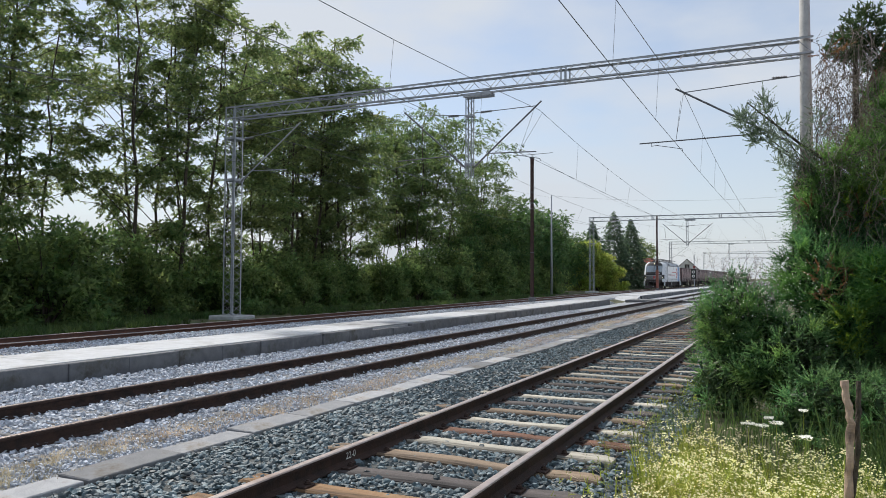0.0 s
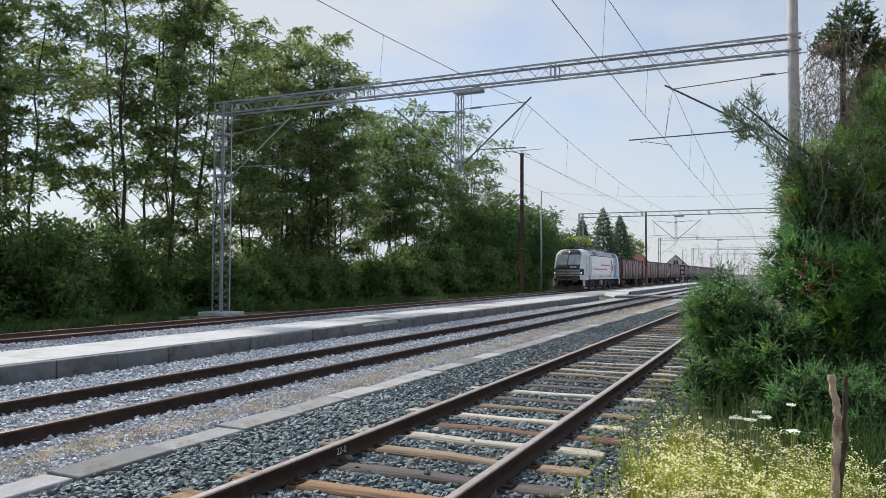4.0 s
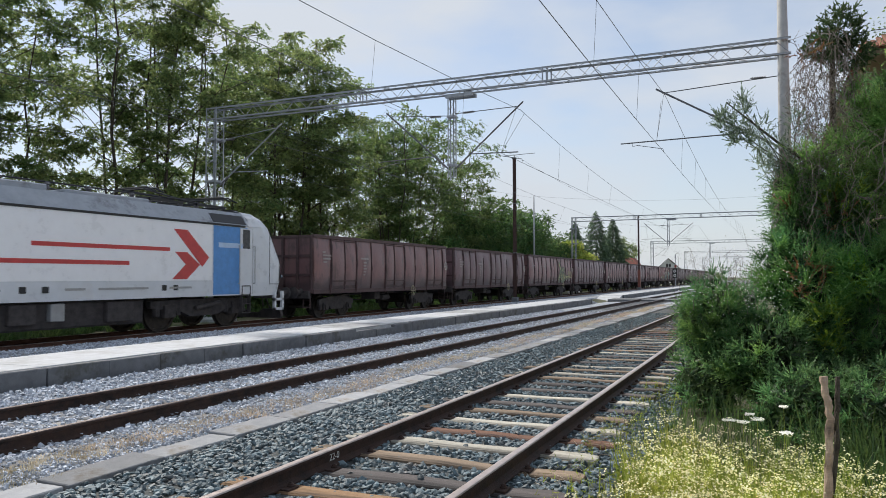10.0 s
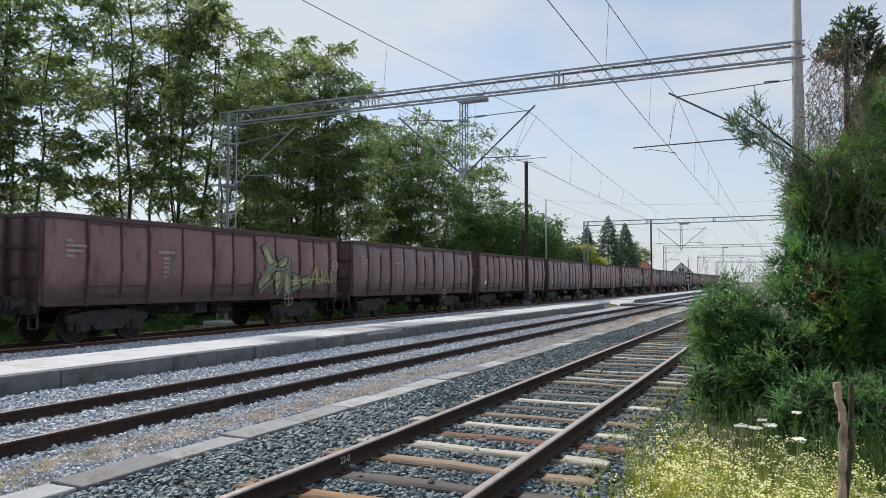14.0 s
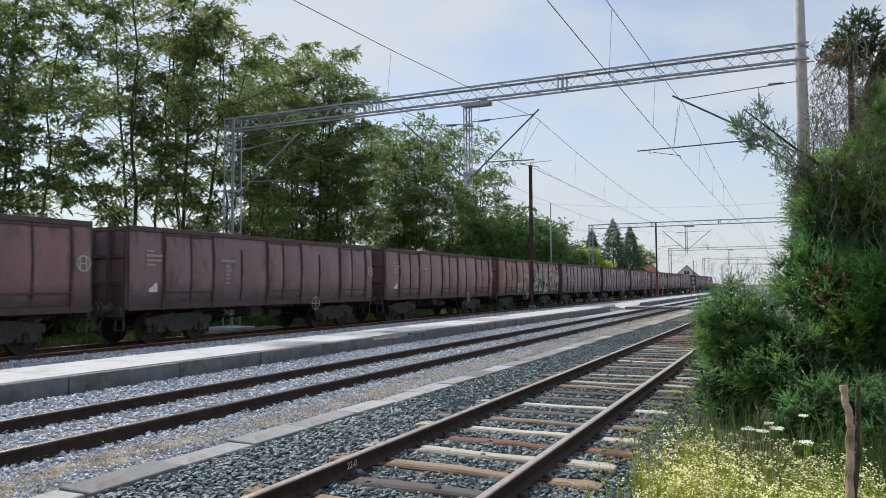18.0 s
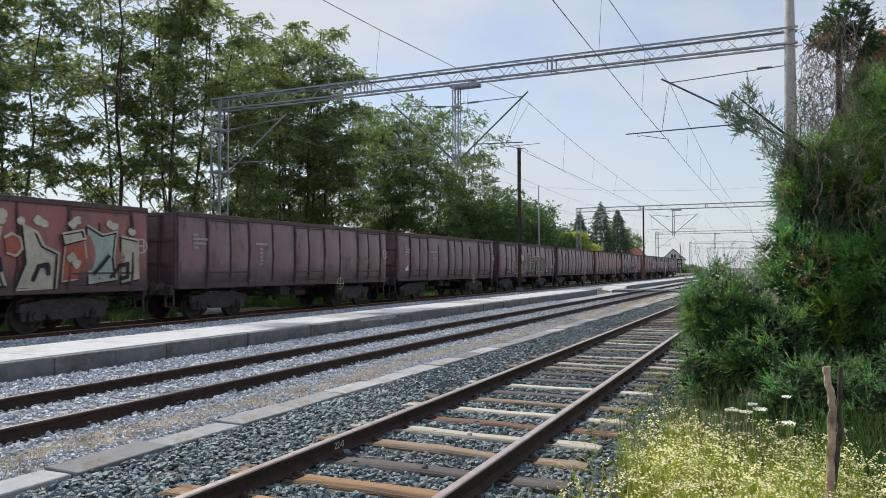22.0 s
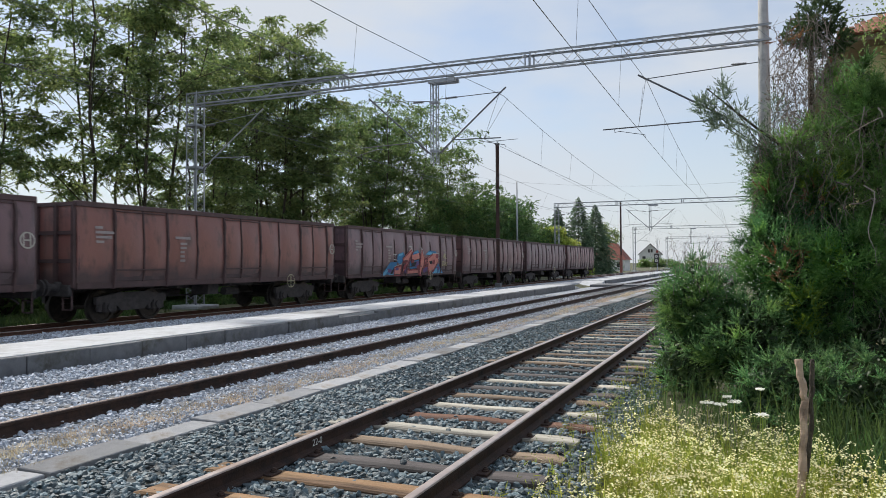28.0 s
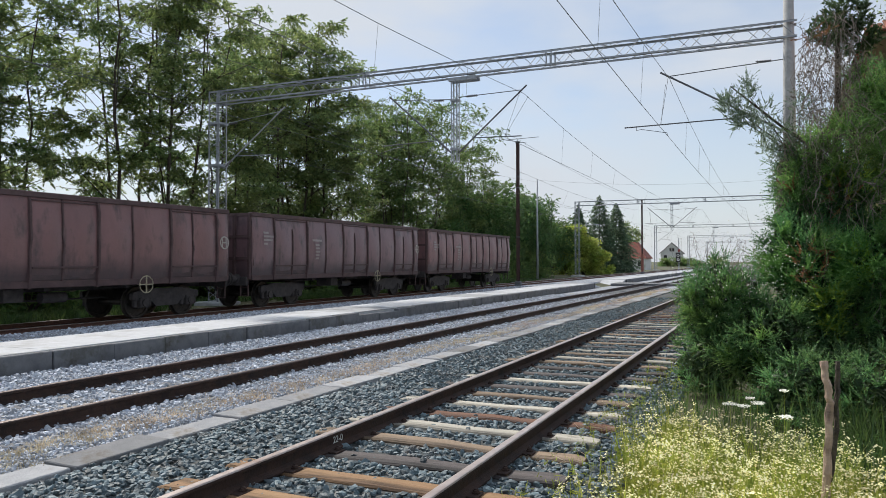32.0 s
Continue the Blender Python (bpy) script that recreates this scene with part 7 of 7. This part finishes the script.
def sprays(name, seed, n, blobs, leaf, parent, label="", each=22, twig=(0.09, 0.26), leaves=10, length=0.036, width=0.014, spread=1.1, lift=0.25):
    """Bunches of feathery twigs that burst out of uneven lobes (x, y, z, rx, ry, rz, weight), with gaps between the bunches."""
    q = np.random.default_rng(seed)
    b = np.array(blobs)
    idx = q.choice(len(b), n, p=b[:, 6] / b[:, 6].sum())
    v = unit(q.normal(size=(n, 3)))
    root = b[idx, :3] + v * b[idx, 3:6] * q.uniform(0.62, 1.0, n)[:, None]
    way = unit(v * np.array([0.9, 0.9, 0.5]) + np.array([0, 0, lift]) + q.normal(size=(n, 3)) * 0.25)
    k = np.repeat(np.arange(n), each)
    d = unit(way[k] + q.normal(size=(n * each, 3)) * spread * 0.6)
    ln = q.uniform(*twig, n * each) * np.repeat(q.uniform(0.7, 1.25, n), each)
    fan = unit(np.cross(d, q.normal(size=(n * each, 3))))
    m = np.repeat(np.arange(n * each), leaves)
    t = np.tile(np.linspace(0.08, 1.0, leaves), n * each)
    sign = np.where(np.arange(len(m)) % 2 == 0, 1.0, -1.0)
    along = d[m] + fan[m] * (sign * q.uniform(0.3, 1.1, len(m)))[:, None] * (1.15 - t)[:, None] + q.normal(size=(len(m), 3)) * 0.22
    size = length * q.uniform(0.6, 1.3, len(m)) * (1.25 - 0.6 * t)
    pos = root[k][m] + d[m] * (t * ln[m])[:, None] + unit(along) * (size * 0.4)[:, None]
    pos[:, 2] = np.maximum(pos[:, 2], 0.0)
    part(name, quick_mesh(name, leaf_points(pos, along, size, width * q.uniform(0.7, 1.3, len(m)), q, 0.05), 3, leaf), leaf, parent, label)


def inner_leaves(name, seed, n, blobs, leaf, parent, label):
    """Added leaves that fill the heart of the lobes and block the light there."""
    q = np.random.default_rng(seed)
    b = np.array(blobs)
    idx = q.choice(len(b), n, p=b[:, 6] / b[:, 6].sum())
    c = b[idx, :3] + unit(q.normal(size=(n, 3))) * b[idx, 3:6] * (0.85 * q.uniform(size=(n, 1)) ** 0.4)
    c[:, 2] = np.maximum(c[:, 2], 0.02)
    part(name, quick_mesh(name, leaf_points(c, q.normal(size=(n, 3)), 0.11 * q.uniform(0.6, 1.3, n), 0.05, q, 0.1), 3, leaf), leaf, parent, label)


thuja = thing("thuja_hedge", "overgrown green thuja tangled with dry creepers beside the track", "conifer")
part("trunk", Shape().path([(0.75, 11.2, -0.1), (0.8, 11.25, 2.0), (0.84, 11.34, 4.9)], 0.1, 0.03, 7), BARK, thuja)
part("trunk", Shape().path([(1.5, 11.6, -0.1), (1.55, 11.8, 2.5), (1.5, 12.0, 4.4)], 0.09, 0.03, 7), BARK, thuja)
part("bough", Shape().path([(0.6, 11.1, 3.1), (0.13, 10.86, 3.45), (-0.5, 10.47, 3.98)], 0.03, 0.008, 5), BARK, thuja)
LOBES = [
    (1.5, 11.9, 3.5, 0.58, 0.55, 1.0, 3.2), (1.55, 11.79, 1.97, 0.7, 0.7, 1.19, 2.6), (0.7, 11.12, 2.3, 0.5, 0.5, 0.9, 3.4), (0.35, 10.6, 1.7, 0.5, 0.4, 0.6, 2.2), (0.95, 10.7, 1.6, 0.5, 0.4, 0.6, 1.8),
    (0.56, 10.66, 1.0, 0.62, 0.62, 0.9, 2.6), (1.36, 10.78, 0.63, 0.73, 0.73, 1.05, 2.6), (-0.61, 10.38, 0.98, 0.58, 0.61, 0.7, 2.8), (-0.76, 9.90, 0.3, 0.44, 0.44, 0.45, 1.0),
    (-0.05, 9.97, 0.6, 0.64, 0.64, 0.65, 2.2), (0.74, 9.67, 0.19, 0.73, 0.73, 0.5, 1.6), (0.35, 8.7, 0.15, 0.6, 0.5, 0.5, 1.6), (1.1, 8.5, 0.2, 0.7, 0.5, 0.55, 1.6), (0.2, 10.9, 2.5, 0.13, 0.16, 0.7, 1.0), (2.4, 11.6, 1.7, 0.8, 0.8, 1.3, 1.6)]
# inner fill leaves: the bush's inner shade is put into their dark green
LEAF_INNER = leafy("shade_dark_thuja", (0.02, 0.045, 0.02), (0.055, 0.09, 0.036), 0.25)
inner_leaves("inner_foliage", 511, 30000, LOBES, LEAF_INNER, thuja, "inner growth with shade put into its dark green")
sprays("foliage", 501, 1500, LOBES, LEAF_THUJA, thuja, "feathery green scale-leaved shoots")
LEAF_SPUR = leafy("grey_green_spray", (0.075, 0.108, 0.078), (0.165, 0.215, 0.155), 0.5)
SPUR = [(-0.5, 10.45, 3.72, 0.13, 0.13, 0.16, 1.0), (-0.34, 10.52, 3.5, 0.16, 0.14, 0.1, 1.0), (-0.28, 10.55, 3.85, 0.07, 0.07, 0.24, 0.7), (-0.1, 10.7, 3.55, 0.16, 0.14, 0.24, 1.0), (0.1, 10.85, 3.2, 0.18, 0.15, 0.3, 1.3), (0.3, 11.0, 2.95, 0.14, 0.14, 0.3, 0.9), (-0.05, 10.7, 3.15, 0.12, 0.12, 0.12, 0.5), (0.35, 11.0, 3.6, 0.1, 0.1, 0.35, 0.5)]
LEAF_TOP = leafy("dull_olive_spray", (0.03, 0.06, 0.03), (0.085, 0.125, 0.05), 0.35)
plumes("top_foliage", 508, 950, [(0.95, 11.4, 5.05, 0.26, 0.24, 0.32, 1.0), (0.72, 11.2, 4.78, 0.22, 0.2, 0.18, 0.7), (1.1, 11.4, 4.7, 0.25, 0.2, 0.25, 0.7)], LEAF_TOP, thuja, "dense dull olive crown", stem=(0.05, 0.14), each=18, length=0.045, width=0.014, up=0.15)
plumes("spur_foliage", 507, 760, SPUR, LEAF_SPUR, thuja, "grey-green shoots on a spreading bough", stem=(0.06, 0.2), each=12, length=0.042, width=0.012, up=0.9)
for k, (x, y, z) in enumerate([q[:3] for q in SPUR]):
    part("twig", Shape().path([(0.45 - 0.1 * k % 0.3, 11.05, 3.0), (x * 0.5 + 0.15, 10.85, z * 0.5 + 1.55), (x, y, z), (x - 0.06, y, z + 0.2)], 0.009, 0.003, 4), BARK, thuja)
# long soft plumes on the side that faces the tracks, sunlight put into their green
LEAF_PLUME = leafy("sunlit_thuja_plume", (0.062, 0.145, 0.045), (0.145, 0.255, 0.085), 0.5)
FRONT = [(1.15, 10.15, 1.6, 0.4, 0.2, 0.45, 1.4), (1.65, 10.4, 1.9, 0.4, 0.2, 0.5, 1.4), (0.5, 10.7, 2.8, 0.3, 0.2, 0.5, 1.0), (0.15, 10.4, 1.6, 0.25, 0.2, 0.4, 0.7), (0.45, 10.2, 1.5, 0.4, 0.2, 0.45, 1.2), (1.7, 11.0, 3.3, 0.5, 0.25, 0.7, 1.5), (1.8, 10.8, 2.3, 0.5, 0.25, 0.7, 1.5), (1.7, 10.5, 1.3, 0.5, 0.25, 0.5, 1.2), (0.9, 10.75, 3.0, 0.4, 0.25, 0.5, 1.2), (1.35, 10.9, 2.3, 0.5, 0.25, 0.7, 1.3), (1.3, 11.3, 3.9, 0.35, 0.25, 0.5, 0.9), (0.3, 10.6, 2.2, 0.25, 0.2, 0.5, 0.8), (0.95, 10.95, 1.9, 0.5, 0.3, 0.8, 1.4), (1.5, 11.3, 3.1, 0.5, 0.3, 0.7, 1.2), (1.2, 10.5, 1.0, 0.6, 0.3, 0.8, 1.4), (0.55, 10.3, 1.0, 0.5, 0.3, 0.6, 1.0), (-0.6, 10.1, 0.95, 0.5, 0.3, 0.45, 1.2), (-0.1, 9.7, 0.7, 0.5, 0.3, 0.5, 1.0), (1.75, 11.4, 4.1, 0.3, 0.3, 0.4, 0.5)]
sprays("bright_foliage", 509, 520, FRONT, LEAF_PLUME, thuja, "soft plumes with sunlight put into their bright green", each=26, twig=(0.12, 0.34), leaves=14, length=0.036, width=0.014, spread=0.95, lift=0.45)
LEAF_FRESH = leafy("fresh_thuja_shoots", (0.09, 0.17, 0.03), (0.19, 0.28, 0.05), 0.4)
plumes("fresh_foliage", 503, 200, [(0.62, 9.9, 1.0, 0.14, 0.14, 0.35, 1), (0.9, 10.2, 1.6, 0.2, 0.2, 0.3, 0.6), (0.9, 10.6, 2.6, 0.3, 0.2, 0.3, 0.6)], LEAF_FRESH, thuja, "yellow-green fresh shoots", stem=(0.08, 0.22), each=12, length=0.055, width=0.016)
DRY = leafy("dry_spray", (0.13, 0.07, 0.035), (0.24, 0.13, 0.07), 0.25)
plumes("dry_foliage", 502, 80, [(0.42, 10.1, 1.55, 0.2, 0.15, 0.3, 1), (0.26, 10.55, 2.55, 0.07, 0.07, 0.08, 0.25), (0.53, 11.0, 4.63, 0.15, 0.15, 0.12, 0.3), (0.8, 10.5, 2.4, 0.14, 0.14, 0.18, 0.3)], DRY, thuja, "dead brown shoots", stem=(0.1, 0.25), each=20, length=0.05, width=0.012)

# bare creepers that hang in a tangle over the thuja
VINE = surf("dry_vine", (0.15, 0.125, 0.11), (0.31, 0.26, 0.225), 12, 0.9, 0.3)
vr = random.Random(77)
vine = Shape()
tangle = []
for k in range(700):
    if k < 330:
        p = [vr.uniform(0.38, 1.02), vr.gauss(11.05, 0.14), vr.uniform(3.1, 5.0)]
    elif k < 480:
        p = [vr.uniform(0.06, 0.4), vr.gauss(10.85, 0.1), vr.uniform(1.9, 3.4)]
    else:
        p = [vr.uniform(0.4, 1.8), vr.uniform(10.3, 10.9), vr.uniform(1.2, 3.6)]
    d = [vr.gauss(0, 0.05), vr.gauss(0, 0.05), -0.09]
    pts = [tuple(p)]
    for q in range(8):
        d = [d[0] * 0.5 + vr.gauss(0, 0.045), d[1] * 0.5 + vr.gauss(0, 0.045), d[2] * 0.8 + vr.gauss(-0.012, 0.045)]
        if p[0] < (0.08 if p[2] < 3.2 else 0.34):
            d[0] = abs(d[0])
        p = [a + e for a, e in zip(p, d)]
        if p[2] < 0.1:
            break
        pts.append(tuple(p))
    if len(pts) > 2:
        vine.path(pts, vr.uniform(0.002, 0.0055) if k % 12 else 0.011, 0.0015, 3)
        tangle += pts
tagged(part("creeper", vine, VINE, thuja, "bare grey-brown tangled creeper stems"), kind="stuff")
q = np.random.default_rng(8)
c = np.array(tangle)[q.integers(0, len(tangle), 5200)] + q.normal(0, 0.025, (5200, 3))
WITHER = leafy("withered_leaflet", (0.06, 0.055, 0.04), (0.15, 0.12, 0.09), 0.35)
tagged(part("withered_leaves", quick_mesh("withered_leaves", leaf_points(c, q.normal(size=c.shape) + np.array([0, 0, -0.6]), 0.035, 0.016, q, 0.3), 3, WITHER), WITHER, thuja, "small withered leaves on the creeper"), kind="stuff")
BUD = leafy("white_seed_heads", (0.5, 0.5, 0.46), (0.75, 0.75, 0.7), 0.3)
q = np.random.default_rng(9)
c = np.array([-0.34, 10.05, 1.45]) + q.normal(0, 1, (800, 3)) * np.array([0.36, 0.22, 0.3])
tagged(part("seed_down", quick_mesh("seed_down", leaf_quads(c, q.normal(size=c.shape), 0.019, 0.016, q, 0.5), 4, BUD), BUD, thuja, "tiny white seed heads on thin stems"), kind="stuff")
twigs = Shape()
for k in range(70):
    x, y = vr.gauss(-0.42, 0.34), vr.gauss(10.2, 0.25)
    z = vr.uniform(1.1, 1.5)
    run = [(x, y, z)]
    for j in range(5):
        x, y, z = x + vr.gauss(0, 0.03), y + vr.gauss(0, 0.02), z + vr.uniform(0.05, 0.13)
        run.append((x, y, z))
        if j > 1:
            twigs.path([(x, y, z), (x + vr.gauss(0, 0.05), y, z + vr.uniform(0.02, 0.09))], 0.0015, 0.001, 3)
    twigs.path(run, 0.0028, 0.0012, 3)
tagged(part("twigwork", twigs, VINE, thuja, "thin pale dry twigs"), kind="stuff")
# a leafy branch that reaches in from above
branch = thing("leafy_branch", "thin leafy branch of a tree before the red roof", "branch")
part("stem", Shape().path([(2.6, 12.2, 5.0), (2.0, 12.1, 5.2), (1.4, 11.95, 5.15)], 0.02, 0.006, 5), BARK, branch)
q = np.random.default_rng(19)
c = np.array([2.05, 12.05, 5.02]) + q.normal(0, 1, (900, 3)) * np.array([0.4, 0.18, 0.2])
part("leaves", quick_mesh("leaves", leaf_quads(c, q.normal(size=c.shape) + np.array([0, 0, -0.5]), 0.05, 0.028, q, 0.4), 4, LEAF_BUSH), LEAF_BUSH, branch)

# weeds
GRASS = leafy("weed_blades", (0.115, 0.165, 0.035), (0.25, 0.295, 0.08), 0.5)
# same blades as GRASS, with shade put into a darker green
GRASS_DARK = leafy("shade_tinted_weed_blades", (0.03, 0.065, 0.022), (0.075, 0.12, 0.04), 0.4)
FLOWER = leafy("pale_yellow_flowers", (0.62, 0.6, 0.3), (0.85, 0.84, 0.6), 0.3)


def weeds(name, seed, n, x0, x1, y0, y1, h, mat, label, where=None, wide=0.004):
    """Thin leaning blades and stems; returns their tips."""
    nr = np.random.default_rng(seed)
    x, y = nr.uniform(x0, x1, n), nr.uniform(y0, y1, n)
    if where is not None:
        ok = where(x, y)
        x, y = x[ok], y[ok]
    k = len(x)
    hh = h * nr.uniform(0.35, 1.25, k)
    base = np.stack([x, y, np.full(k, -0.1)], 1)
    a = nr.uniform(0, math.tau, k)
    side = np.stack([np.cos(a), np.sin(a), np.zeros(k)], 1) * (wide * nr.uniform(0.6, 1.8, (k, 1)))
    lean = np.stack([nr.normal(0, 0.2, k), nr.normal(0, 0.2, k), np.ones(k)], 1)
    tip = base + lean * hh[:, None]
    mid = base + lean * hh[:, None] * np.array([0.35, 0.35, 0.55])
    quads = np.stack([base - side, base + side, mid + side * 0.8, mid - side * 0.8, mid - side * 0.8, mid + side * 0.8, tip + side * 0.15, tip - side * 0.15], 1).reshape(-1, 3)
    # short leaves along the stems
    r = np.repeat(np.arange(k), 3)
    f = nr.uniform(0.25, 0.9, k * 3)[:, None]
    pos = base[r] + (tip - base)[r] * f
    out = nr.normal(size=(k * 3, 3)) * np.array([1, 1, 0.4]) + np.array([0, 0, 0.4])
    lv = leaf_quads(pos + unit(out) * 0.025, out, 0.06 * nr.uniform(0.5, 1.4, k * 3), 0.009, nr, 0.4)
    single(name, quick_mesh(name, np.concatenate([quads, lv]), 4, mat), mat, label, "weeds", kind="stuff")
    return tip


def weed_zone(x, y):
    return (x > -0.98 + 0.12 * np.sin(y * 3) + 0.08 * np.sin(y * 7.1)) & (y < 6.5 - 0.55 * np.maximum(x, -0.6) - 0.7 * np.maximum(x, 0.0) + 0.25 * np.sin(x * 5))


def back_zone(x, y):
    return (x > -1.25 + 0.2 * np.sin(y * 2.3)) & (y > 6.0 - 0.55 * x)


tips_w = weeds("weeds", 601, 15000, -1.5, 3.2, 2.9, 7.4, 0.42, GRASS, "yellow-green wild weeds and grass blades", weed_zone)
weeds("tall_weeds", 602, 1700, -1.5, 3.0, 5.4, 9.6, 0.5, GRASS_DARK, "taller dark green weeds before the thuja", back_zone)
weeds("shaded_weeds", 604, 5200, 0.3, 4.2, 4.2, 10, 0.42, GRASS_DARK, "weeds with the shade of the thuja put into their dark green", back_zone, 0.007)
weeds("stray_weeds", 603, 700, -1.7, -1.0, 3.0, 12, 0.2, GRASS, "sparse weeds creeping into the ballast")
nr = np.random.default_rng(7)
sel = tips_w[nr.uniform(size=len(tips_w)) < 0.55]
c = np.repeat(sel, 7, 0) + nr.normal(0, 0.02, (len(sel) * 7, 3)) * np.array([1, 1, 0.5])
single("weed_flowers", quick_mesh("weed_flowers", leaf_quads(c, nr.normal(size=c.shape) * np.array([1, 1, 0.3]), 0.017, 0.016, nr, 0.7), 4, FLOWER), FLOWER, "tiny pale yellow weed flowers in clusters", "flowers", kind="stuff")
WHITE_FL = leafy("white_umbel_flowers", (0.7, 0.7, 0.66), (0.85, 0.85, 0.82), 0.25)
for x, y, z, w in ((-0.29, 5.6, 0.62, 0.05), (-0.2, 5.62, 0.61, 0.045), (-0.11, 5.6, 0.64, 0.05), (0.07, 5.6, 0.56, 0.045), (0.06, 5.65, 0.73, 0.03), (-0.16, 5.66, 0.66, 0.03)):
    u = thing("wild_carrot", "white flat-topped wild carrot flower on a thin stem", "flower", group="wild carrot flowers")
    part("stem", Shape().path([(x + 0.03, y, -0.1), (x, y, z * 0.5), (x, y, z - 0.01)], 0.0026, 0.0018, 4), GRASS, u)
    a = nr.uniform(0, math.tau, 120)
    rr = w * np.sqrt(nr.uniform(size=120))
    c = np.stack([x + rr * np.cos(a), y + rr * np.sin(a), z + nr.normal(0, 0.004, 120)], 1)
    part("umbel", quick_mesh("umbel", leaf_quads(c, nr.normal(size=c.shape) * np.array([1, 1, 0.2]), 0.012, 0.011, nr, 0.8), 4, WHITE_FL), WHITE_FL, u)

# rough grass between the main track and the bushes
def verge_place(q, n):
    x, y = -25.4 + 5.0 * q.uniform(size=n) ** 0.8, 9 + 60 * q.uniform(size=n) ** 1.4
    by_mast = (np.abs(y - 25.4) < 3.5) & (x > -23.3)
    return np.where(by_mast, x - 3.0, x), y


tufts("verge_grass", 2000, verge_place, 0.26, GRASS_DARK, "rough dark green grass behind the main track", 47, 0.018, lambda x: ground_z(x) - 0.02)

# dry stalks lying on the stones beside the near rail
sr = random.Random(61)
stalks = Shape()
for k in range(70):
    x, y, a, n = sr.gauss(-1.55, 0.17), sr.uniform(5.4, 9.0), sr.uniform(0, math.tau), sr.uniform(0.08, 0.3)
    z = 0.02 + sr.uniform(0, 0.03)
    stalks.path([(x, y, z), (x + math.cos(a) * n * 0.5, y + math.sin(a) * n * 0.5, z + 0.02), (x + math.cos(a + 0.3) * n, y + math.sin(a + 0.3) * n, z)], 0.0022, 0.001, 3)
single("dry_stalks", stalks, STRAW, "dry straw stalks lying on dark ballast", "dead grass", kind="stuff")

stick = thing("wooden_stake", "bare forked wooden stake standing in the weeds", "stake")
# stem pale, fork dark: light from the left is put into both colours
STAKE = wood("sunlit_stake_wood", (0.4, 0.28, 0.21), (0.62, 0.47, 0.36))
def knotty(pts, r, seed):
    """A bent stem with knots and flat places along it."""
    q = random.Random(seed)
    fine = []
    for (a, b) in zip(pts, pts[1:]):
        fine += [tuple(Vector(a).lerp(Vector(b), k / 4) + Vector((q.gauss(0, 0.0035), q.gauss(0, 0.0035), 0))) for k in range(4)]
    fine.append(pts[-1])
    s = Shape().path(fine, r, r * 0.72, 9)
    s.v = [(x + q.gauss(0, 0.0022), y + q.gauss(0, 0.0022), z) for x, y, z in s.v]
    return s


part("stem", knotty([(0.262, 5.0, -0.15), (0.268, 5.0, 0.1), (0.282, 5.0, 0.36), (0.296, 5.0, 0.6), (0.298, 5.0, 0.78), (0.285, 5.0, 0.92), (0.27, 5.0, 1.03)], 0.027, 4), STAKE, stick, "peeling brown stem with sunlight put into its pale tone")
part("fork", knotty([(0.3, 5.03, 0.3), (0.332, 5.03, 0.62), (0.345, 5.02, 0.85), (0.348, 5.02, 1.03)], 0.018, 5), BARK, stick, "grey forked shoot, its shaded side put into dark bark")

motions()
